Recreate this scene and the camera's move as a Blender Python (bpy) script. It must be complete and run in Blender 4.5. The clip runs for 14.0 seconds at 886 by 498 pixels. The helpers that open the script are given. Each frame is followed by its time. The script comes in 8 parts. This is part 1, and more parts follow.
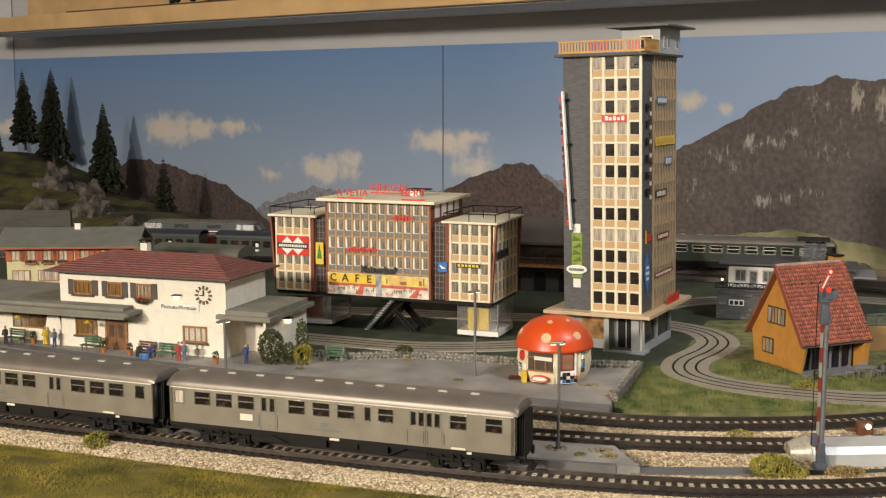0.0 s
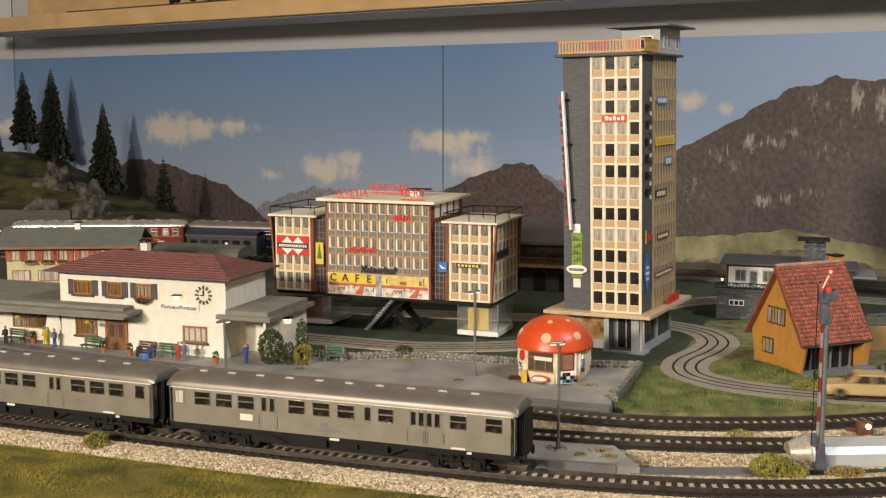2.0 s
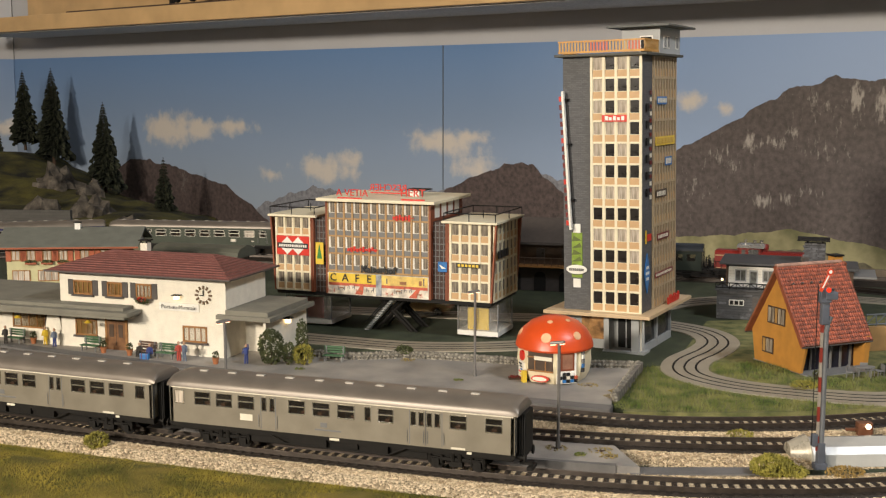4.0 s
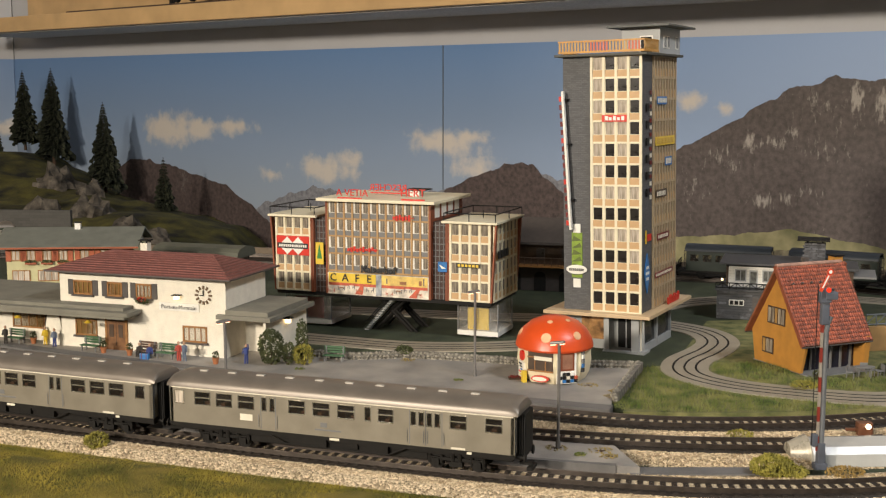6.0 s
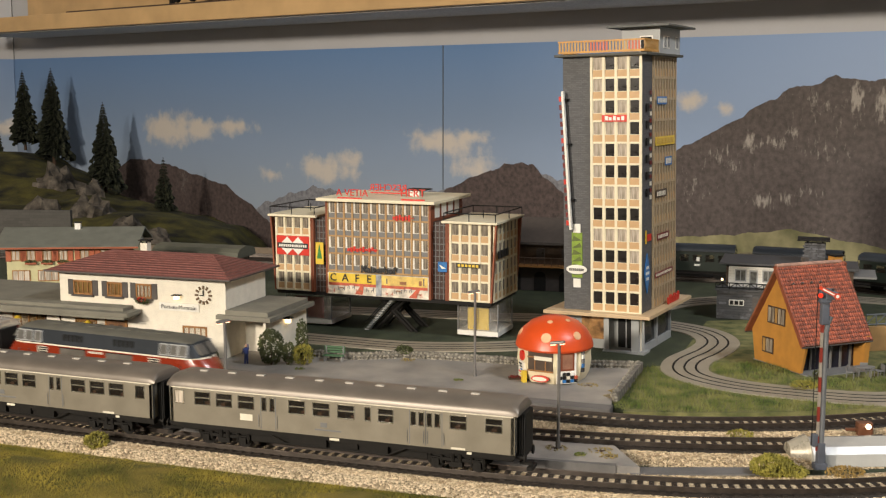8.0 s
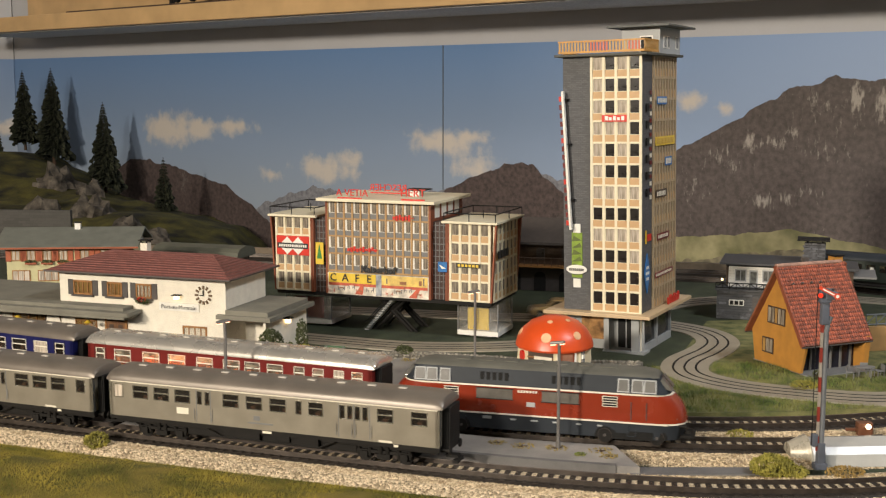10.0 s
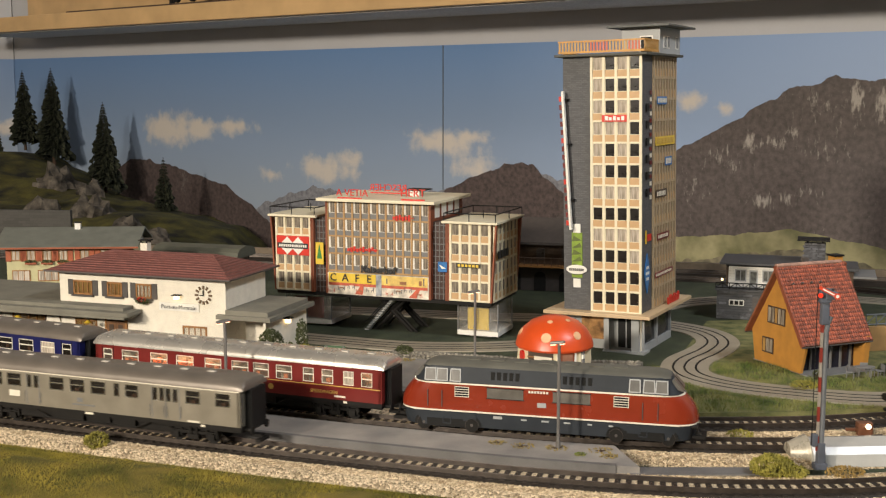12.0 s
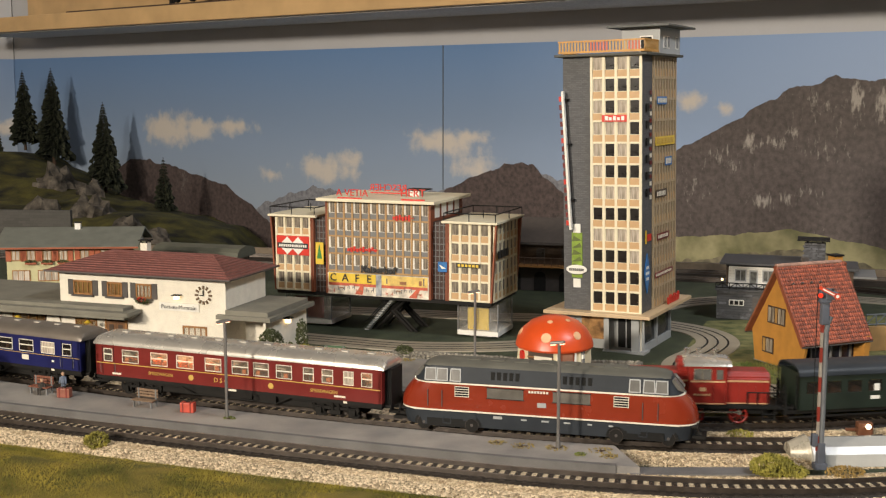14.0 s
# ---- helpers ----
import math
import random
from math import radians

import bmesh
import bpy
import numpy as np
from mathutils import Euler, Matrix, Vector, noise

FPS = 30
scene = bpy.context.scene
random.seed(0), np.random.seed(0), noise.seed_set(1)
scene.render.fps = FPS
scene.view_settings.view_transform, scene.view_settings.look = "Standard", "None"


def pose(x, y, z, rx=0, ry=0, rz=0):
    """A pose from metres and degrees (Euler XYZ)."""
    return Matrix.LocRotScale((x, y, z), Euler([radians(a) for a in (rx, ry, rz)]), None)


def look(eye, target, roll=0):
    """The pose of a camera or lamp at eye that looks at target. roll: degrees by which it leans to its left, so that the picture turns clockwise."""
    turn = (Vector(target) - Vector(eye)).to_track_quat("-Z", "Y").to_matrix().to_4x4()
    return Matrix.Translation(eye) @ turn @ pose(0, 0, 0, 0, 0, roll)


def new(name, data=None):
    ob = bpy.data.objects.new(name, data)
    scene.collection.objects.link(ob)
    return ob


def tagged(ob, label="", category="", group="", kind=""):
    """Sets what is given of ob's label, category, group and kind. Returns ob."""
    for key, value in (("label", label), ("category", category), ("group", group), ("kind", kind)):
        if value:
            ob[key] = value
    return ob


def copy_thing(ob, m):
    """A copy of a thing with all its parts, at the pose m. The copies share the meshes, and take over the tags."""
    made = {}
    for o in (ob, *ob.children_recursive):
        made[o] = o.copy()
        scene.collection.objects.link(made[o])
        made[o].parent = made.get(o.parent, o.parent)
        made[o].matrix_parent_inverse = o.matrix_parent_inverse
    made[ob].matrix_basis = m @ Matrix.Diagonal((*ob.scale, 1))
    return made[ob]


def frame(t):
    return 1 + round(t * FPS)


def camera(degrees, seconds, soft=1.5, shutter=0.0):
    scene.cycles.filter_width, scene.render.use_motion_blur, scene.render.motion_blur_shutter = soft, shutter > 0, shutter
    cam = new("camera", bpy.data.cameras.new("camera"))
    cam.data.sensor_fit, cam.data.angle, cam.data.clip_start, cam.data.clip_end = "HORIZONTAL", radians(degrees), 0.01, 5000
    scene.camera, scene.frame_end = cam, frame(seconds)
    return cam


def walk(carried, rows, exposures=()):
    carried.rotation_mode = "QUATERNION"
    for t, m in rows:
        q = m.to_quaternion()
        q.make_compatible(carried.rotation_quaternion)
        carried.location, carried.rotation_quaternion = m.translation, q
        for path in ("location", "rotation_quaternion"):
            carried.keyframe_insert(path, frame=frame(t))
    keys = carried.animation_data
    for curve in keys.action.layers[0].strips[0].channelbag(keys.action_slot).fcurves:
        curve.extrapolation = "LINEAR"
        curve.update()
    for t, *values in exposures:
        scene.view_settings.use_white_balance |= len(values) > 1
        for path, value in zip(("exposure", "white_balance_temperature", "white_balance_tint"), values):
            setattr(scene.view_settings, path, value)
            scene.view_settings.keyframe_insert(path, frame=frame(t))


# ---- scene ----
cam = camera(41.4, 14.0, soft=1.25, shutter=0.5)
EYE = (0.0, 0.0, 0.23)
AIM = pose(0.0, 0.0, 0.23, 90 - 7.577, 0, 0)
walk(cam, [(0.0, AIM), (14.0, AIM)], exposures=[(0.0, 0.0, 6500, 10), (14.0, 0.0, 6500, 10)])

# ---- light: a lamp high beside the layout, the room's ceiling lamp, dim room air ----
world = bpy.data.worlds.new("room_air")
world.use_nodes = True
world.node_tree.nodes["Background"].inputs[0].default_value = (1.0, 0.86, 0.7, 1)
world.node_tree.nodes["Background"].inputs[1].default_value = 0.0015
scene.world = world


def area_lamp(name, eye, target, watts, sx, sy, colour):
    data = bpy.data.lights.new(name, "AREA")
    data.energy, data.shape, data.size, data.size_y, data.color = watts, "RECTANGLE", sx, sy, colour
    ob = new(name, data)
    ob.matrix_world = look(eye, target)
    return ob


area_lamp("key_lamp", (-2.0, -1.55, 1.0), (0.3, 1.2, 0.0), 88, 0.24, 0.24, (1.0, 0.88, 0.72))
area_lamp("second_lamp", (-1.25, -1.85, 1.08), (0.4, 1.2, 0.0), 37, 0.24, 0.24, (1.0, 0.9, 0.76))
area_lamp("ceiling_lamp", (0.95, 0.2, 1.34), (0.5, 0.95, 0.0), 19, 0.3, 0.3, (0.94, 0.97, 1.0))

# ---- small tools: lengths below are in centimetres ----
CM = 0.01


def P(x, y, z=0.0, rz=0.0, rx=0.0, ry=0.0):
    return pose(x * CM, y * CM, z * CM, rx, ry, rz)


def thing(name, m, label="", category="", group="", kind=""):
    ob = new(name)
    ob.empty_display_size = 0.01
    ob.matrix_basis = m
    return tagged(ob, label, category, group, kind)


def finish(bm, smooth=False, scale=True):
    if scale:
        bmesh.ops.scale(bm, vec=(CM, CM, CM), verts=bm.verts)
    bmesh.ops.recalc_face_normals(bm, faces=bm.faces)
    me = bpy.data.meshes.new("mesh")
    bm.to_mesh(me)
    bm.free()
    if smooth:
        for p in me.polygons:
            p.use_smooth = True
        me.set_sharp_from_angle(angle=radians(35))
    return me


def part(name, bm, material, parent=None, label="", smooth=False, m=None):
    """Link a bmesh (or a finished mesh) as one mesh object under a thing or part. Further materials may be given in a list."""
    me = bm if isinstance(bm, bpy.types.Mesh) else finish(bm, smooth)
    mats = material if isinstance(material, (list, tuple)) else [material]
    if not me.materials:
        for x in mats:
            me.materials.append(x)
    ob = new(name, me)
    if parent:
        ob.parent = parent
    if m is not None:
        ob.matrix_basis = m
    if label:
        ob["label"] = label
    return ob


def setting(name, bm, material, label, category, smooth=False):
    return tagged(part(name, bm, material, None, "", smooth), label, category, "", "structure")


def box(bm, x0, y0, z0, x1, y1, z1, mi=0, bevel=0.0):
    vs = [bm.verts.new(v) for v in ((x0, y0, z0), (x1, y0, z0), (x1, y1, z0), (x0, y1, z0), (x0, y0, z1), (x1, y0, z1), (x1, y1, z1), (x0, y1, z1))]
    fs = [bm.faces.new([vs[i] for i in f]) for f in ((3, 2, 1, 0), (4, 5, 6, 7), (0, 1, 5, 4), (1, 2, 6, 5), (2, 3, 7, 6), (3, 0, 4, 7))]
    for f in fs:
        f.material_index = mi
    if bevel:
        es = {e for f in fs for e in f.edges}
        bmesh.ops.bevel(bm, geom=list(es), offset=bevel, segments=2, affect="EDGES", profile=0.6, material=mi)
    return fs


def boxes(*rows, bevel=0.0):
    bm = bmesh.new()
    for r in rows:
        box(bm, *r, bevel=bevel)
    return bm


def rod(bm, a, b, r, r2=None, n=10, mi=0, cap=True):
    a, b = Vector(a), Vector(b)
    r2 = r if r2 is None else r2
    q = (b - a).to_track_quat("Z", "Y")
    ring = [[bm.verts.new(p + q @ Vector((math.cos(6.28319 * i / n) * rr, math.sin(6.28319 * i / n) * rr, 0))) for i in range(n)] for p, rr in ((a, r), (b, r2))]
    for i in range(n):
        j = (i + 1) % n
        bm.faces.new((ring[0][i], ring[0][j], ring[1][j], ring[1][i])).material_index = mi
    if cap:
        bm.faces.new(ring[0][::-1]).material_index = mi
        bm.faces.new(ring[1]).material_index = mi


def rods(*rows, n=8):
    bm = bmesh.new()
    for a, b, r in rows:
        rod(bm, a, b, r, n=n)
    return bm


def prism(bm, outline, axis, a, b, mi=0):
    """Extrude a closed 2D outline between a and b along 'x', 'y' or 'z'."""
    put = {"x": lambda u, v, w: (w, u, v), "y": lambda u, v, w: (u, w, v), "z": lambda u, v, w: (u, v, w)}[axis]
    lo = [bm.verts.new(put(u, v, a)) for u, v in outline]
    hi = [bm.verts.new(put(u, v, b)) for u, v in outline]
    n = len(outline)
    fs = [bm.faces.new(lo[::-1]), bm.faces.new(hi)]
    fs += [bm.faces.new((lo[i], lo[(i + 1) % n], hi[(i + 1) % n], hi[i])) for i in range(n)]
    for f in fs:
        f.material_index = mi
    return fs


def prisms(outline, axis, a, b):
    bm = bmesh.new()
    prism(bm, outline, axis, a, b)
    return bm


def lathe(bm, profile, n=16, x=0.0, y=0.0, mi=0):
    rings = []
    for r, z in profile:
        rings.append([bm.verts.new((x + r * math.cos(6.28319 * i / n), y + r * math.sin(6.28319 * i / n), z)) for i in range(n)])
    for a, b in zip(rings, rings[1:]):
        for i in range(n):
            j = (i + 1) % n
            bm.faces.new((a[i], a[j], b[j], b[i])).material_index = mi
    bm.faces.new(rings[0][::-1]).material_index = mi
    bm.faces.new(rings[-1]).material_index = mi


def lettering(name, words, size, material, parent, m, depth=0.02, align="CENTER", label="", heavy=0.0):
    """Raised letters in the built-in font, as a mesh; they stand in the local xz plane facing -y."""
    cu = bpy.data.curves.new("letters", "FONT")
    cu.body, cu.size, cu.extrude, cu.align_x, cu.align_y = words, size * CM, depth * CM, align, "CENTER"
    cu.resolution_u, cu.offset = 2, heavy * CM
    tmp = bpy.data.objects.new("letters", cu)
    me = bpy.data.meshes.new_from_object(tmp)
    bpy.data.objects.remove(tmp)
    me.materials.clear()
    me.materials.append(material)
    return part(name, me, material, parent, label, m=m @ pose(0, 0, 0, 90, 0, 0))


# ---- the tracks' lines ----
def curve(points, step=0.5):
    """A smooth line through plan points: places every half centimetre and the length up to each."""
    p = np.array(points, float)
    p = np.vstack([2 * p[0] - p[1], p, 2 * p[-1] - p[-2]])
    out = []
    for i in range(1, len(p) - 2):
        n = max(2, int(np.linalg.norm(p[i + 1] - p[i]) / 0.25))
        for k in range(n):
            t = k / n
            out.append(0.5 * ((2 * p[i]) + (p[i + 1] - p[i - 1]) * t + (2 * p[i - 1] - 5 * p[i] + 4 * p[i + 1] - p[i + 2]) * t * t + (3 * p[i] - p[i - 1] - 3 * p[i + 1] + p[i + 2]) * t ** 3))
    out.append(p[-2])
    out = np.array(out)
    s = np.concatenate([[0], np.cumsum(np.linalg.norm(np.diff(out, axis=0), axis=1))])
    grid = np.arange(0, s[-1], step)
    return np.stack([np.interp(grid, s, out[:, 0]), np.interp(grid, s, out[:, 1])], 1), grid


FRONT = curve([(-78, 104), (-60, 94.5), (-45, 87.6), (-32, 82.4), (-16.5, 76.7), (-3, 72.0), (5.7, 69.3), (14, 67.5), (20.6, 67.1), (26.5, 67.6), (36, 69.5), (48, 74)])
EXPRESS = curve([(95, 130), (75, 139), (55, 145.5), (38, 150.5), (20, 155), (-5, 161.5), (-28, 167.5), (-44, 170), (-62, 168), (-77, 160), (-86, 147), (-89, 132), (-83, 117), (-68, 108), (-52, 102.0), (-36.75, 95.0),
                 (-28.5, 91.2), (-18.6, 86.9), (-9.2, 83.2), (-1.2, 80.4), (6.4, 78.0), (15.3, 76.2), (23.2, 75.8), (29.8, 76.5), (42, 80), (54, 86)])
SHUNT = curve([(-110, 160), (-80, 167), (-60, 166), (-30, 160.2), (0, 153.5), (20, 148.8), (36, 144.3), (50, 137.5), (60, 127), (64, 113), (60, 98), (50, 88.6), (40, 84.2), (31.9, 82.1), (24.8, 81.0), (16.6, 81.0),
               (10.9, 82.3), (6.9, 83.8), (-5, 88.0), (-20, 94.0), (-36, 101.5), (-50, 109), (-66, 118)])


def at(line, s):
    xy, grid = line
    return np.array([np.interp(s, grid, xy[:, 0]), np.interp(s, grid, xy[:, 1])])


def span(line, s0, s1):
    xy, grid = line
    return xy[(grid >= s0) & (grid <= s1)]


def offset(xy, d):
    """The line moved d to its left."""
    t = np.gradient(xy, axis=0)
    t /= np.linalg.norm(t, axis=1)[:, None]
    return xy + d * np.stack([-t[:, 1], t[:, 0]], 1)


def ribbon(bm, xy, profile, mi=0, every=2):
    """Sweep a cross profile of (sideways, height) along a plan line."""
    pts = xy[::every]
    t = np.gradient(pts, axis=0)
    t /= np.linalg.norm(t, axis=1)[:, None]
    rows = []
    for (x, y), (tx, ty) in zip(pts, t):
        rows.append([bm.verts.new((x - ty * u, y + tx * u, z)) for u, z in profile])
    for a, b in zip(rows, rows[1:]):
        for i in range(len(profile) - 1):
            bm.faces.new((a[i], a[i + 1], b[i + 1], b[i])).material_index = mi
    for e in (rows[0], rows[-1]):
        if len(profile) > 2:
            bm.faces.new(e).material_index = mi

# ---- materials ----
def mat(name, col, rough=0.6, metal=0.0, var=0.15, scale=150.0, bump=0.15, fine=1500.0, second=None, rnd=0.0, coat=0.0):
    """A plain surface with blotches at one scale and grain and relief at another. second: a colour that the blotches turn to; rnd: how far single pieces differ."""
    m = bpy.data.materials.new(name)
    m.use_nodes = True
    t = m.node_tree
    b = t.nodes["Principled BSDF"]
    tc = t.nodes.new("ShaderNodeTexCoord")
    n1, n2 = t.nodes.new("ShaderNodeTexNoise"), t.nodes.new("ShaderNodeTexNoise")
    n1.inputs["Scale"].default_value, n1.inputs["Detail"].default_value = scale, 4
    n2.inputs["Scale"].default_value, n2.inputs["Detail"].default_value = fine, 3
    for n in (n1, n2):
        t.links.new(tc.outputs["Object"], n.inputs["Vector"])
    ramp = t.nodes.new("ShaderNodeValToRGB")
    dark = tuple(max(0.0, c * (1 - var)) for c in col)
    light = tuple(min(1.0, c * (1 + var)) for c in (second or col))
    ramp.color_ramp.elements[0].position, ramp.color_ramp.elements[1].position = 0.32, 0.68
    ramp.color_ramp.elements[0].color, ramp.color_ramp.elements[1].color = (*dark, 1), (*light, 1)
    t.links.new(n1.outputs["Fac"], ramp.inputs["Fac"])
    out = ramp.outputs["Color"]
    grain = t.nodes.new("ShaderNodeMapRange")
    grain.inputs["To Min"].default_value, grain.inputs["To Max"].default_value = 1 - var * 0.8, 1 + var * 0.8
    t.links.new(n2.outputs["Fac"], grain.inputs["Value"])
    mul = t.nodes.new("ShaderNodeVectorMath")
    mul.operation = "MULTIPLY"
    t.links.new(out, mul.inputs[0])
    t.links.new(grain.outputs["Result"], mul.inputs[1])
    out = mul.outputs[0]
    if rnd:
        info, mr = t.nodes.new("ShaderNodeObjectInfo"), t.nodes.new("ShaderNodeMapRange")
        mr.inputs["To Min"].default_value, mr.inputs["To Max"].default_value = 1 - rnd, 1 + rnd
        t.links.new(info.outputs["Random"], mr.inputs["Value"])
        mul2 = t.nodes.new("ShaderNodeVectorMath")
        mul2.operation = "MULTIPLY"
        t.links.new(out, mul2.inputs[0])
        t.links.new(mr.outputs["Result"], mul2.inputs[1])
        out = mul2.outputs[0]
    t.links.new(out, b.inputs["Base Color"])
    rr = t.nodes.new("ShaderNodeMapRange")
    rr.inputs["To Min"].default_value, rr.inputs["To Max"].default_value = max(0.03, rough - 0.08), min(1, rough + 0.08)
    t.links.new(n1.outputs["Fac"], rr.inputs["Value"])
    t.links.new(rr.outputs["Result"], b.inputs["Roughness"])
    b.inputs["Metallic"].default_value = metal
    b.inputs["Coat Weight"].default_value = coat
    if bump:
        bp = t.nodes.new("ShaderNodeBump")
        bp.inputs["Strength"].default_value, bp.inputs["Distance"].default_value = bump, 0.0006
        t.links.new(n2.outputs["Fac"], bp.inputs["Height"])
        t.links.new(bp.outputs["Normal"], b.inputs["Normal"])
    return m


def glow(name, col, strength):
    m = bpy.data.materials.new(name)
    m.use_nodes = True
    b = m.node_tree.nodes["Principled BSDF"]
    b.inputs["Base Color"].default_value = (*col, 1)
    b.inputs["Emission Color"].default_value = (*col, 1)
    b.inputs["Emission Strength"].default_value = strength
    return m


def clear(name, col, rough=0.08, alpha=0.35):
    """Thin glazing: partly see-through, glossy."""
    m = bpy.data.materials.new(name)
    m.use_nodes = True
    b = m.node_tree.nodes["Principled BSDF"]
    b.inputs["Base Color"].default_value = (*col, 1)
    b.inputs["Roughness"].default_value = rough
    b.inputs["Alpha"].default_value = alpha
    return m



def folds(name, low, high):
    """Hanging net: soft vertical folds."""
    m = mat(name, low, 0.75, 0, 0.1, 80, 0.0, 900)
    t = m.node_tree
    b = t.nodes["Principled BSDF"]
    tc, mp, n = t.nodes.new("ShaderNodeTexCoord"), t.nodes.new("ShaderNodeMapping"), t.nodes.new("ShaderNodeTexNoise")
    info = t.nodes.new("ShaderNodeObjectInfo")
    mp.inputs["Scale"].default_value = (700, 700, 60)
    t.links.new(tc.outputs["Object"], mp.inputs[0])
    t.links.new(info.outputs["Location"], mp.inputs["Location"])
    t.links.new(mp.outputs[0], n.inputs["Vector"])
    n.inputs["Scale"].default_value = 1.0
    r = t.nodes.new("ShaderNodeValToRGB")
    r.color_ramp.elements[0].position, r.color_ramp.elements[1].position = 0.36, 0.66
    r.color_ramp.elements[0].color, r.color_ramp.elements[1].color = (*low, 1), (*high, 1)
    t.links.new(n.outputs["Fac"], r.inputs["Fac"])
    t.links.new(r.outputs["Color"], b.inputs["Base Color"])
    return m


def grit(name, low, high, scale):
    """Small stones, each of its own shade, with dark gaps as relief."""
    m = mat(name, low, 0.6, 0, 0.1, 20, 0.0, 900)
    t = m.node_tree
    b = t.nodes["Principled BSDF"]
    tc, v = t.nodes.new("ShaderNodeTexCoord"), t.nodes.new("ShaderNodeTexVoronoi")
    v.inputs["Scale"].default_value = scale
    t.links.new(tc.outputs["Object"], v.inputs["Vector"])
    sep = t.nodes.new("ShaderNodeSeparateColor")
    t.links.new(v.outputs["Color"], sep.inputs[0])
    r = t.nodes.new("ShaderNodeValToRGB")
    r.color_ramp.elements[0].color, r.color_ramp.elements[1].color = (*low, 1), (*high, 1)
    e = r.color_ramp.elements.new(0.5)
    e.color = (*[(x * 0.55 + y * 0.45) for x, y in zip(low, high)], 1)
    t.links.new(sep.outputs[0], r.inputs["Fac"])
    t.links.new(r.outputs["Color"], b.inputs["Base Color"])
    bp = t.nodes.new("ShaderNodeBump")
    bp.invert = True
    bp.inputs["Strength"].default_value, bp.inputs["Distance"].default_value = 1.0, 0.0012
    t.links.new(v.outputs["Distance"], bp.inputs["Height"])
    t.links.new(bp.outputs["Normal"], b.inputs["Normal"])
    return m


SILVER = mat("silver_paint", (0.3, 0.27, 0.215), 0.42, 0.5, 0.1, 60, 0.05)
SILVER_ROOF = mat("grey_roof_paint", (0.18, 0.155, 0.13), 0.4, 0.35, 0.12, 60, 0.06)
ROOF_GREY = mat("pale_grey_roof_paint", (0.55, 0.52, 0.47), 0.27, 0.65, 0.1, 50, 0.03)
WINE = mat("wine_red_paint", (0.16, 0.017, 0.014), 0.32, 0, 0.12, 60, 0.05)
BLUE = mat("deep_blue_paint", (0.012, 0.014, 0.085), 0.32, 0, 0.12, 60, 0.05)
GREEN = mat("bottle_green_paint", (0.014, 0.022, 0.016), 0.4, 0, 0.15, 60, 0.05)
MOSS = mat("moss_green_paint", (0.035, 0.045, 0.028), 0.4, 0, 0.15, 60, 0.05)
LOCO_RED = mat("signal_red_paint", (0.23, 0.028, 0.01), 0.26, 0, 0.08, 60, 0.03, coat=0.3)
SHUNT_RED = mat("bright_red_plastic", (0.24, 0.018, 0.012), 0.4, 0, 0.1, 60, 0.04)
LOCO_GREY = mat("slate_grey_paint", (0.026, 0.031, 0.038), 0.45, 0, 0.12, 60, 0.05)
LOCO_ROOF = mat("dusty_grey_roof", (0.1, 0.096, 0.078), 0.7, 0, 0.15, 60, 0.1)
CREAM = mat("cream_line_paint", (0.75, 0.7, 0.58), 0.45, 0, 0.06, 100, 0.02)
GOLD = mat("gold_line_paint", (0.55, 0.36, 0.08), 0.45, 0, 0.06, 100, 0.02)
WHITE = mat("white_plastic", (0.78, 0.76, 0.7), 0.45, 0, 0.06, 100, 0.03)
BLACK = mat("black_plastic", (0.009, 0.009, 0.009), 0.55, 0, 0.2, 100, 0.05)
SOOT = mat("sooty_black_metal", (0.011, 0.01, 0.009), 0.65, 0.0, 0.25, 150, 0.2)
STEEL = mat("worn_steel", (0.06, 0.048, 0.04), 0.34, 0.5, 0.25, 120, 0.15)
NICKEL = mat("nickel_silver", (0.6, 0.58, 0.54), 0.25, 0.9, 0.1, 120, 0.05)
RUST = mat("rusty_rail_side", (0.1, 0.065, 0.045), 0.6, 0.3, 0.2, 150, 0.2)
GLASS = clear("window_pane", (0.035, 0.03, 0.025), 0.06, 0.32)
GLASS_CLEAR = clear("clear_window_pane", (0.3, 0.27, 0.22), 0.06, 0.16)
GLASS_DARK = clear("dark_window_pane", (0.03, 0.03, 0.03), 0.08, 0.75)
INSIDE = mat("dark_interior", (0.045, 0.038, 0.03), 0.7, 0, 0.2, 100, 0.1)
SEAT = mat("brown_seat", (0.16, 0.07, 0.03), 0.7, 0, 0.2, 100, 0.1)
GRAVEL = grit("pale_ballast_stone", (0.22, 0.16, 0.09), (0.82, 0.66, 0.45), 700)
GRIT = grit("loose_ballast_stone", (0.32, 0.23, 0.13), (0.85, 0.7, 0.48), 500)
SLEEPER = mat("dark_sleeper", (0.035, 0.028, 0.023), 0.45, 0, 0.25, 200, 0.2)
BED = mat("printed_track_bed", (0.03, 0.024, 0.019), 0.55, 0.1, 0.3, 300, 0.3)
BED_TAN = grit("printed_tan_ballast", (0.42, 0.33, 0.21), (0.75, 0.62, 0.43), 900)
PAVING = mat("grey_asphalt_card", (0.22, 0.21, 0.2), 0.6, 0, 0.14, 28, 0.35, 1200, second=(0.3, 0.275, 0.245))
PAVING_DARK = mat("dark_platform_edge", (0.13, 0.125, 0.122), 0.7, 0, 0.2, 40, 0.3)
LAWN = mat("dark_green_lawn_mat", (0.035, 0.045, 0.022), 0.95, 0, 0.3, 60, 0.9, 1500)
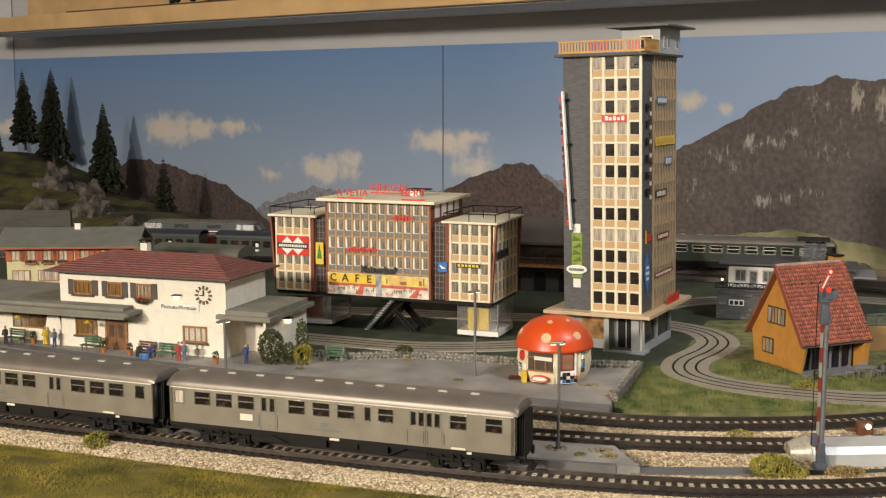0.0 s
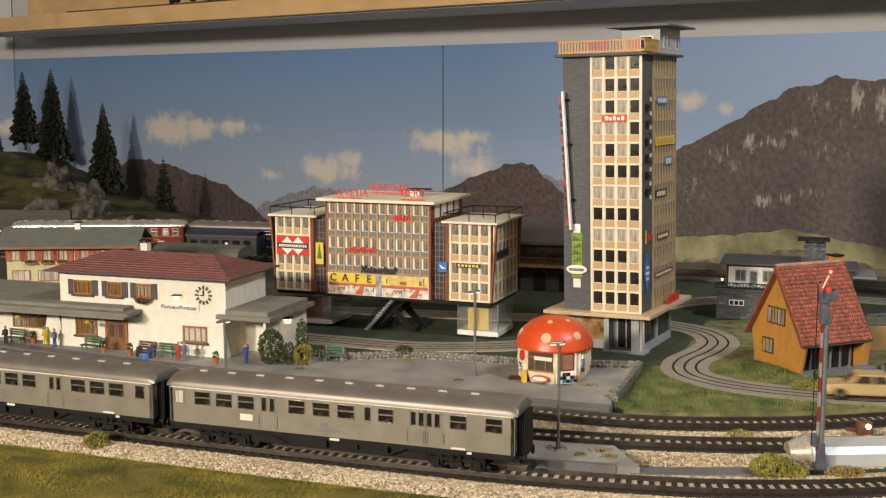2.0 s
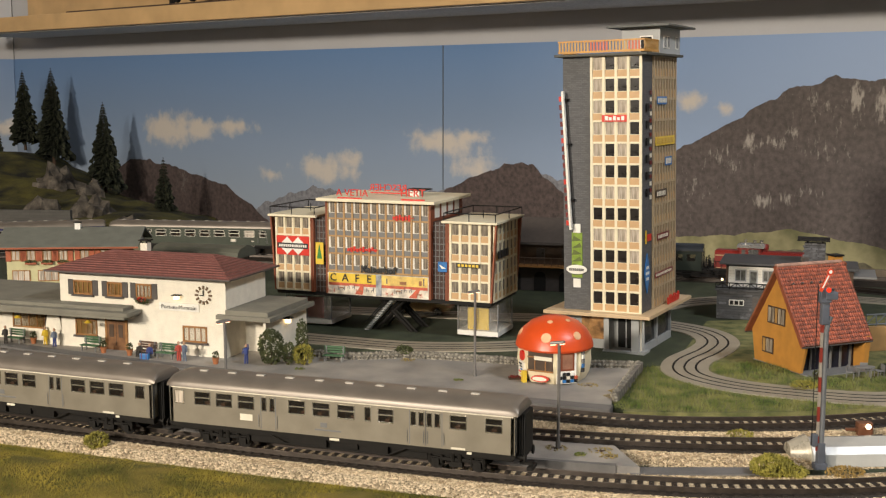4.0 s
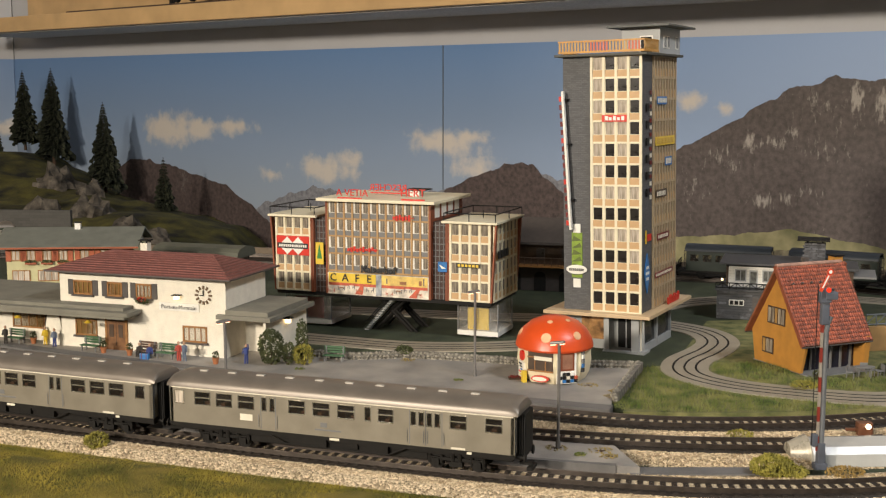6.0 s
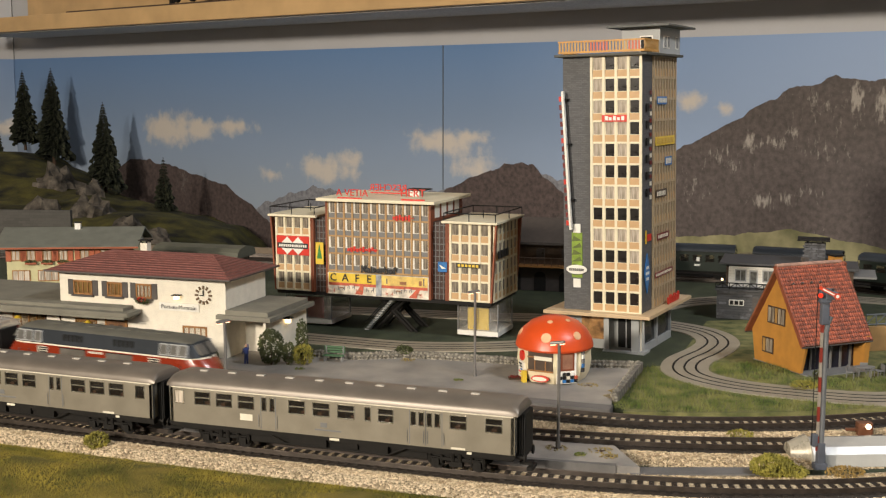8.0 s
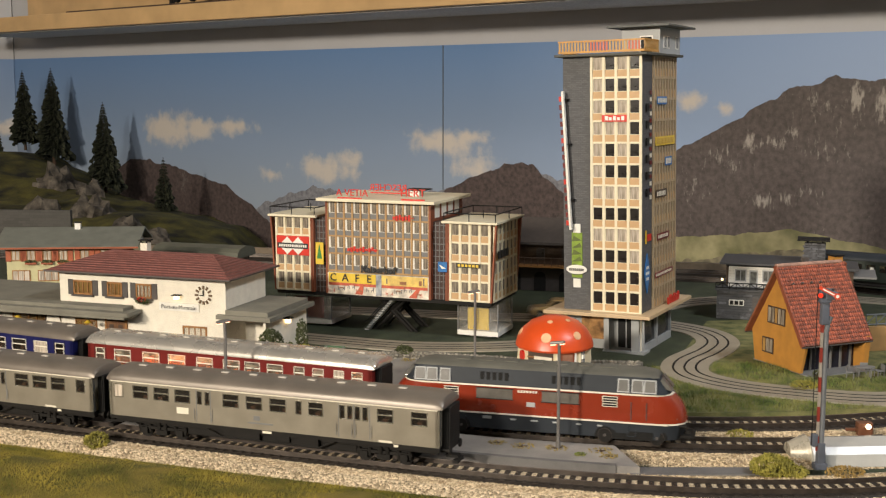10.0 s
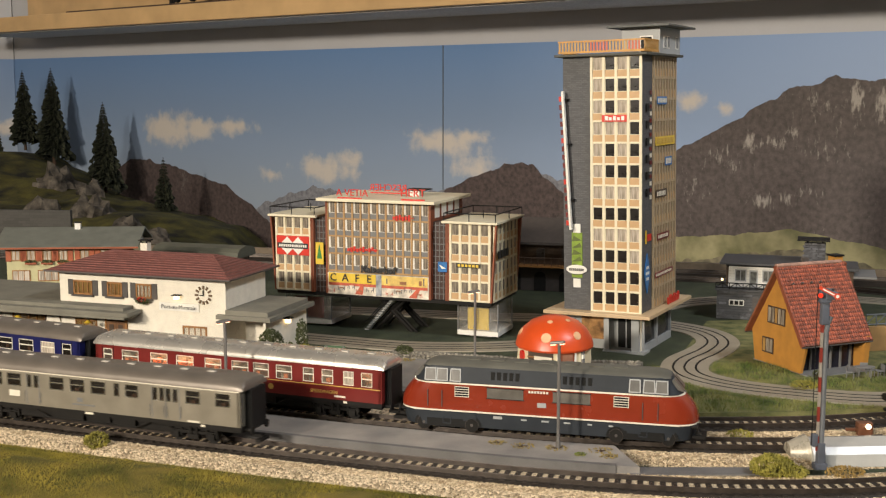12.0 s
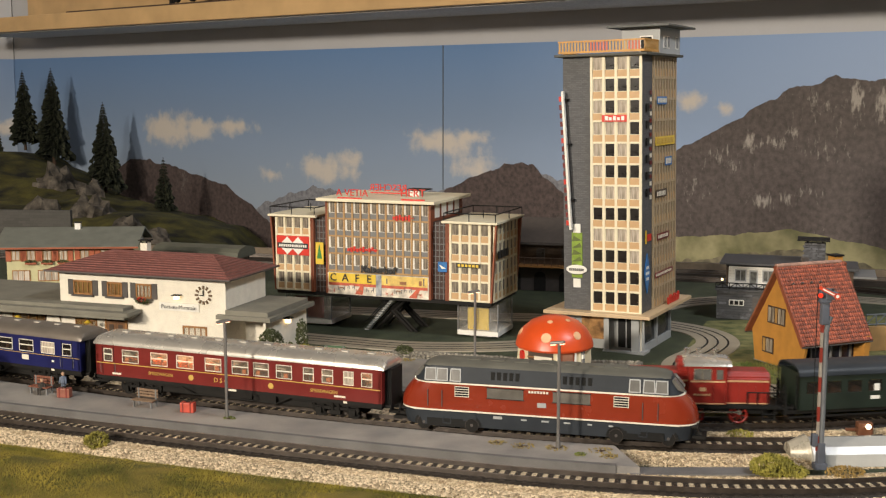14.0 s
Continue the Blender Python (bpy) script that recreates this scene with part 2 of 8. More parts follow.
GRASS = mat("olive_grass_fibre", (0.085, 0.085, 0.01), 0.9, 0, 0.35, 30, 1.0, 1300, second=(0.17, 0.125, 0.018))
GRASS_BLADE = mat("grass_blade", (0.125, 0.135, 0.016), 0.85, 0, 0.4, 35, 0.2, 700, second=(0.27, 0.21, 0.032))
VERGE = mat("verge_grass", (0.085, 0.115, 0.03), 0.9, 0, 0.4, 60, 1.0, 900, second=(0.16, 0.15, 0.06))
VERGE_BLADE = mat("verge_grass_blade", (0.1, 0.17, 0.025), 0.85, 0, 0.3, 60, 0.2, 900, second=(0.2, 0.195, 0.06))
ROAD = mat("beige_road_plastic", (0.29, 0.255, 0.195), 0.55, 0, 0.12, 60, 0.15)
PLASTER = mat("white_rough_plaster", (0.78, 0.73, 0.62), 0.85, 0, 0.06, 120, 0.9, 700)
WOOD = mat("stained_brown_wood", (0.3, 0.14, 0.04), 0.55, 0, 0.25, 200, 0.3)
WOOD_DARK = mat("dark_brown_wood", (0.06, 0.035, 0.02), 0.6, 0, 0.25, 200, 0.3)
PINE = mat("planed_pine", (0.55, 0.36, 0.17), 0.5, 0, 0.12, 14, 0.15)
SLATE = mat("grey_shutter", (0.075, 0.065, 0.06), 0.6, 0, 0.15, 150, 0.2)
CANOPY = mat("grey_felt_roof", (0.19, 0.18, 0.145), 0.8, 0, 0.14, 60, 0.4)
CURTAIN = folds("pale_net_curtain", (0.28, 0.24, 0.19), (0.62, 0.54, 0.45))
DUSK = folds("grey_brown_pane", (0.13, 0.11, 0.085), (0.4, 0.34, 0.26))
CREAM_FRAME = mat("cream_facade_frame", (0.74, 0.67, 0.49), 0.45, 0, 0.05, 100, 0.05)
PEACH = mat("peach_spandrel", (0.52, 0.33, 0.16), 0.5, 0, 0.08, 100, 0.05)
TAN = mat("tan_facade", (0.4, 0.24, 0.1), 0.5, 0, 0.1, 100, 0.06)
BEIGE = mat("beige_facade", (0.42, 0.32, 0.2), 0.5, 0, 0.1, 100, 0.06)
BRICK_RED = mat("red_brick_wall", (0.28, 0.075, 0.03), 0.6, 0, 0.15, 150, 0.2)
PALE_GREY = mat("pale_grey_plastic", (0.36, 0.37, 0.37), 0.5, 0, 0.06, 100, 0.05)
MID_GREY = mat("mid_grey_plastic", (0.17, 0.17, 0.17), 0.5, 0, 0.1, 100, 0.05)
TAN_SLAB = mat("tan_slab", (0.55, 0.4, 0.24), 0.5, 0, 0.06, 80, 0.05)
OCHRE = mat("ochre_plaster", (0.43, 0.2, 0.035), 0.7, 0, 0.1, 120, 0.3)
ORANGE_TILE = mat("orange_red_pantile", (0.1, 0.02, 0.01), 0.55, 0, 0.5, 300, 0.5, 1500, second=(0.25, 0.06, 0.028), rnd=0.4)
SIGN_RED = mat("red_sign", (0.6, 0.03, 0.015), 0.4, 0, 0.06, 100, 0.02)
SIGN_YELLOW = mat("yellow_sign", (0.72, 0.5, 0.05), 0.4, 0, 0.08, 100, 0.02)
SIGN_BLUE = mat("blue_sign", (0.03, 0.16, 0.42), 0.4, 0, 0.08, 100, 0.02)
SIGN_GREEN = mat("green_sign", (0.2, 0.3, 0.03), 0.4, 0, 0.25, 200, 0.02)
LEAF = mat("dark_leaf", (0.045, 0.06, 0.02), 0.7, 0, 0.4, 150, 0.2, second=(0.09, 0.1, 0.035))
LEAF_YELLOW = mat("yellow_green_leaf", (0.2, 0.19, 0.03), 0.7, 0, 0.35, 150, 0.2, second=(0.32, 0.28, 0.05))
NEEDLE = mat("fir_needle", (0.01, 0.013, 0.007), 0.8, 0, 0.4, 120, 0.3, second=(0.026, 0.03, 0.014))
BARK = mat("bark", (0.06, 0.035, 0.02), 0.85, 0, 0.3, 150, 0.4)
ROCK = mat("painted_rock", (0.02, 0.015, 0.01), 0.85, 0, 0.6, 45, 1.0, 220, second=(0.1, 0.085, 0.068))
HILL = mat("hill_turf", (0.012, 0.012, 0.004), 0.95, 0, 0.6, 22, 1.0, 260, second=(0.07, 0.062, 0.01))
STONE = mat("grey_field_stone", (0.12, 0.11, 0.095), 0.8, 0, 0.3, 200, 0.5, second=(0.24, 0.22, 0.18), rnd=0.3)
WHITEWASH = mat("whitewashed_wall", (0.48, 0.48, 0.5), 0.8, 0, 0.04, 5, 0.15, 400)
WALL_PAINT = mat("room_wall_paint", (0.26, 0.25, 0.23), 0.8, 0, 0.04, 5, 0.15, 400)
FLOOR_BOARD = mat("room_floor", (0.25, 0.2, 0.15), 0.6, 0, 0.1, 5, 0.1)
CAR_PAINT = mat("sand_beige_car_paint", (0.5, 0.36, 0.17), 0.3, 0, 0.06, 60, 0.02, coat=0.3)
LAMP_METAL = mat("grey_lamp_post", (0.2, 0.19, 0.18), 0.45, 0.4, 0.1, 100, 0.05)
LAMP_GLOW = glow("warm_lamp_glow", (1.0, 0.74, 0.42), 3.0)
RED_GLOW = glow("red_lamp_glow", (0.7, 0.03, 0.01), 0.8)

for m_ in (LOCO_GREY, BLACK, SOOT, BED, SLEEPER):
    m_.node_tree.nodes["Principled BSDF"].inputs["Specular IOR Level"].default_value = 0.22

# ---- room and layout board ----
WALL_TURN = -39.0


def room():
    setting("floor", boxes((-330, -220, -104, 300, 400, -100)), FLOOR_BOARD, "brown boarded floor of the hobby room", "floor")
    setting("ceiling", boxes((-330, -220, 140, 300, 400, 144)), WALL_PAINT, "off-white painted ceiling above the layout", "ceiling")
    setting("wall_front", boxes((-330, -224, -100, 300, -220, 140)), WALL_PAINT, "off-white painted room wall", "wall")
    setting("wall_side", boxes((-334, -220, -100, -330, 400, 140)), WALL_PAINT, "off-white painted room wall", "wall")
    setting("wall_end", boxes((300, -220, -100, 304, 400, 140)), WALL_PAINT, "off-white painted room wall", "wall")
    ob = setting("wall_back", boxes((-148, 0.4, -100, 420, 5, 140)), WHITEWASH, "grey-white painted wall behind the photo mural", "wall")
    ob.matrix_basis = P(0, 224.6, 0, WALL_TURN)
    ob = setting("wall_corner", boxes((-270, 0, -100, 0, 5, 140)), WHITEWASH, "grey-white painted wall meeting the mural wall in a corner", "wall")
    ob.matrix_basis = P(-114.9, 317.8, 0, 12)


def mural_material():
    """A printed sky: blue deepening upwards, with drifting clouds."""
    m = bpy.data.materials.new("printed_sky")
    m.use_nodes = True
    t = m.node_tree
    b = t.nodes["Principled BSDF"]
    b.inputs["Roughness"].default_value = 0.55
    tc, sep = t.nodes.new("ShaderNodeTexCoord"), t.nodes.new("ShaderNodeSeparateXYZ")
    t.links.new(tc.outputs["Object"], sep.inputs[0])
    mr = t.nodes.new("ShaderNodeMapRange")
    mr.inputs["From Min"].default_value, mr.inputs["From Max"].default_value = 0.0, 0.32
    t.links.new(sep.outputs["Z"], mr.inputs["Value"])
    ramp = t.nodes.new("ShaderNodeValToRGB")
    ramp.color_ramp.elements[0].color, ramp.color_ramp.elements[1].color = (0.3, 0.36, 0.45, 1), (0.13, 0.24, 0.46, 1)
    t.links.new(mr.outputs["Result"], ramp.inputs["Fac"])
    noise_tex = t.nodes.new("ShaderNodeTexNoise")
    noise_tex.inputs["Scale"].default_value, noise_tex.inputs["Detail"].default_value, noise_tex.inputs["Roughness"].default_value = 24, 8, 0.62
    t.links.new(tc.outputs["Object"], noise_tex.inputs["Vector"])
    total = None
    for u, z, ru, rz, w in CLOUDS:
        sub = t.nodes.new("ShaderNodeVectorMath")
        sub.operation = "SUBTRACT"
        sub.inputs[1].default_value = (u * CM, 0, z * CM)
        t.links.new(tc.outputs["Object"], sub.inputs[0])
        div = t.nodes.new("ShaderNodeVectorMath")
        div.operation = "MULTIPLY"
        div.inputs[1].default_value = (1 / (ru * CM), 0, 1 / (rz * CM))
        t.links.new(sub.outputs[0], div.inputs[0])
        ln = t.nodes.new("ShaderNodeVectorMath")
        ln.operation = "LENGTH"
        t.links.new(div.outputs[0], ln.inputs[0])
        fall = t.nodes.new("ShaderNodeMapRange")
        fall.inputs["From Min"].default_value, fall.inputs["From Max"].default_value = 0.0, 1.3
        fall.inputs["To Min"].default_value, fall.inputs["To Max"].default_value = w, 0.0
        t.links.new(ln.outputs["Value"], fall.inputs["Value"])
        if total is None:
            total = fall.outputs["Result"]
        else:
            mx = t.nodes.new("ShaderNodeMath")
            mx.operation = "MAXIMUM"
            t.links.new(total, mx.inputs[0])
            t.links.new(fall.outputs["Result"], mx.inputs[1])
            total = mx.outputs[0]
    add = t.nodes.new("ShaderNodeMath")
    add.operation = "ADD"
    t.links.new(total, add.inputs[0])
    t.links.new(noise_tex.outputs["Fac"], add.inputs[1])
    edge = t.nodes.new("ShaderNodeMapRange")
    edge.interpolation_type = "SMOOTHSTEP"
    edge.inputs["From Min"].default_value, edge.inputs["From Max"].default_value = 0.78, 1.16
    t.links.new(add.outputs[0], edge.inputs["Value"])
    mix = t.nodes.new("ShaderNodeMix")
    mix.data_type = "RGBA"
    t.links.new(edge.outputs["Result"], mix.inputs[0])
    side = t.nodes.new("ShaderNodeMapRange")
    side.inputs["From Min"].default_value, side.inputs["From Max"].default_value = 0.1, 0.85
    side.inputs["To Max"].default_value = 0.75
    t.links.new(sep.outputs["X"], side.inputs["Value"])
    pale = t.nodes.new("ShaderNodeMix")
    pale.data_type = "RGBA"
    t.links.new(side.outputs["Result"], pale.inputs[0])
    t.links.new(ramp.outputs["Color"], pale.inputs[6])
    pale.inputs[7].default_value = (0.34, 0.45, 0.68, 1)
    t.links.new(pale.outputs[2], mix.inputs[6])
    mix.inputs[7].default_value = (0.56, 0.52, 0.48, 1)
    t.links.new(mix.outputs[2], b.inputs["Base Color"])
    return m


CLOUDS = [(-82, 14.6, 15, 6.0, 0.8), (-72, 14.9, 11, 4.2, 0.76), (-61, 15.4, 11, 3.0, 0.74), (-32, 7.2, 13, 4.4, 0.76), (-25, 9.4, 7, 3.4, 0.66), (0.5, 13.6, 15, 4.0, 0.74), (6, 14.6, 9, 2.6, 0.7),
          (8, 8.6, 11, 4.0, 0.66), (51.5, 21.8, 4.4, 2.6, 0.72), (57.5, 20.6, 3.2, 2.2, 0.66), (-48, 5.5, 8, 2.4, 0.62)]


# pale scree on the great mountain: centre, reach, strength
SCREE = [(62.4, 15.4, 1.4, 1.8, 0.26), (66.5, 15.5, 3.6, 1.3, 0.2), (69.1, 17.0, 1.6, 1.0, 0.2), (56.5, 13.0, 4.5, 2.4, 0.12), (59.8, 11.6, 1.4, 2.2, 0.16), (65.0, 6.2, 2.6, 1.3, 0.26), (68.8, 6.8, 1.8, 1.4, 0.2), (72.0, 8.1, 3.4, 1.0, 0.14),
         (79.0, 22.3, 1.6, 3.6, 0.25), (82.7, 21.5, 1.4, 3.4, 0.25), (72.3, 22.0, 0.9, 1.3, 0.22), (74.5, 20.5, 6.0, 3.0, 0.09), (52.0, 8.0, 4.0, 5.0, 0.08), (74.0, 14.5, 5.0, 2.0, 0.1)]


def rocky(name, low, high, scree, veins=0.6, patches=()):
    """Printed mountain side: brownish woods, with paler scree runs."""
    m = mat(name, low, 0.6, 0, 0.2, 120, 0.0, 480, second=high)
    t = m.node_tree
    b = t.nodes["Principled BSDF"]
    tc, n = t.nodes.new("ShaderNodeTexCoord"), t.nodes.new("ShaderNodeTexNoise")
    mp = t.nodes.new("ShaderNodeMapping")
    mp.inputs["Rotation"].default_value, mp.inputs["Scale"].default_value = (0, 0.6, 0), (1.5, 1, 0.5)
    n.inputs["Scale"].default_value, n.inputs["Detail"].default_value, n.inputs["Roughness"].default_value = 95, 10, 0.78
    t.links.new(tc.outputs["Object"], mp.inputs[0])
    t.links.new(mp.outputs[0], n.inputs["Vector"])
    mr = t.nodes.new("ShaderNodeMapRange")
    mr.inputs["From Min"].default_value, mr.inputs["From Max"].default_value = veins, veins + 0.05
    wide, blend = t.nodes.new("ShaderNodeTexNoise"), t.nodes.new("ShaderNodeMath")
    wide.inputs["Scale"].default_value, wide.inputs["Detail"].default_value = 11, 4
    t.links.new(mp.outputs[0], wide.inputs["Vector"])
    blend.operation = "MULTIPLY_ADD"
    blend.inputs[1].default_value = 0.5
    half = t.nodes.new("ShaderNodeMath")
    half.operation = "MULTIPLY"
    half.inputs[1].default_value = 0.5
    t.links.new(wide.outputs["Fac"], blend.inputs[0])
    t.links.new(n.outputs["Fac"], half.inputs[0])
    t.links.new(half.outputs[0], blend.inputs[2])
    value = blend.outputs[0]
    if patches:
        total = None
        for u, z, ru, rz, w in patches:
            a, b_, c = (t.nodes.new("ShaderNodeVectorMath") for _ in range(3))
            fall = t.nodes.new("ShaderNodeMapRange")
            a.operation, b_.operation, c.operation = "SUBTRACT", "MULTIPLY", "LENGTH"
            a.inputs[1].default_value, b_.inputs[1].default_value = (u * CM, 0, z * CM), (100 / ru, 0, 100 / rz)
            t.links.new(tc.outputs["Object"], a.inputs[0])
            t.links.new(a.outputs[0], b_.inputs[0])
            t.links.new(b_.outputs[0], c.inputs[0])
            fall.inputs["From Max"].default_value, fall.inputs["To Min"].default_value, fall.inputs["To Max"].default_value = 1.3, w, 0.0
            t.links.new(c.outputs["Value"], fall.inputs["Value"])
            if total is None:
                total = fall.outputs["Result"]
            else:
                mx = t.nodes.new("ShaderNodeMath")
                mx.operation = "MAXIMUM"
                t.links.new(total, mx.inputs[0])
                t.links.new(fall.outputs["Result"], mx.inputs[1])
                total = mx.outputs[0]
        add = t.nodes.new("ShaderNodeMath")
        t.links.new(n.outputs["Fac"], add.inputs[0])
        t.links.new(total, add.inputs[1])
        value = add.outputs[0]
        mr.inputs["From Min"].default_value, mr.inputs["From Max"].default_value = 0.61, 0.74
    t.links.new(value, mr.inputs["Value"])
    mix = t.nodes.new("ShaderNodeMix")
    mix.data_type = "RGBA"
    t.links.new(mr.outputs["Result"], mix.inputs[0])
    t.links.new(b.inputs["Base Color"].links[0].from_socket, mix.inputs[6])
    mix.inputs[7].default_value = (*scree, 1)
    t.links.new(mix.outputs[2], b.inputs["Base Color"])
    return m


def ridge(name, crest, bottom, y, material, parent, rough=0.35, label=""):
    """A printed mountain: a thin sheet with a jagged skyline through the crest points."""
    xs = [p[0] for p in crest]
    n = int((xs[-1] - xs[0]) / 0.45)
    bm = bmesh.new()
    prev = None
    for i in range(n + 1):
        x = xs[0] + (xs[-1] - xs[0]) * i / n
        z = np.interp(x, xs, [p[1] for p in crest]) + rough * (noise.fractal((x * 0.35, y * 9, 3.1), 0.9, 2.1, 5))
        cur = (bm.verts.new((x, y, bottom)), bm.verts.new((x, y, max(z, bottom + 0.1))))
        if prev:
            bm.faces.new((prev[0], cur[0], cur[1], prev[1]))
        prev = cur
    return part(name, bm, material, parent, label)


def mural():
    base = thing("photo_mural", P(0, 224.6, 0, WALL_TURN), "printed photo mural of alpine mountains and cloudy sky on the wall", "mural", kind="structure")
    sky = mural_material()
    for a, b in ((-147.8, -0.15), (0.15, 200)):
        part("mural_sheet", boxes((a, 0.0, -40, b, 0.38, 31.95)), sky, base)
    cs = part("corner_sheet", boxes((-110, -0.5, -40, 0, -0.1, 31.95)), sky, base)
    cs.matrix_basis = P(0, 224.6, 0, WALL_TURN).inverted() @ P(-114.9, 317.8, 0, 12)
    part("sheet_seam", boxes((-0.06, -0.03, -40, 0.06, 0.3, 31.9)), mat("grey_seam", (0.16, 0.19, 0.23), 0.6), base)
    far = rocky("far_mountain_print", (0.17, 0.18, 0.21), (0.22, 0.22, 0.24), (0.29, 0.29, 0.3), 0.64)
    near = rocky("near_mountain_print", (0.05, 0.037, 0.037), (0.085, 0.062, 0.058), (0.13, 0.11, 0.105), 0.6)
    big = rocky("great_mountain_print", (0.066, 0.052, 0.05), (0.086, 0.069, 0.065), (0.34, 0.31, 0.28), 0.56, SCREE)
    ridge("far_ridge", [(-60, -4), (-55, -2.7), (-43, 1.4), (-34, 3.6), (-28, 2.5), (-12, 3), (2, 5), (12, 7), (22, 8.6), (30, 7), (40, 9), (50, 8)], -40, -0.02, far, base, 0.8)
    ridge("left_mountain", [(-147, -6), (-112, -0.5), (-104, 4.3), (-97, 6.9), (-92, 7.1), (-77, 5.0), (-63, 2.1), (-55.6, -1.3), (-51, -3.8), (-44, -8), (-36, -12)], -40, -0.06, near, base, 0.6)
    ridge("middle_mountain", [(-18, -9), (-8, -3), (-1, 3.2), (2.2, 5.4), (9, 7.8), (14.8, 10.2), (21, 10.2), (23, 8.4), (26.6, 6), (33, 2), (42, -1)], -40, -0.1, near, base, 0.6)
    ridge("great_mountain", [(22, -2), (28, 2.5), (36, 7), (44, 11), (49.2, 13.5), (54.7, 16.2), (59.6, 18.6), (64.2, 21.3), (68.7, 23.4), (72.2, 24.3), (75.6, 25.5), (78.2, 25.1), (80.7, 24.2), (83, 25), (92, 23), (110, 26), (150, 15), (200, 20)], -40, -0.14, big, base, 0.7)
    ridge("meadow", [(40, -8), (46, -2.2), (49.7, -0.6), (60, 0.4), (69.5, 2.0), (76, 1.2), (84, 0.2), (100, -2), (130, -4)], -40, -0.18, mat("meadow_print", (0.15, 0.15, 0.06), 0.6, 0, 0.3, 20, 0.0, 90, second=(0.24, 0.22, 0.12)), base, 0.3)
    ridge("far_wood", [(46, -9), (50, -4.6), (58, -3.4), (64, -2.0), (70, -1.0), (77, -1.6), (84, -3.0), (100, -5), (130, -7)], -40, -0.22, mat("wood_print", (0.085, 0.075, 0.05), 0.6, 0, 0.4, 60, 0.0, 200, second=(0.16, 0.14, 0.09)), base, 0.9)


def shelf():
    ob = thing("wall_shelf", P(0, 224.6, 0, WALL_TURN), "planed pine wall shelf carrying model track above the layout", "shelf")
    part("board", boxes((-138, -18, 37.2, 190, 0.3, 39.2)), mat("grey_shelf_underside", (0.55, 0.54, 0.52), 0.7), ob)
    part("front_lip", boxes((-139, -19.4, 37.45, 190, -18, 40.9), bevel=0.15), PINE, ob, "planed pine edging strip")
    tr = thing("shelf_track", P(0, 224.6, 0, WALL_TURN), "brass-coloured model track lying on the shelf", "track")
    part("track_bed", boxes((-100, -16, 39.25, 190, -12, 41.2)), mat("brass_track", (0.3, 0.2, 0.07), 0.5), tr)
    for y in (-15, -13):
        part("rail", boxes((-100, y, 41.2, 190, y + 0.12, 41.7)), RUST, tr)
    st = thing("shelf_train", P(0, 224.6, 0, WALL_TURN), "dark model train standing on the shelf, only its wheels seen", "train")
    part("body", boxes((-62, -16, 43.0, -10, -12, 48), bevel=0.3), SOOT, st)
    for k in range(9):
        bm = bmesh.new()
        rod(bm, (-59 + k * 5.2, -15.9, 42.8), (-59 + k * 5.2, -15.2, 42.8), 1.1, n=14)
        part("wheel", bm, SOOT, st)
    bk = setting("shelf_panel", boxes((-138, -1.2, 39.3, 190, -0.2, 70)), PINE, "pine board backing the shelf", "panel")
    bk.matrix_basis = P(0, 224.6, 0, WALL_TURN)
    up = thing("shelf_upright", P(0, 224.6, 0, WALL_TURN), "thin dark upright between pine shelf panels", "upright")
    part("post", boxes((-78.5, -2.2, 39.3, -77.6, -1.25, 70)), SOOT, up)


def board():
    bm = bmesh.new()
    back = [(x, y + 5.5) for x, y in EXPRESS[0][::12] if y > 120 and x > -95]
    outline = [(-100, 58), (110, 50)] + [(110, 120)] + back + [(-100, 150)]
    prism(bm, outline, "z", -2.5, -0.9)
    setting("ground", bm, LAWN, "layout board covered with dark green grass mat", "ground")
    bm = bmesh.new()
    prism(bm, [tuple(p) for p in offset(span(SHUNT, 40, 340), -2.9)[::6]], "z", -0.9, -0.15)
    setting("lawn", bm, LAWN, "raised dark green lawn inside the track loop", "lawn")
    bm = bmesh.new()
    prism(bm, [(13.2, 83.6), (16.9, 97.2), (20, 99), (27, 118), (45, 121), (60, 112), (57, 98), (46, 87.8), (32, 84.5), (24, 83.3), (17, 83.3)], "z", -0.5, -0.13)
    setting("verge", bm, VERGE, "olive and straw coloured grass between road and track", "grass")
    pts = np.array([(x, y) for x, y in EXPRESS[0] if y > 140 and x > -60])
    bm = bmesh.new()
    ribbon(bm, offset(pts, -4.6), [(-0.4, -3), (-0.4, 0.35), (0.4, 0.35), (0.4, -3)], every=6)
    setting("trim_back", bm, mat("raw_wood_strip", (0.16, 0.12, 0.08), 0.7), "raw wooden strip along the layout's back edge", "trim")
    # foreground meadow
    xy = offset(FRONT[0], -3.4)
    bm = bmesh.new()
    row = []
    for x, y in xy[::3]:
        row.append([bm.verts.new((x, y - 3.2 * d - 0.0, -0.9 + 0.75 * math.sin(min(1, d * 0.6) * 1.5) + 0.25 * noise.noise((x * 0.3, y * 0.3 - d, 1)) * (d > 0.1))) for d in (0, 0.3, 0.7, 1.3, 2.2, 3.5, 5.5)])
    for a, b in zip(row, row[1:]):
        for i in range(6):
            bm.faces.new((a[i], a[i + 1], b[i + 1], b[i]))
    setting("meadow_bank", bm, GRASS, "olive green static-grass bank in the foreground", "grass", True)


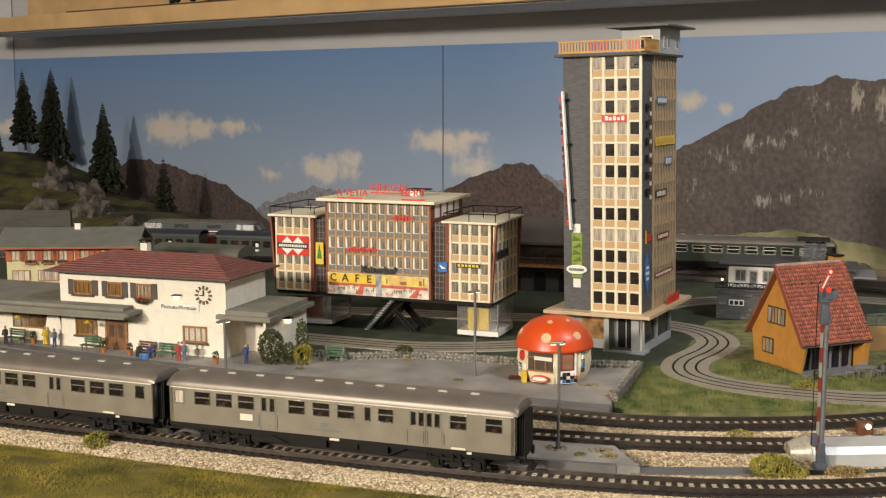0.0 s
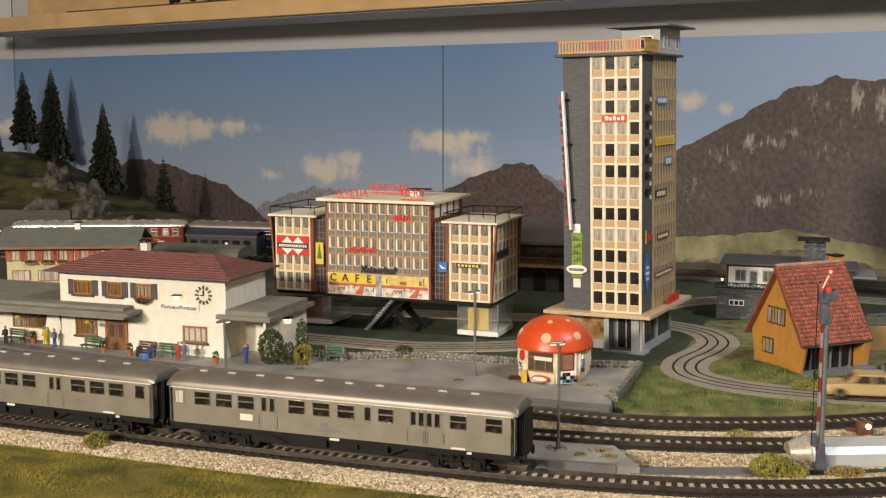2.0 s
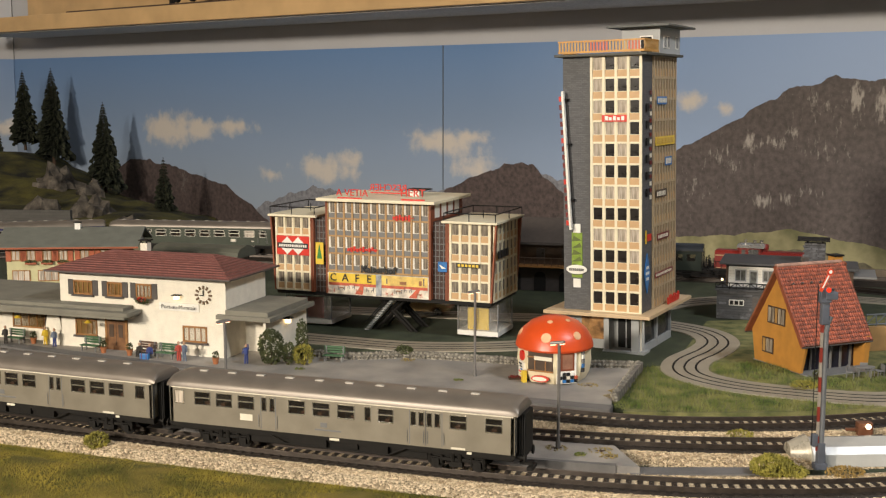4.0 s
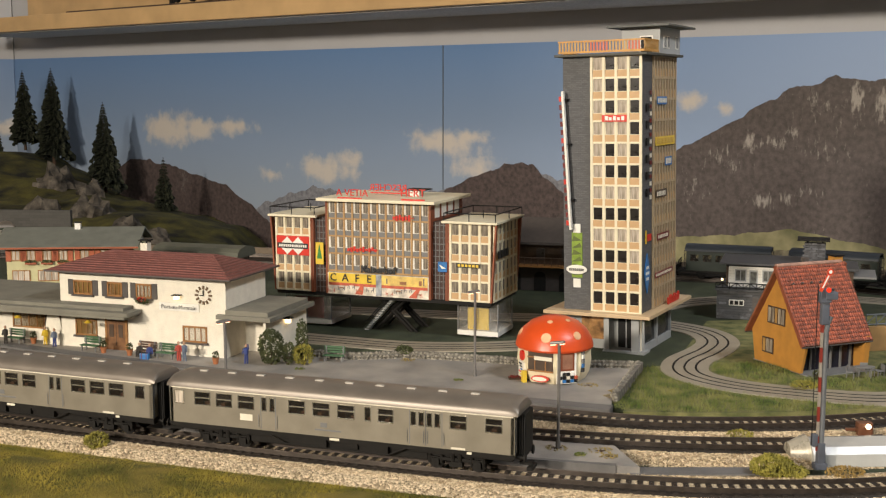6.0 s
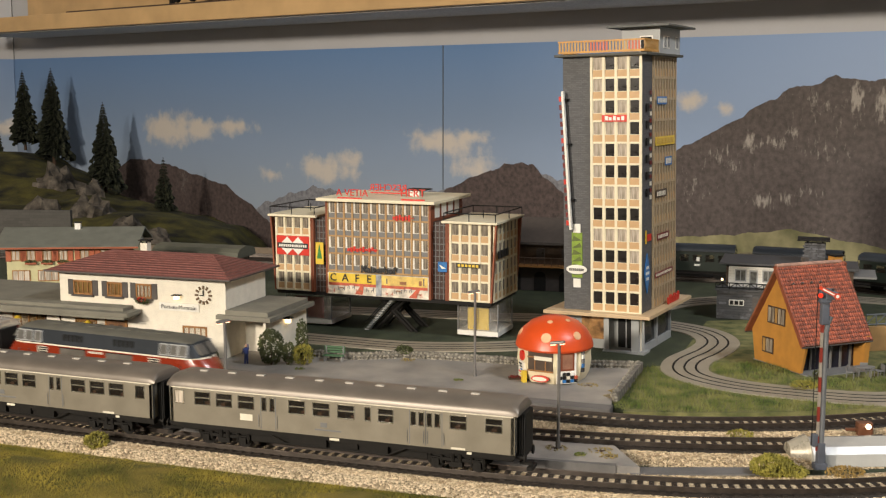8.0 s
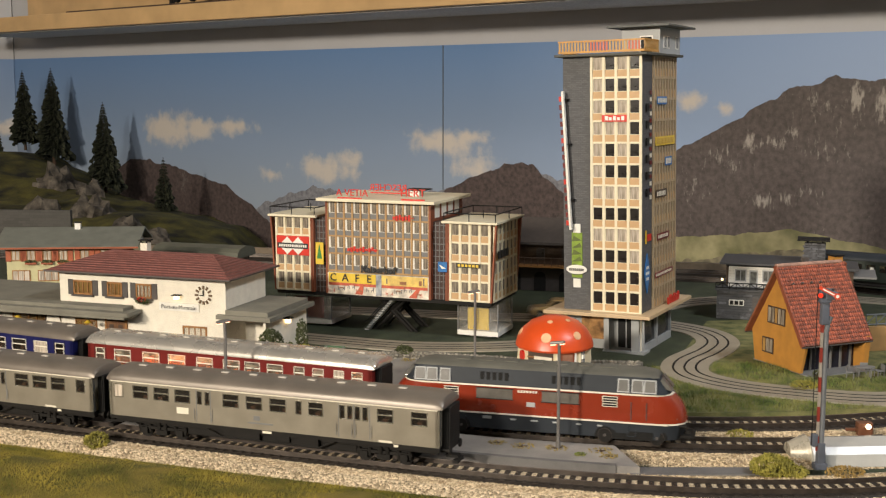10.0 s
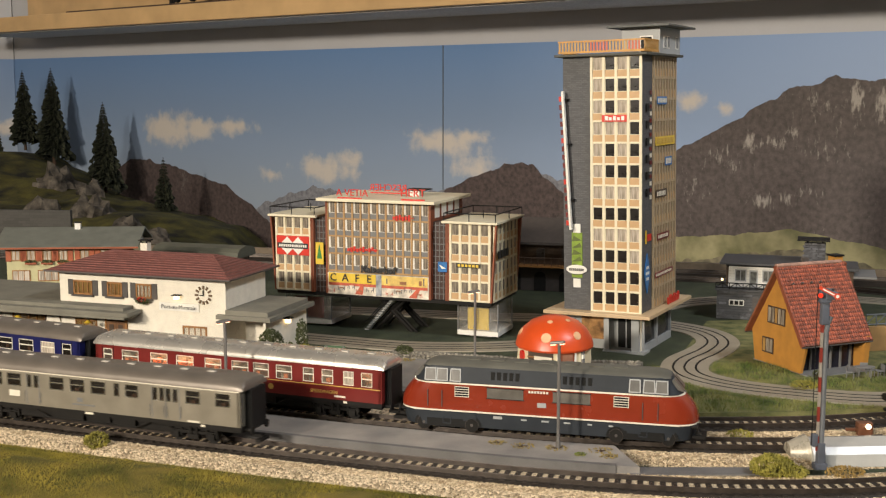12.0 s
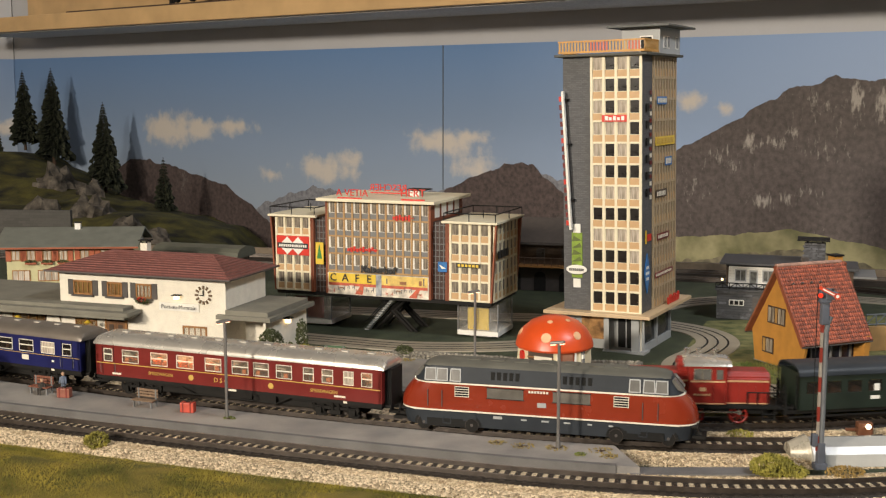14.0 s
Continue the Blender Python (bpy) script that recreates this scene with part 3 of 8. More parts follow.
def ballast(name, line, s0, s1, wide=3.1, label="pale brown ballast under the track"):
    bm = bmesh.new()
    ribbon(bm, span(line, s0, s1), [(-wide, -0.95), (-wide + 0.7, -0.45), (0, -0.42), (wide - 0.7, -0.45), (wide, -0.95)], every=3)
    return setting(name, bm, GRAVEL if wide > 2.5 else BED, label, "ballast", True)


def track(name, line, s0, s1, label):
    base = thing(name, P(0, 0, 0), label, "track")
    pts = span(line, s0, s1)
    bm = bmesh.new()
    ribbon(bm, pts, [(-1.55, -0.43), (-1.35, -0.3), (1.35, -0.3), (1.55, -0.43)], every=3)
    part("track_bed", bm, BED, base)
    bm = bmesh.new()
    ribbon(bm, pts, [(-0.78, -0.294), (0.78, -0.294)], every=3)
    part("ballast_print", bm, BED_TAN, base, "tan printed ballast between the rails")
    for side in (-0.83, 0.83):
        bm = bmesh.new()
        ribbon(bm, offset(pts, side), [(-0.09, -0.3), (-0.06, -0.02), (-0.05, 0.0), (0.05, 0.0), (0.06, -0.02), (0.09, -0.3)], every=2)
        part("rail", bm, STEEL, base)
    one = finish(boxes((-0.17, -1.34, -0.32, 0.17, 1.34, -0.26)))
    stud = finish(boxes((-0.05, -0.05, -0.24, 0.05, 0.05, -0.12)))
    stuff = bmesh.new()
    s, count = s0, 0
    while s < s1:
        a, b = at(line, s), at(line, s + 0.2)
        h = math.degrees(math.atan2(b[1] - a[1], b[0] - a[0]))
        near = abs(a[0]) < 0.42 * a[1] and a[1] < 105
        if near and count < 190:
            part("sleeper", one, SLEEPER, base, m=P(a[0], a[1], 0, h))
            part("contact_stud", stud, STEEL, base, m=P(a[0], a[1], 0, h))
            count += 1
        s += 0.68
    return base


def ground_works():
    ballast("ballast_front", FRONT, 25, 130, 3.6)
    ballast("ballast_express", EXPRESS, 232, 350)
    ballast("ballast_shunt", SHUNT, 210, 338)
    ballast("ballast_far", EXPRESS, 20, 150, 2.4, "dark ballast below the far track")
    ballast("ballast_far_near", SHUNT, 30, 190, 2.4, "dark ballast below the far track")
    track("front_track", FRONT, 25, 130, "three-rail model track with dark sleepers, curving along the meadow")
    track("platform_track", EXPRESS, 200, 350, "three-rail model track beside the island platform")
    track("house_track", SHUNT, 190, 338, "three-rail model track curving past the ochre house")
    track("far_track", EXPRESS, 20, 190, "model track along the layout's back edge")
    track("far_siding", SHUNT, 30, 188, "model track next to the layout's back edge")
    # island platform between the two front tracks
    up = [p for p in offset(EXPRESS[0], -2.2) if p[1] < 110 and -60 < p[0] < 11.6]
    lo = [p for p in offset(FRONT[0], 2.3) if -60 < p[0] < 12.2]
    bm = bmesh.new()
    prism(bm, [tuple(p) for p in up[::4]] + [tuple(p) for p in lo[::-4]], "z", -0.9, 0.05)
    setting("platform_island", bm, PAVING, "grey asphalt island platform between the tracks, weeds in its cracks", "platform")
    bm = bmesh.new()
    lo2 = np.array([p for p in offset(FRONT[0], 2.35) if -60 < p[0] < 12.0])
    ribbon(bm, lo2, [(-0.15, -0.9), (-0.15, 0.09), (0.25, 0.09), (0.25, -0.9)], every=4)
    setting("platform_kerb", bm, PAVING_DARK, "dark kerb along the island platform", "kerb")
    # station forecourt
    edge = [p for p in offset(SHUNT[0], -2.1) if p[1] < 125 and -60 < p[0] < 12.6][::-1]
    bm = bmesh.new()
    prism(bm, [tuple(p) for p in edge[::5]] + [(12.7, 86), (16.2, 96.2), (6.2, 97.7), (2.6, 98.8), (-2.9, 100.1), (-8.2, 99.6), (-14, 102), (-16, 112), (-40, 122), (-62, 126)], "z", -0.9, 0.08)
    setting("pavement", bm, PAVING, "grey asphalt station forecourt", "pavement")
    bm = bmesh.new()
    ribbon(bm, np.array(edge), [(-0.9, -0.9), (-0.9, 0.11), (0.5, 0.11), (0.5, -0.9)], every=5)
    setting("platform_edge", bm, PAVING_DARK, "dark grey edge of the station platform", "platform")


ROADS = [curve([(57, 116), (55.5, 106), (50, 96.5), (42, 90), (34, 87.0), (27, 89.0), (22.6, 91.6), (20.4, 95.2), (21.2, 99.5), (24.2, 104.0), (25.8, 108), (25.2, 112.5), (21.5, 116.5), (15, 119), (4, 120.5), (-9, 123.5), (-18, 124.5), (-24, 121), (-24, 116.2), (-18, 111.8), (-10, 108.2), (-2, 105.6), (8, 106.5), (15, 112), (20, 122), (28, 129), (40, 131.5), (51, 128.0), (57, 116)])]


def road():
    line = ROADS[0]
    bm = bmesh.new()
    ribbon(bm, line[0], [(-2.1, -0.5), (-2.0, -0.06), (2.0, -0.06), (2.1, -0.5)], every=2)
    ob = setting("road", bm, ROAD, "beige two-lane slot road winding round the tower", "road")
    for d in (-0.95, 0.0, 0.95):
        bm = bmesh.new()
        ribbon(bm, offset(line[0], d), [(-0.09, -0.058), (-0.09, -0.045), (0.09, -0.045), (0.09, -0.058)], every=2)
        part("slot", bm, SOOT, ob, "dark guide slot")


room()
mural()
shelf()
board()
ground_works()
road()

# ---- rolling stock: built along x, rails at z = 0, nose towards +x ----
def wheelset(parent, x, r=0.5, spoke=False, material=None):
    for y in (-0.86, 0.86):
        bm = bmesh.new()
        rod(bm, (x, y - 0.1, r), (x, y + 0.1, r), r, n=16)
        rod(bm, (x, y - 0.14, r), (x, y + 0.14, r), r * 0.35, n=8)
        part("wheel", bm, material or SOOT, parent, smooth=True)


def bogie(parent, x, half=1.35):
    bm = bmesh.new()
    for y in (-1.12, 1.12):
        box(bm, x - half - 0.5, y - 0.08, 0.62, x + half + 0.5, y + 0.08, 0.82)
        for k in (-half, half):
            box(bm, x + k - 0.24, y - 0.18, 0.32, x + k + 0.24, y + 0.18, 0.74)
            for j in (-0.38, 0.38):
                rod(bm, (x + k + j, y, 0.42), (x + k + j, y, 0.95), 0.11, n=8)
        box(bm, x - 0.42, y - 0.2, 0.3, x + 0.42, y + 0.2, 0.62)
        for k in (-0.24, 0.24):
            rod(bm, (x + k, y - 0.05, 0.6), (x + k, y - 0.05, 1.15), 0.15, n=8)
    box(bm, x - half - 0.3, -1, 0.7, x + half + 0.3, 1, 1.25)
    ob = part("bogie", bm, SOOT, parent)
    for k in (-half, half):
        wheelset(ob, x + k)


def coupling(parent, x, d):
    part("coupling", boxes((min(x, x + d * 0.9), -0.25, 0.55, max(x, x + d * 0.9), 0.25, 0.75), (min(x + d * 0.6, x + d), -0.6, 0.3, max(x + d * 0.6, x + d), 0.6, 0.5)), SOOT, parent)
    for y in (-0.95, 0.95):
        bm = bmesh.new()
        rod(bm, (x, y, 1.2), (x + d * 0.55, y, 1.2), 0.12)
        rod(bm, (x + d * 0.55, y, 1.2), (x + d * 0.65, y, 1.2), 0.28)
        part("buffer", bm, SOOT, parent)


def side_pieces(h, z0, z1, w0, w1, openings, w, thick=0.09):
    """One side wall with real window openings: (from, to) along x, and optional own sill and head."""
    bm = bmesh.new()
    box(bm, -h, w, z0, h, w + thick, w0)
    box(bm, -h, w, w1, h, w + thick, z1)
    x = -h
    for o in openings:
        box(bm, x, w, w0, o[0], w + thick, w1)
        if len(o) > 2:
            if o[2] > w0:
                box(bm, o[0], w, w0, o[1], w + thick, o[2])
            if o[3] < w1:
                box(bm, o[0], w, o[3], o[1], w + thick, w1)
        x = o[1]
    box(bm, x, w, w0, h, w + thick, w1)
    return bm


def roof_outline(half, z, rise, n=14, power=0.72):
    pts = []
    for i in range(n + 1):
        a = math.pi * i / n
        c, s = math.cos(a), math.sin(a)
        pts.append((half * math.copysign(abs(c) ** power, c), z + rise * abs(s) ** 0.85))
    return pts


VENT_GREY = mat("pale_vent_paint", (0.42, 0.39, 0.34), 0.5)


def long_coach(name, label, body, roof, length, openings, band, lines=(), cat="railway coach", frame_mat=None, inner=None, doors=(), signs=(), lit=(), glass=None, lining=None):
    """An express or local coach of 24 cm: body sides with openings, roof with vents, ends with bellows, bogies."""
    base = thing(name, P(0, 0, 0), label, cat)
    h, w = length / 2, 1.6
    z0, z1 = 1.48, 3.9

    def up(z):
        return z0 + (z - 0.95) * 0.906
    w0, w1 = up(band[0]), up(band[1])
    openings = [(o[0], o[1]) + tuple(up(q) for q in o[2:]) for o in openings]
    lines = [(up(zz), t, lm) for zz, t, lm in lines]
    signs = [(x, up(zz), dx, dz, lm) for x, zz, dx, dz, lm in signs]
    for side in (-1, 1):
        flip = pose(0, 0, 0, 0, 0, 0 if side < 0 else 180)
        sh = part("body_side", side_pieces(h - 0.25, z0, z1, w0, w1, openings, -w), body, base, m=flip)
        for o in openings:
            a, b = o[0], o[1]
            c, d = (o[2], o[3]) if len(o) > 2 else (w0, w1)
            fr = boxes((a - 0.05, -w - 0.025, c - 0.05, b + 0.05, -w + 0.02, c), (a - 0.05, -w - 0.025, d, b + 0.05, -w + 0.02, d + 0.05), (a - 0.05, -w - 0.025, c, a, -w + 0.02, d), (b, -w - 0.025, c, b + 0.05, -w + 0.02, d))
            if b - a > 0.7:
                box(fr, a, -w - 0.015, c + (d - c) * 0.5, b, -w + 0.02, c + (d - c) * 0.6)
            wi = part("window", fr, frame_mat or NICKEL, sh)
            part("pane", boxes((a, -w + 0.03, c, b, -w + 0.05, d)), CURTAIN if (o[0] in lit) else (glass or GLASS), wi)
        for zz, t, lm in lines:
            part("stripe", boxes((-h + 0.3, -w - 0.012, zz, h - 0.3, -w + 0.01, zz + t)), lm, sh)
        for x, zz, dx, dz, lm in signs:
            part("lettering_bar", boxes((x, -w - 0.014, zz, x + dx, -w + 0.01, zz + dz)), lm, sh)
        for x in doors:
            part("door_seam", boxes((x, -w - 0.01, z0 + 0.1, x + 0.05, -w + 0.01, z1 - 0.15), (x + 1.05, -w - 0.01, z0 + 0.1, x + 1.1, -w + 0.01, z1 - 0.15)), MID_GREY if body is SILVER else BLACK, sh)
            part("grab_rail", rods(((x - 0.12, -w - 0.06, 1.7), (x - 0.12, -w - 0.06, 2.5), 0.018), ((x + 1.2, -w - 0.06, 1.7), (x + 1.2, -w - 0.06, 2.5), 0.018), n=6), MID_GREY, sh)
        part("solebar", boxes((-h + 0.2, -w + 0.04, 1.22, h - 0.2, -w + 0.25, 1.48)), SOOT, sh)
        part("equipment_box", boxes((-3.2, -w + 0.2, 0.62, -0.6, -w + 0.7, 1.22), (0.4, -w + 0.3, 0.7, 1.5, -w + 0.8, 1.22), (2.2, -w + 0.15, 0.66, 3.6, -w + 0.6, 1.22), bevel=0.04), SOOT, sh)
        part("truss_rod", rods(((-4.6, -w + 0.15, 1.2), (-3.4, -w + 0.15, 0.7), 0.05), ((-3.4, -w + 0.15, 0.7), (3.6, -w + 0.15, 0.66), 0.05), ((3.6, -w + 0.15, 0.66), (4.8, -w + 0.15, 1.2), 0.05), n=6), SOOT, sh)
        for a, b in ((-0.3, 0.35), (h - 3.2, h - 2.9)):
            part("data_plate", boxes((a, -w + 0.02, 1.27, b, -w + 0.05, 1.42)), CREAM, sh)
    for x, d in ((-h + 0.25, -1), (h - 0.25, 1)):
        bm = boxes((min(x, x - d * 0.2), -w, z0, max(x, x - d * 0.2), w, z1))
        en = part("end_wall", bm, body, base)
        for ya, yb in ((-w + 0.02, -w + 0.28), (w - 0.28, w - 0.02)):
            part("corner_strip", boxes((min(x, x + d * 0.06), ya, z0, max(x, x + d * 0.06), yb, z1)), (frame_mat or NICKEL) if body is SILVER else body, en)
        bm = bmesh.new()
        for k in range(4):
            box(bm, min(x + d * k * 0.14, x + d * (k * 0.14 + 0.1)), -0.95, 1.2, max(x + d * k * 0.14, x + d * (k * 0.14 + 0.1)), 0.95, 3.9, bevel=0.03)
        part("gangway_bellows", bm, BLACK, en, "black folded gangway bellows")
        coupling(base, x, d * 0.9)
    bm = bmesh.new()
    ring = roof_outline(1.66, 3.88, 0.8)
    rows = []
    for x, k in ((-h, 0.55), (-h + 0.12, 0.8), (-h + 0.5, 0.97), (-h + 1.2, 1.0), (h - 1.2, 1.0), (h - 0.5, 0.97), (h - 0.12, 0.8), (h, 0.55)):
        rows.append([bm.verts.new((x, y * (0.94 + 0.06 * k), 3.88 + (z - 3.88) * k)) for y, z in ring])
    for a, b in zip(rows, rows[1:]):
        for i in range(len(ring) - 1):
            bm.faces.new((a[i], a[i + 1], b[i + 1], b[i]))
        bm.faces.new((a[-1], a[0], b[0], b[-1]))
    bm.faces.new(rows[0])
    bm.faces.new(rows[-1])
    rf = part("roof", bm, roof, base, smooth=True)
    vent = finish(boxes((-0.28, -0.14, 0, 0.28, 0.14, 0.09), bevel=0.03))
    x = -h + 2
    while x < h - 1.5:
        part("vent", vent, VENT_GREY, rf, m=P(x, -0.15, 4.66))
        x += 2.1
    part("underframe", boxes((-h + 5.9, -1.1, 0.5, h - 5.9, 1.1, 1.3), (-h + 0.4, -1.2, 0.95, h - 0.4, 1.2, 1.3), bevel=0.05), SOOT, base)
    part("floor", boxes((-h + 0.3, -w + 0.1, 1.3, h - 0.3, w - 0.1, 1.5)), SOOT, base)
    bm = bmesh.new()
    x = -h + 1.6
    while x < h - 1.5:
        box(bm, x, -1.45, 1.5, x + 0.35, -0.3, 2.95, bevel=0.06)
        box(bm, x, 0.3, 1.5, x + 0.35, 1.45, 2.95, bevel=0.06)
        x += 1.15
    part("seating", bm, inner or SEAT, base)
    part("corridor_wall", boxes((-h + 0.4, 0.15, 1.5, h - 0.4, 0.22, 3.8)), lining or INSIDE, base)
    for x in (-h + 4.0, h - 4.0):
        bogie(base, x)
    return base


def silver_windows():
    o = []
    for a, b in ((-11.4, -10.75), (-9.9, -8.8), (-8.3, -7.2), (-6.7, -5.6), (-5.0, -4.72), (-4.42, -4.14), (-3.1, -2.0), (-1.4, -0.3), (0.3, 1.4), (2.15, 2.5), (3.05, 4.0), (5.2, 5.5), (5.72, 6.02), (6.24, 6.54), (6.76, 7.06), (7.75, 8.75), (10.0, 11.0)):
        o.append((a, b))
    return o


def silver_middle_windows():
    o = [(-11.2, -10.6)] + [(-10.0 + k * 1.5, -8.95 + k * 1.5) for k in range(3)] + [(-5.1, -4.82), (-4.52, -4.24)]
    o += [(-3.3 + k * 1.5, -2.25 + k * 1.5) for k in range(4)]
    o += [(3.5, 3.78), (4.08, 4.36)] + [(5.3 + k * 1.55, 6.4 + k * 1.55) for k in range(3)] + [(10.5, 11.15)]
    return o


def silver_coach(openings, doors):
    return long_coach("silver_coach", "silver-grey local railway coach with dull grey roof", SILVER, SILVER_ROOF, 24.0, openings, (2.4, 3.3),
                      lines=((3.5, 0.09, CREAM),), doors=doors, frame_mat=NICKEL, lit=(-11.4,), signs=((-6.6, 1.55, 0.9, 0.42, CREAM), (-1.3, 1.35, 1.8, 0.1, MID_GREY), (7.8, 0.98, 0.9, 0.13, CREAM), (-0.9, 1.6, 0.45, 0.3, MID_GREY)))


def dining_coach():
    o = [(-11.3, -10.6), (-9.6, -8.2), (-7.0, -5.6), (-4.7, -3.3), (-2.2, -0.9), (0.1, 1.4), (1.9, 3.1), (3.8, 5.0), (6.0, 6.75), (7.5, 8.3), (9.2, 9.9), (10.6, 11.35)]
    ob = long_coach("dining_coach", "wine-red dining coach with pale silver roof and gold lines", WINE, ROOF_GREY, 24.6, o, (2.25, 3.25),
                    lines=((2.0, 0.06, GOLD),), frame_mat=CREAM, doors=(-11.5,), lit=(9.2,), inner=mat("orange_seat", (0.6, 0.17, 0.05), 0.6), glass=GLASS_CLEAR, lining=mat("cream_lining", (0.6, 0.5, 0.36), 0.6),
                    signs=((8.4, 1.15, 0.9, 0.14, CREAM), (-10.6, 1.1, 0.8, 0.14, CREAM)))
    sides = [c for c in ob.children if c.name.startswith("body_side")]
    for sd in sides:
        for x, wd, sz in ((-0.9, "D S G", 0.5), (-6.2, "SPEISEWAGEN", 0.34), (7.6, "SPEISEWAGEN", 0.34)):
            lettering("lettering", wd, sz, GOLD, sd, P(x, -1.615, 1.98))
        for x in (-3.5, 3.3):
            bm = bmesh.new()
            rod(bm, (x, -1.6, 1.98), (x, -1.63, 1.98), 0.22, n=14)
            part("crest", bm, GOLD, sd)
    for x0, x1 in ((-7.4, -2.0), (9.0, 10.2)):
        part("ceiling_lamp", boxes((x0, -0.9, 3.72, x1, -0.5, 3.78)), glow("coach_lamp_glow", (1.0, 0.5, 0.22), 14.0), ob, "warm glowing coach lamp")
    return ob


def express_coach(name, body, roof, label):
    o = [(-11.2, -10.5), (-9.5, -8.1), (-7.3, -5.9), (-5.1, -3.7), (-2.9, -1.5), (-0.7, 0.7), (1.5, 2.9), (3.7, 5.1), (5.9, 7.3), (8.2, 9.5), (10.4, 11.2)]
    return long_coach(name, label, body, roof, 24.6, o, (2.25, 3.2), frame_mat=CREAM, doors=(10.25, -11.35), lit=(8.2,), lines=((2.02, 0.04, GOLD if body is BLUE else MOSS),), signs=((6.1, 1.45, 0.7, 0.4, CREAM), (9.2, 1.5, 0.25, 0.15, CREAM)))


CAB_GLASS = mat("cab_glass", (0.11, 0.105, 0.095), 0.32)


def diesel_loco():
    """A large four-axle diesel: rounded noses, grey upper band and skirt, cream lines."""
    base = thing("diesel_locomotive", P(0, 0, 0), "red diesel locomotive with dark grey roof band and skirt, cream lines", "locomotive")
    n = 44
    L = 10.2

    def plan(x, blunt=2.6):
        e = (L - abs(x)) / blunt
        return 1.62 * (1 - (1 - min(1, e)) ** 3.2) ** 0.5 if e > 0 else 0.0

    def stack(z0, z1, k0, k1, lean0, lean1, material, nm, segs=1, smooth=True, extra=0.0, blunt=2.6):
        bm = bmesh.new()
        rows = []
        for j in range(segs + 1):
            q = j / segs
            z, k, lean = z0 + (z1 - z0) * q, k0 + (k1 - k0) * q, lean0 + (lean1 - lean0) * q
            row = []
            xs = [-L + lean + (2 * L - 2 * lean) * (0.5 - 0.5 * math.cos(math.pi * i / n)) for i in range(n + 1)]
            f = L / (L - lean)
            row += [bm.verts.new((x, -max(0.02, plan(x * f, blunt) * k + extra), z)) for x in xs]
            row += [bm.verts.new((x, max(0.02, plan(x * f, blunt) * k + extra), z)) for x in reversed(xs)]
            rows.append(row)
        m_ = len(rows[0])
        for a, b in zip(rows, rows[1:]):
            for i in range(m_):
                bm.faces.new((a[i], a[(i + 1) % m_], b[(i + 1) % m_], b[i]))
        bm.faces.new(rows[0])
        bm.faces.new(rows[-1])
        return part(nm, bm, material, base, smooth=smooth)

    stack(0.36, 1.32, 0.985, 1.0, 0.3, 0.05, LOCO_GREY, "skirt", 3)
    stack(1.32, 1.42, 1.005, 1.005, 0.0, 0.0, CREAM, "lower_stripe")
    bm = bmesh.new()
    rows = []
    for j in range(9):
        q = j / 8
        lean, k, z = 0.9 * q ** 2.2, 1.0 - 0.015 * q, 1.42 + 1.7 * q
        xs = [-L + lean + (2 * L - 2 * lean) * (0.5 - 0.5 * math.cos(math.pi * i / n)) for i in range(n + 1)]
        f = L / (L - lean)
        rows.append([bm.verts.new((x, -max(0.02, plan(x * f) * k), z)) for x in xs] + [bm.verts.new((x, max(0.02, plan(x * f) * k), z)) for x in reversed(xs)])
    for a, b in zip(rows, rows[1:]):
        for i in range(len(a)):
            bm.faces.new((a[i], a[(i + 1) % len(a)], b[(i + 1) % len(a)], b[i]))
    bm.faces.new(rows[0])
    bm.faces.new(rows[-1])
    part("body", bm, LOCO_RED, base, smooth=True)
    stack(3.12, 3.22, 0.99, 0.985, 0.89, 0.95, CREAM, "upper_stripe")
    stack(3.22, 4.25, 0.975, 0.87, 1.0, 1.75, LOCO_GREY, "upper_band", 5, blunt=1.7)
    # roof sheet
    bm = bmesh.new()
    rows = []
    for x, k in ((-8.35, 0.12), (-8.0, 0.7), (-7.3, 1.0), (7.3, 1.0), (8.0, 0.7), (8.35, 0.12)):
        rows.append([bm.verts.new((x, 1.38 * math.cos(math.pi * i / 12) * (0.75 + 0.25 * k), 4.2 + 0.36 * k * math.sin(math.pi * i / 12))) for i in range(13)])
    for a, b in zip(rows, rows[1:]):
        for i in range(12):
            bm.faces.new((a[i], a[i + 1], b[i + 1], b[i]))
    for e in (rows[0], rows[-1]):
        bm.faces.new(e)
    rf = part("roof", bm, LOCO_ROOF, base, "dusty grey-olive roof", True)
    for x in (-5, -3.4, -1.7, 0, 1.7, 3.4, 5):
        part("hatch", boxes((x - 0.5, -0.5, 4.52, x + 0.5, 0.5, 4.6), bevel=0.03), LOCO_ROOF, rf)
    for side in (-1, 1):
        flip = pose(0, 0, 0, 0, 0, 0 if side < 0 else 180)
        grp = part("side_trim", boxes((-9.0, -1.66, 1.33, 9.0, -1.63, 1.41)), CREAM, base, m=flip)
        for x in (-5.6, 5.2):
            g = part("air_grille", boxes((x - 0.46, -1.635, 2.34, x + 0.46, -1.6, 2.98)), BLACK, grp)
            part("grille_frame", boxes(*[(x - 0.48, -1.66, 2.32 + k * 0.16, x + 0.48, -1.63, 2.36 + k * 0.16) for k in range(5)], (x - 0.5, -1.66, 2.32, x - 0.46, -1.63, 3.0), (x + 0.46, -1.66, 2.32, x + 0.5, -1.63, 3.0)), CREAM, g)
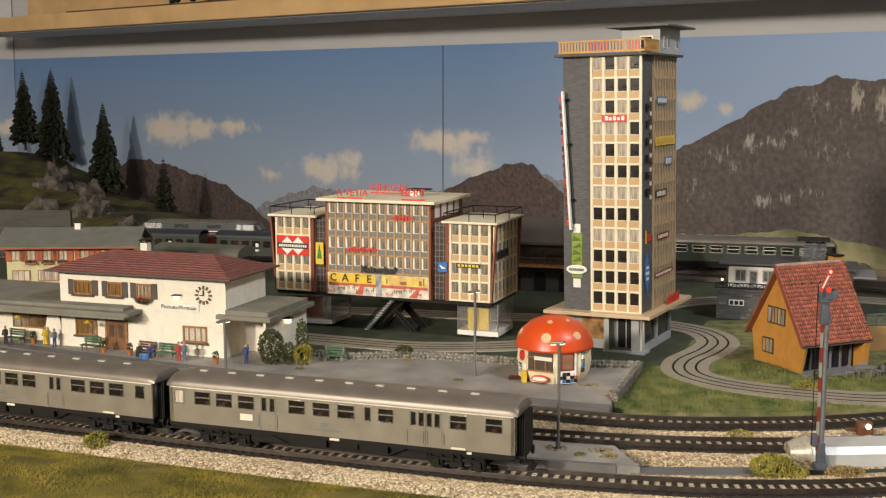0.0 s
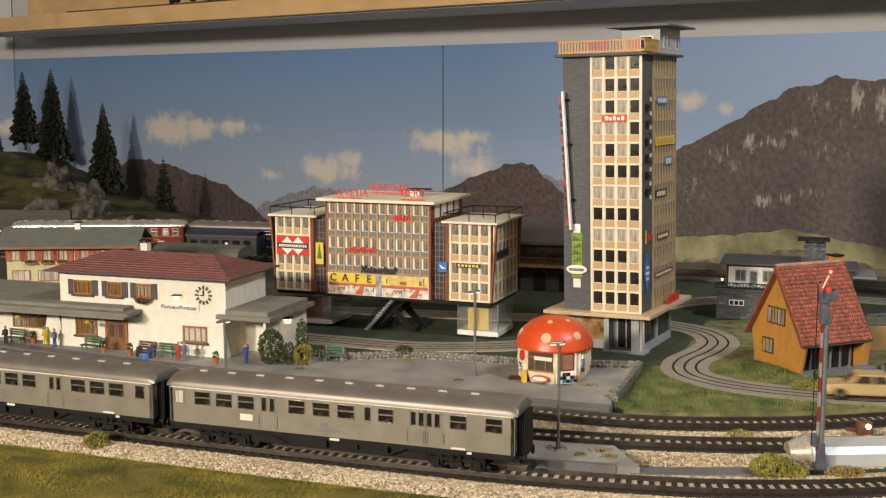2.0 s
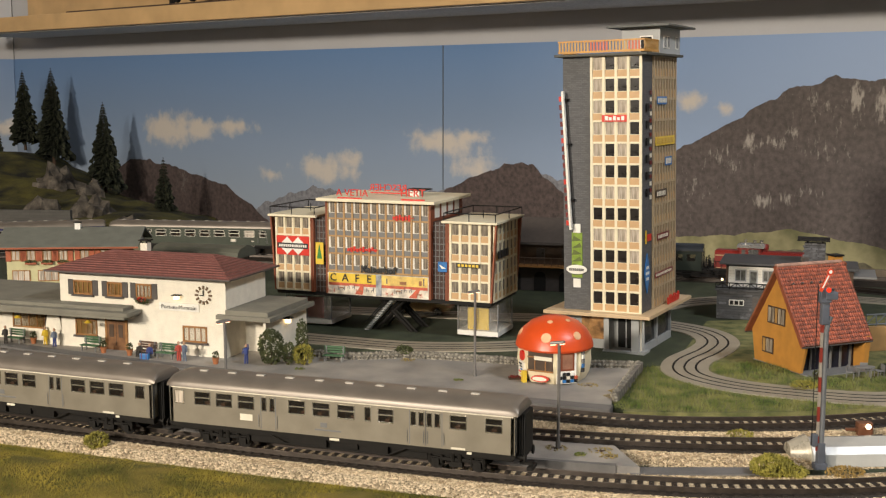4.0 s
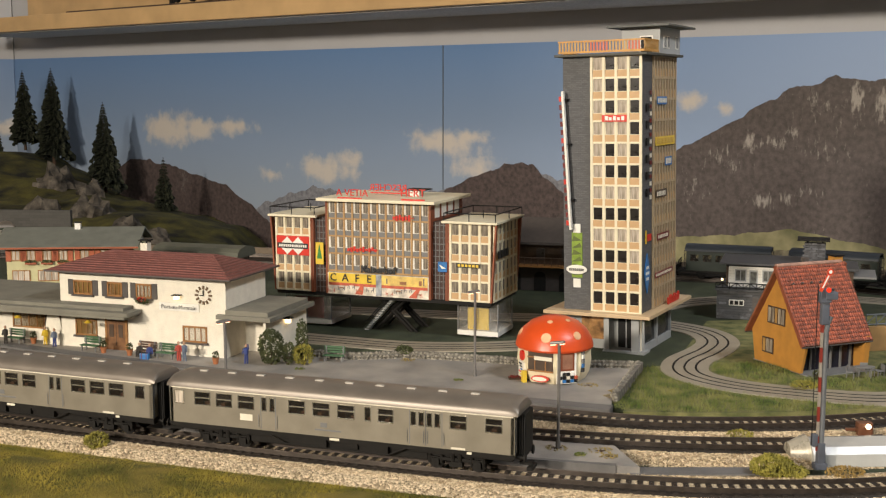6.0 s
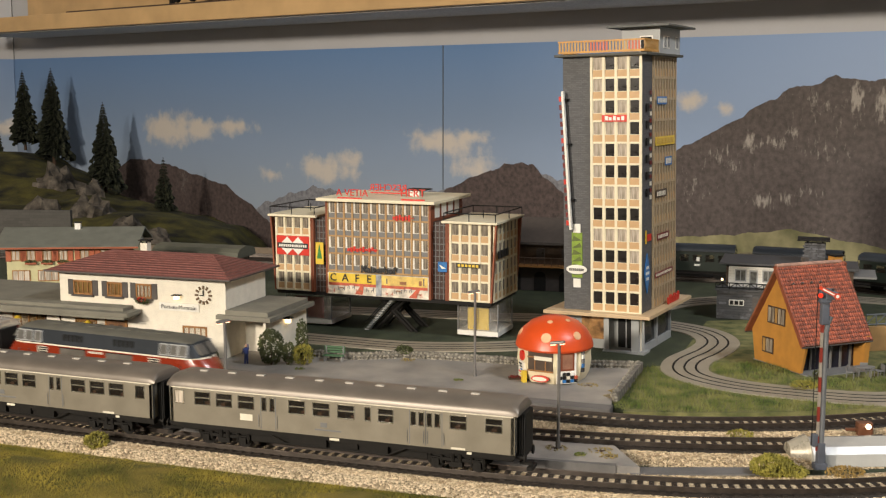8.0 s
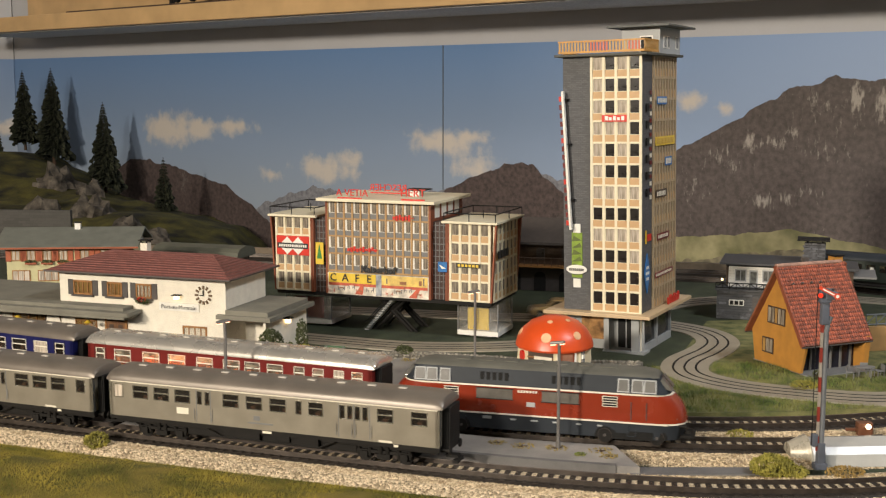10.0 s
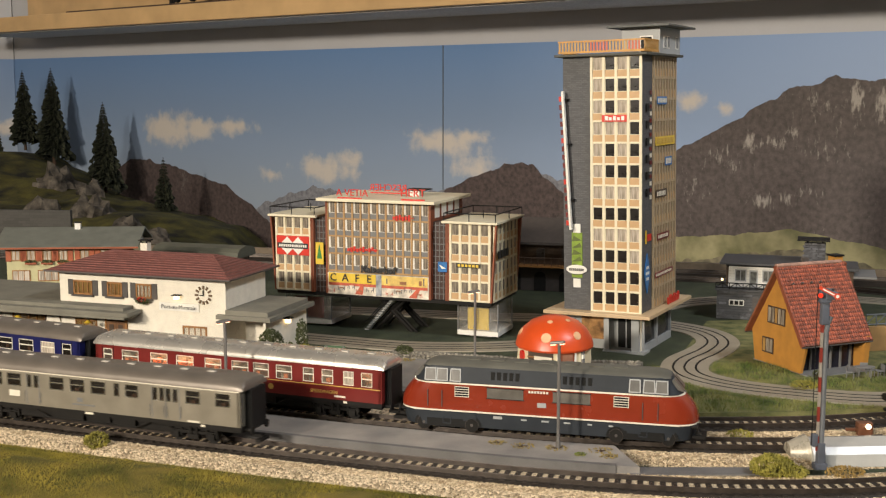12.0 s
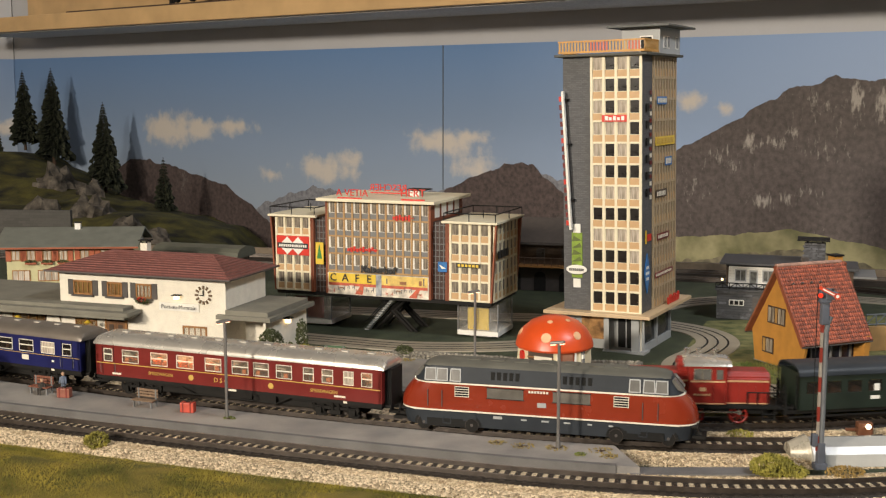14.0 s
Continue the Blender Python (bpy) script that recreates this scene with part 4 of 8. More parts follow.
        for x in (-2.6, 1.9):
            part("side_window", boxes((x - 1.25, -1.65, 2.35, x + 1.25, -1.6, 3.0)), mat("dusty_pane", (0.13, 0.12, 0.105), 0.2), grp)
            part("window_surround", boxes((x - 1.32, -1.648, 2.3, x + 1.32, -1.6, 2.35), (x - 1.32, -1.648, 3.0, x + 1.32, -1.6, 3.05)), BLACK, grp)
        part("plate", boxes((-0.4, -1.65, 1.95, 0.2, -1.61, 2.25), bevel=0.03), PALE_GREY, grp)
        for k in range(7):
            part("number_bar", boxes((-1.0 + k * 0.2, -1.65, 2.85, -0.87 + k * 0.2, -1.61, 3.0)), CREAM, grp)
        for x in (-8.0, -7.0, 6.6, 7.6):
            part("grab_rail", rods(((x, -1.66, 1.6), (x, -1.66, 2.7), 0.03), n=6), SLATE, grp)
        for x, n in ((-3.4, 0.6), (-1.5, 0.4), (-0.1, 0.5), (1.4, 0.45), (3.0, 0.3), (4.4, 0.3)):
            part("lettering_bar", boxes((x, -1.645, 1.02, x + n, -1.6, 1.02 + 0.1 + 0.08 * (n > 0.5))), PALE_GREY, grp)
        part("hatch_panel", boxes((-5.5, -1.66, 0.75, -4.6, -1.6, 1.25), (5.6, -1.66, 0.7, 6.5, -1.6, 1.2)), LOCO_GREY, grp)
        # cab side windows lie on the leaning band
        for sx in (-1, 1):
            for a, b in ((6.62, 7.36), (7.42, 8.2), (5.7, 6.42)):
                x0, x1 = (sx * a, sx * b) if sx > 0 else (-b, -a)
                bm = bmesh.new()
                prism(bm, [(x0 - 0.04, 3.3), (x1 + 0.04, 3.3), (x1 + 0.0, 4.14), (x0 - 0.0, 4.14)], "y", -1.68, -1.45)
                lean = Matrix.Translation((0, -0.0162, 0.0322)) @ pose(0, 0, 0, -11, 0, 0) @ Matrix.Translation((0, 0.0162, -0.0322))
                fr = part("cab_window_frame", bm, PALE_GREY, grp, "bright window frame", m=lean)
                bm = bmesh.new()
                prism(bm, [(x0 + 0.04, 3.37), (x1 - 0.04, 3.37), (x1 - 0.07, 4.07), (x0 + 0.07, 4.07)], "y", -1.69, -1.5)
                part("pane", bm, CAB_GLASS, fr)
            for k in range(5):
                part("vent_grid", boxes((-3.6 + k * 0.42 + (4.9 if sx > 0 else 0), -1.62, 3.35, -3.34 + k * 0.42 + (4.9 if sx > 0 else 0), -1.45, 4.0)), BLACK, grp, m=pose(0, 0, 0, -1.5, 0, 0))
    for d in (-1, 1):
        for y in (-0.55, 0.55):
            bm = bmesh.new()
            prism(bm, [(d * 9.13, 3.38), (d * 9.2, 3.42), (d * 8.58, 4.12), (d * 8.45, 4.1), (d * 8.3, 3.6)], "y", y - 0.4, y + 0.4)
            fr = part("windscreen", bm, CAB_GLASS, base)
        for y in (-1.05, 1.05):
            bm = bmesh.new()
            rod(bm, (d * 8.6, y, 1.75), (d * 9.55, y, 1.7), 0.2)
            part("headlight", bm, NICKEL, base)
        bm = bmesh.new()
        rod(bm, (d * 9.3, 0, 3.1), (d * 8.2, 0, 3.15), 0.18)
        part("headlight", bm, NICKEL, base)
        coupling(base, d * 9.6, d * 0.9)
        bm = boxes((min(d * 9.5, d * 10.7), -0.7, 0.4, max(d * 9.5, d * 10.7), 0.7, 0.55))
        part("coupler_loop", bm, SOOT, base)
        part("bogie_frame", boxes((d * 6.5 - 2.3, -1.2, 0.35, d * 6.5 + 2.3, 1.2, 0.7)), SOOT, base)
        for y in (-1.63, 1.63):
            part("bogie_opening", boxes((d * 6.65 - 1.4, y - 0.012, 0.3, d * 6.65 + 1.4, y + 0.012, 0.84)), BLACK, base)
            part("footstep", boxes((d * 6.65 - 0.3, y - 0.04, 0.5, d * 6.65 + 0.3, y + 0.04, 0.56), (d * 6.65 - 0.3, y - 0.04, 0.5, d * 6.65 - 0.24, y + 0.04, 0.95), (d * 6.65 + 0.24, y - 0.04, 0.5, d * 6.65 + 0.3, y + 0.04, 0.95)), LOCO_GREY, base)
        for x in (d * 4.9, d * 8.3):
            for y in (-1.63, 1.63):
                e = 0.0 if abs(x) < 6 else math.copysign(0.12, -y)
                bm = bmesh.new()
                prism(bm, [(x - 0.66, 0.36), (x + 0.66, 0.36)] + [(x + 0.66 * math.cos(a * 0.3142), 0.48 + 0.6 * math.sin(a * 0.3142)) for a in range(11)], "y", y + e - 0.015, y + e + 0.015)
                wa = part("wheel_arch", bm, BLACK, base)
                bm = bmesh.new()
                rod(bm, (x, y + e - 0.03, 0.47), (x, y + e + 0.03, 0.47), 0.47, n=24)
                wt = part("wheel", bm, STEEL, wa)
                bm = bmesh.new()
                rod(bm, (x, y + e - 0.04, 0.47), (x, y + e + 0.04, 0.47), 0.44, n=24)
                part("wheel_disc", bm, SOOT, wt)
                bm = bmesh.new()
                rod(bm, (x, y + e - 0.07, 0.5), (x, y + e + 0.07, 0.5), 0.1, n=10)
                part("axle_box", bm, SLATE, wt)
    part("fuel_tank", boxes((-3.6, -1.45, 0.25, 3.6, 1.45, 0.9), bevel=0.15), SOOT, base)
    for c in base.children_recursive:
        if c.parent is base:
            c.matrix_basis = Matrix.Diagonal((1, 1, 1.06, 1)) @ c.matrix_basis
    return base


def shunter():
    """A small three-axle diesel shunter with a long hood, a cab and a short hood, jackshaft rods."""
    base = thing("shunting_locomotive", P(0, 0, 0), "red diesel shunting locomotive with cream lines and silver cab roof", "locomotive")
    part("frame", boxes((-5.6, -1.35, 1.18, 5.6, 1.35, 1.45), (-5.0, -0.75, 0.7, 5.2, 0.75, 1.18)), BLACK, base)
    for x0, x1, nm in ((0.6, 5.75, "long_hood"), (-5.0, -1.9, "short_hood")):
        bm = bmesh.new()
        prism(bm, [(-1.15, 1.45), (1.15, 1.45), (1.15, 3.35), (0.85, 3.72), (-0.85, 3.72), (-1.15, 3.35)], "x", x0, x1)
        bmesh.ops.bevel(bm, geom=[e for e in bm.edges], offset=0.1, segments=2, affect="EDGES")
        hd = part(nm, bm, SHUNT_RED, base)
        part("stripe", boxes((x0 + 0.1, -1.17, 3.05, x1 - 0.05, 1.17, 3.17), (x0 + 0.1, -1.17, 1.5, x1 - 0.05, 1.17, 1.58)), TAN_LINE, hd)
        for k in range(5):
            xx = x0 + (x1 - x0) * (k + 0.7) / 5.4
            part("door_seam", boxes((xx, -1.162, 1.65, xx + 0.03, 1.162, 2.95)), WINE, hd)
    part("hood_lamp", rods(((5.7, 0, 3.1), (5.9, 0, 3.1), 0.2), ((5.7, -0.8, 1.9), (5.9, -0.8, 1.9), 0.17), ((5.7, 0.8, 1.9), (5.9, 0.8, 1.9), 0.17), n=12), NICKEL, base)
    cab = part("cab", boxes((-2.0, -1.4, 1.45, 0.7, 1.4, 4.3), bevel=0.08), SHUNT_RED, base)
    for y in (-1.42, 1.38):
        for a, b in ((-0.85, 0.25), (-1.7, -1.25)):
            wi = part("cab_window", boxes((a - 0.06, y, 3.2, b + 0.06, y + 0.04, 4.02), bevel=0.01) if a > -1 else boxes((a - 0.03, y, 3.2, b + 0.03, y + 0.04, 4.02)), NICKEL if a > -1 else SHUNT_RED, cab)
            part("pane", boxes((a, y - 0.012, 3.26, b, y + 0.052, 3.96)), CAB_GLASS, wi)
            if a > -1:
                part("glazing_bar", boxes((a + 0.52, y - 0.02, 3.26, a + 0.58, y + 0.06, 3.96)), NICKEL, wi)
        part("stripe", boxes((-1.85, y - 0.005, 3.05, 0.55, y + 0.045, 3.17), (-1.85, y - 0.005, 1.5, 0.55, y + 0.045, 1.58)), TAN_LINE, cab)
        part("plate", boxes((-0.55, y - 0.01, 2.42, -0.1, y + 0.05, 2.68)), TAN_LINE, cab)
        part("number_bar", boxes(*[(-0.85 + k * 0.2, y - 0.01, 2.1, -0.72 + k * 0.2, y + 0.05, 2.24) for k in range(6)]), TAN_LINE, cab)
        part("door_seam", boxes((-1.85, y - 0.005, 1.6, -1.81, y + 0.045, 3.0), (-1.1, y - 0.005, 1.6, -1.06, y + 0.045, 4.1)), WINE, cab)
    bm = bmesh.new()
    rows = [[bm.verts.new((x, 1.55 * math.cos(math.pi * i / 10), 4.2 + k * math.sin(math.pi * i / 10))) for i in range(11)] for x, k in ((-2.3, 0.3), (-2.1, 0.46), (0.8, 0.46), (1.0, 0.3))]
    for p, q in zip(rows, rows[1:]):
        for i in range(10):
            bm.faces.new((p[i], p[i + 1], q[i + 1], q[i]))
        bm.faces.new((p[0], q[0], q[10], p[10]))
    for r in (rows[0], rows[-1]):
        bm.faces.new(r)
    rf = part("cab_roof", bm, ROOF_GREY, base, "silver-grey curved cab roof", True)
    for x, y, r in ((0.55, -0.5, 0.17), (-0.25, -0.5, 0.14), (-1.4, -0.3, 0.13)):
        bm = bmesh.new()
        rod(bm, (x, y, 4.5), (x, y, 4.95), r)
        rod(bm, (x, y, 4.92), (x, y, 5.08), r * 1.3)
        part("horn", bm, NICKEL, rf)
    part("exhaust", boxes((0.62, -0.5, 3.6, 1.3, 0.5, 4.55), (0.9, -0.75, 4.0, 1.35, 0.75, 4.3), bevel=0.08), SHUNT_RED, base)
    part("tank", boxes((-2.35, -0.5, 3.6, -1.92, 0.5, 4.15), bevel=0.08), SHUNT_RED, base)
    for d in (-1, 1):
        for y in (-1.3, -0.65, 0.65, 1.3):
            part("railing_post", rods(((d * 6.0, y, 1.3), (d * 6.0, y, 2.75), 0.05), n=6), BLACK, base)
        for z in (2.05, 2.75):
            part("railing_bar", rods(((d * 6.0, -1.3, z), (d * 6.0, -0.65, z), 0.05), n=6), BLACK, base)
            part("railing_bar", rods(((d * 6.0, 0.65, z), (d * 6.0, 1.3, z), 0.05), n=6), BLACK, base)
        part("end_platform", boxes((min(d * 5.5, d * 6.1), -1.35, 1.18, max(d * 5.5, d * 6.1), 1.35, 1.34)), BLACK, base)
        part("buffer_beam", boxes((d * 6.05 - 0.1, -1.4, 0.75, d * 6.05 + 0.1, 1.4, 1.34)), BLACK, base)
        for k in range(4):
            part("warning_stripe", boxes((d * 6.17 - 0.02, -1.2 + k * 0.65, 0.8, d * 6.17 + 0.02, -0.95 + k * 0.65, 1.25)), CREAM, base)
        coupling(base, d * 6.1, d * 0.8)
        for y in (-1.3, 1.3):
            part("step", boxes((d * 4.9 - 0.45, y - 0.12, 0.42, d * 4.9 + 0.45, y + 0.12, 0.5), (d * 4.9 - 0.45, y - 0.12, 0.8, d * 4.9 + 0.45, y + 0.12, 0.88), (d * 4.9 - 0.45, y - 0.1, 0.42, d * 4.9 - 0.37, y + 0.1, 1.2), (d * 4.9 + 0.37, y - 0.1, 0.42, d * 4.9 + 0.45, y + 0.1, 1.2)), BLACK, base)
            part("hand_rail", rods(((d * 3.4, y, 2.35), (d * 5.4, y, 2.35), 0.045), *[((d * q, y, 1.45), (d * q, y, 2.35), 0.045) for q in (3.4, 4.1, 4.8, 5.4)], n=6), BLACK, base)
    for x in (-2.9, 0.1, 3.1):
        bm = bmesh.new()
        for y in (-0.9, 0.9):
            for k in range(8):
                a = k * math.pi / 4 + 0.2
                rod(bm, (x, y, 0.66), (x + 0.55 * math.cos(a), y, 0.66 + 0.55 * math.sin(a)), 0.055, n=5)
            rod(bm, (x, y - 0.1, 0.66), (x, y + 0.1, 0.66), 0.2, n=10)
            rim = [(x + 0.58 * math.cos(6.28319 * i / 20), 0.66 + 0.58 * math.sin(6.28319 * i / 20)) for i in range(20)]
            for (ax, az), (bx, bz) in zip(rim, rim[1:] + rim[:1]):
                rod(bm, (ax, y, az), (bx, y, bz), 0.09, n=5, cap=False)
        part("spoked_wheel", bm, SHUNT_RED, base)
    for y in (-1.14, 1.14):
        part("side_rod", boxes((-3.0, y - 0.05, 0.82, 3.2, y + 0.05, 0.96)), NICKEL, base, "bright nickel side rod")
        for x in (-2.9, 0.1, 3.1, 1.6):
            bm = bmesh.new()
            rod(bm, (x, y - 0.1, 0.89), (x, y + 0.1, 0.89), 0.18, n=12)
            part("crank_pin", bm, NICKEL, base)
    return base


TAN_LINE = mat("tan_line_paint", (0.5, 0.32, 0.17), 0.5)


def short_coach():
    """An old two-axle coach: dark sides, overhanging dark roof, open end platforms."""
    base = thing("old_coach", P(0, 0, 0), "dark green two-axle coach with open end platforms and dark roof", "railway coach", "old coaches behind the shunter")
    h, w = 5.0, 1.5
    o = [(-4.55 + k * 1.55, -3.5 + k * 1.55) for k in range(6)]
    for side in (-1, 1):
        flip = pose(0, 0, 0, 0, 0, 0 if side < 0 else 180)
        sh = part("body_side", side_pieces(h, 1.1, 3.6, 2.25, 3.1, o, -w), GREEN, base, m=flip)
        for a, b in o:
            part("pane", boxes((a, -w + 0.03, 2.25, b, -w + 0.05, 3.1)), GLASS, sh)
        part("notice", boxes((0.55, -w - 0.015, 2.3, 0.95, -w + 0.02, 2.8), (0.3, -w - 0.015, 1.7, 1.0, -w + 0.02, 1.95)), WHITE, sh)
        part("step_board", boxes((-h - 0.8, -w - 0.1, 0.6, h + 0.8, -w + 0.1, 0.7)), SOOT, sh)
    for d in (-1, 1):
        part("end_wall", boxes((d * h - 0.05, -w, 1.1, d * h + 0.05, w, 3.7)), GREEN, base)
        bm = bmesh.new()
        for y in (-1.4, -0.5, 0.5, 1.4):
            rod(bm, (d * 6.0, y, 1.1), (d * 6.0, y, 2.3), 0.05, n=6)
        rod(bm, (d * 6.0, -1.4, 2.3), (d * 6.0, 1.4, 2.3), 0.05, n=6)
        rod(bm, (d * 6.0, -1.4, 1.7), (d * 6.0, 1.4, 1.7), 0.05, n=6)
        part("end_railing", bm, BLACK, base)
        for y in (-1.4, 1.4):
            part("roof_post", rods(((d * 5.25, y, 1.1), (d * 5.25, y, 3.6), 0.05), n=6), BLACK, base)
        coupling(base, d * 6.0, d * 0.6)
    part("frame", boxes((-6.1, -1.4, 0.85, 6.1, 1.4, 1.1)), SOOT, base)
    bm = bmesh.new()
    ring = roof_outline(1.68, 3.55, 0.72)
    rows = [[bm.verts.new((x, y, z)) for y, z in ring] for x in (-5.2, 5.2)]
    inner = [[bm.verts.new((x, y * 0.94, 3.5 + (z - 3.55) * 0.9)) for y, z in ring] for x in (-5.2, 5.2)]
    for i in range(len(ring) - 1):
        bm.faces.new((rows[0][i], rows[0][i + 1], rows[1][i + 1], rows[1][i]))
        bm.faces.new((inner[0][i], inner[0][i + 1], inner[1][i + 1], inner[1][i]))
        for k in (0, 1):
            bm.faces.new((rows[k][i], rows[k][i + 1], inner[k][i + 1], inner[k][i]))
    part("roof", bm, LOCO_GREY, base, smooth=True)
    part("seating", boxes(*[(-4.8 + k * 1.5, -1.3, 1.1, -4.5 + k * 1.5, 1.3, 2.2) for k in range(7)]), SEAT, base)
    for x in (-3.2, 3.2):
        wheelset(base, x, 0.55)
        for y in (-1.05, 1.05):
            part("axle_guard", boxes((x - 0.6, y - 0.06, 0.4, x + 0.6, y + 0.06, 0.9)), SOOT, base)
    return base


def car():
    base = thing("saloon_car", P(0, 0, 0), "sand-beige toy saloon car running on the slot road", "car")
    bm = bmesh.new()
    prism(bm, [(-2.75, 0.35), (2.7, 0.35), (2.78, 0.8), (2.6, 1.0), (1.2, 1.15), (-1.7, 1.15), (-2.7, 1.02), (-2.8, 0.7)], "y", -1.0, 1.0)
    bmesh.ops.bevel(bm, geom=list(bm.edges), offset=0.12, segments=2, affect="EDGES")
    part("body", bm, CAR_PAINT, base, smooth=True)
    bm = bmesh.new()
    prism(bm, [(-1.95, 1.1), (1.35, 1.1), (0.65, 1.78), (-1.35, 1.78)], "y", -0.86, 0.86)
    bmesh.ops.bevel(bm, geom=list(bm.edges), offset=0.1, segments=2, affect="EDGES")
    cb = part("cabin", bm, CAR_PAINT, base, smooth=True)
    for y in (-0.875, 0.845):
        for a, b, c, d in ((-0.35, 0.85, 0.55, -0.3), (-1.5, -0.5, -0.45, -1.2)):
            bm = bmesh.new()
            prism(bm, [(a, 1.2), (b, 1.2), (c, 1.66), (d, 1.66)], "y", y, y + 0.03)
            part("side_window", bm, GLASS_DARK, cb)
    for pts in ([(1.32, 1.16), (1.36, 1.2), (0.76, 1.74), (0.72, 1.7)], [(-1.94, 1.16), (-1.98, 1.2), (-1.46, 1.74), (-1.42, 1.7)]):
        bm = bmesh.new()
        prism(bm, pts, "y", -0.72, 0.72)
        part("windscreen", bm, mat("car_glass", (0.12, 0.1, 0.07), 0.1), cb)
    for x in (-1.75, 1.75):
        for y in (-0.92, 0.92):
            bm = bmesh.new()
            rod(bm, (x, y - 0.12, 0.42), (x, y + 0.12, 0.42), 0.42, n=16)
            wh = part("wheel", bm, BLACK, base)
            bm = bmesh.new()
            rod(bm, (x, y - 0.14, 0.42), (x, y + 0.14, 0.42), 0.2, n=12)
            part("hub_cap", bm, NICKEL, wh)
    part("bumper", boxes((2.68, -0.95, 0.45, 2.84, 0.95, 0.58)), NICKEL, base)
    part("bumper", boxes((-2.88, -0.95, 0.45, -2.72, 0.95, 0.58)), NICKEL, base)
    for y in (-0.7, 0.7):
        part("tail_light", boxes((-2.84, y - 0.2, 0.75, -2.74, y + 0.2, 0.9)), SIGN_RED, base)
        bm = bmesh.new()
        rod(bm, (2.6, y, 0.8), (2.8, y, 0.8), 0.16)
        part("headlight", bm, CREAM, base)
    return base


SILVERS = [silver_coach(silver_windows(), (-5.12, 5.08, 6.14)), silver_coach(silver_middle_windows(), (-5.2, 3.4))]
SILVERS.append(copy_thing(SILVERS[1], P(0, 0, 0)))
for ob in SILVERS:
    tagged(ob, group="silver local coaches")
DIESEL = diesel_loco()
DINER = dining_coach()
BLUE_COACH = express_coach("express_coach", BLUE, SILVER_ROOF, "deep blue express coach with grey roof")
GREEN_COACH = express_coach("express_coach", MOSS, SILVER_ROOF, "dull green express coach with grey roof")
SHUNTER = shunter()
OLD = [short_coach()]
for k in range(3):
    OLD.append(copy_thing(OLD[0], P(0, 0, 0)))
CAR = car()
for ob in CAR.children_recursive:
    ob.data.transform(Matrix.Scale(1.12, 4))

# ---- buildings ----
def brick_mat(name, col, mortar, w=0.42, h=0.16):
    m = bpy.data.materials.new(name)
    m.use_nodes = True
    t = m.node_tree
    b = t.nodes["Principled BSDF"]
    b.inputs["Roughness"].default_value = 0.6
    tc, sep, com, br = t.nodes.new("ShaderNodeTexCoord"), t.nodes.new("ShaderNodeSeparateXYZ"), t.nodes.new("ShaderNodeCombineXYZ"), t.nodes.new("ShaderNodeTexBrick")
    t.links.new(tc.outputs["Object"], sep.inputs[0])
    add = t.nodes.new("ShaderNodeMath")
    t.links.new(sep.outputs["X"], add.inputs[0])
    t.links.new(sep.outputs["Y"], add.inputs[1])
    t.links.new(add.outputs[0], com.inputs[0])
    t.links.new(sep.outputs["Z"], com.inputs[1])
    t.links.new(com.outputs[0], br.inputs["Vector"])
    br.inputs["Color1"].default_value, br.inputs["Color2"].default_value, br.inputs["Mortar"].default_value = (*col, 1), (*[c * 0.72 for c in col], 1), (*mortar, 1)
    br.inputs["Scale"].default_value = 100
    br.inputs["Brick Width"].default_value, br.inputs["Row Height"].default_value, br.inputs["Mortar Size"].default_value = w, h, 0.014
    t.links.new(br.outputs["Color"], b.inputs["Base Color"])
    bp = t.nodes.new("ShaderNodeBump")
    bp.inputs["Strength"].default_value, bp.inputs["Distance"].default_value, bp.invert = 0.5, 0.0002, True
    t.links.new(br.outputs["Fac"], bp.inputs["Height"])
    t.links.new(bp.outputs["Normal"], b.inputs["Normal"])
    return m


TOWER_BRICK = brick_mat("grey_tower_brick", (0.105, 0.105, 0.11), (0.06, 0.06, 0.06))
STONE_BLOCK = brick_mat("dark_stone_block", (0.085, 0.085, 0.09), (0.022, 0.022, 0.024), 0.8, 0.26)
SHELF_WALL = brick_mat("grey_quarry_wall", (0.06, 0.057, 0.05), (0.03, 0.027, 0.023), 1.4, 0.5)
RED_BOARD = brick_mat("rust_red_cladding", (0.27, 0.075, 0.03), (0.16, 0.045, 0.02), 0.2, 3.0)
INK = mat("black_sign_ink", (0.015, 0.015, 0.015), 0.5)
MURAL_RED = mat("poster_red", (0.5, 0.1, 0.05), 0.5, 0, 0.3, 250, 0)


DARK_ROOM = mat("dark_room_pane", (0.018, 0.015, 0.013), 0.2)


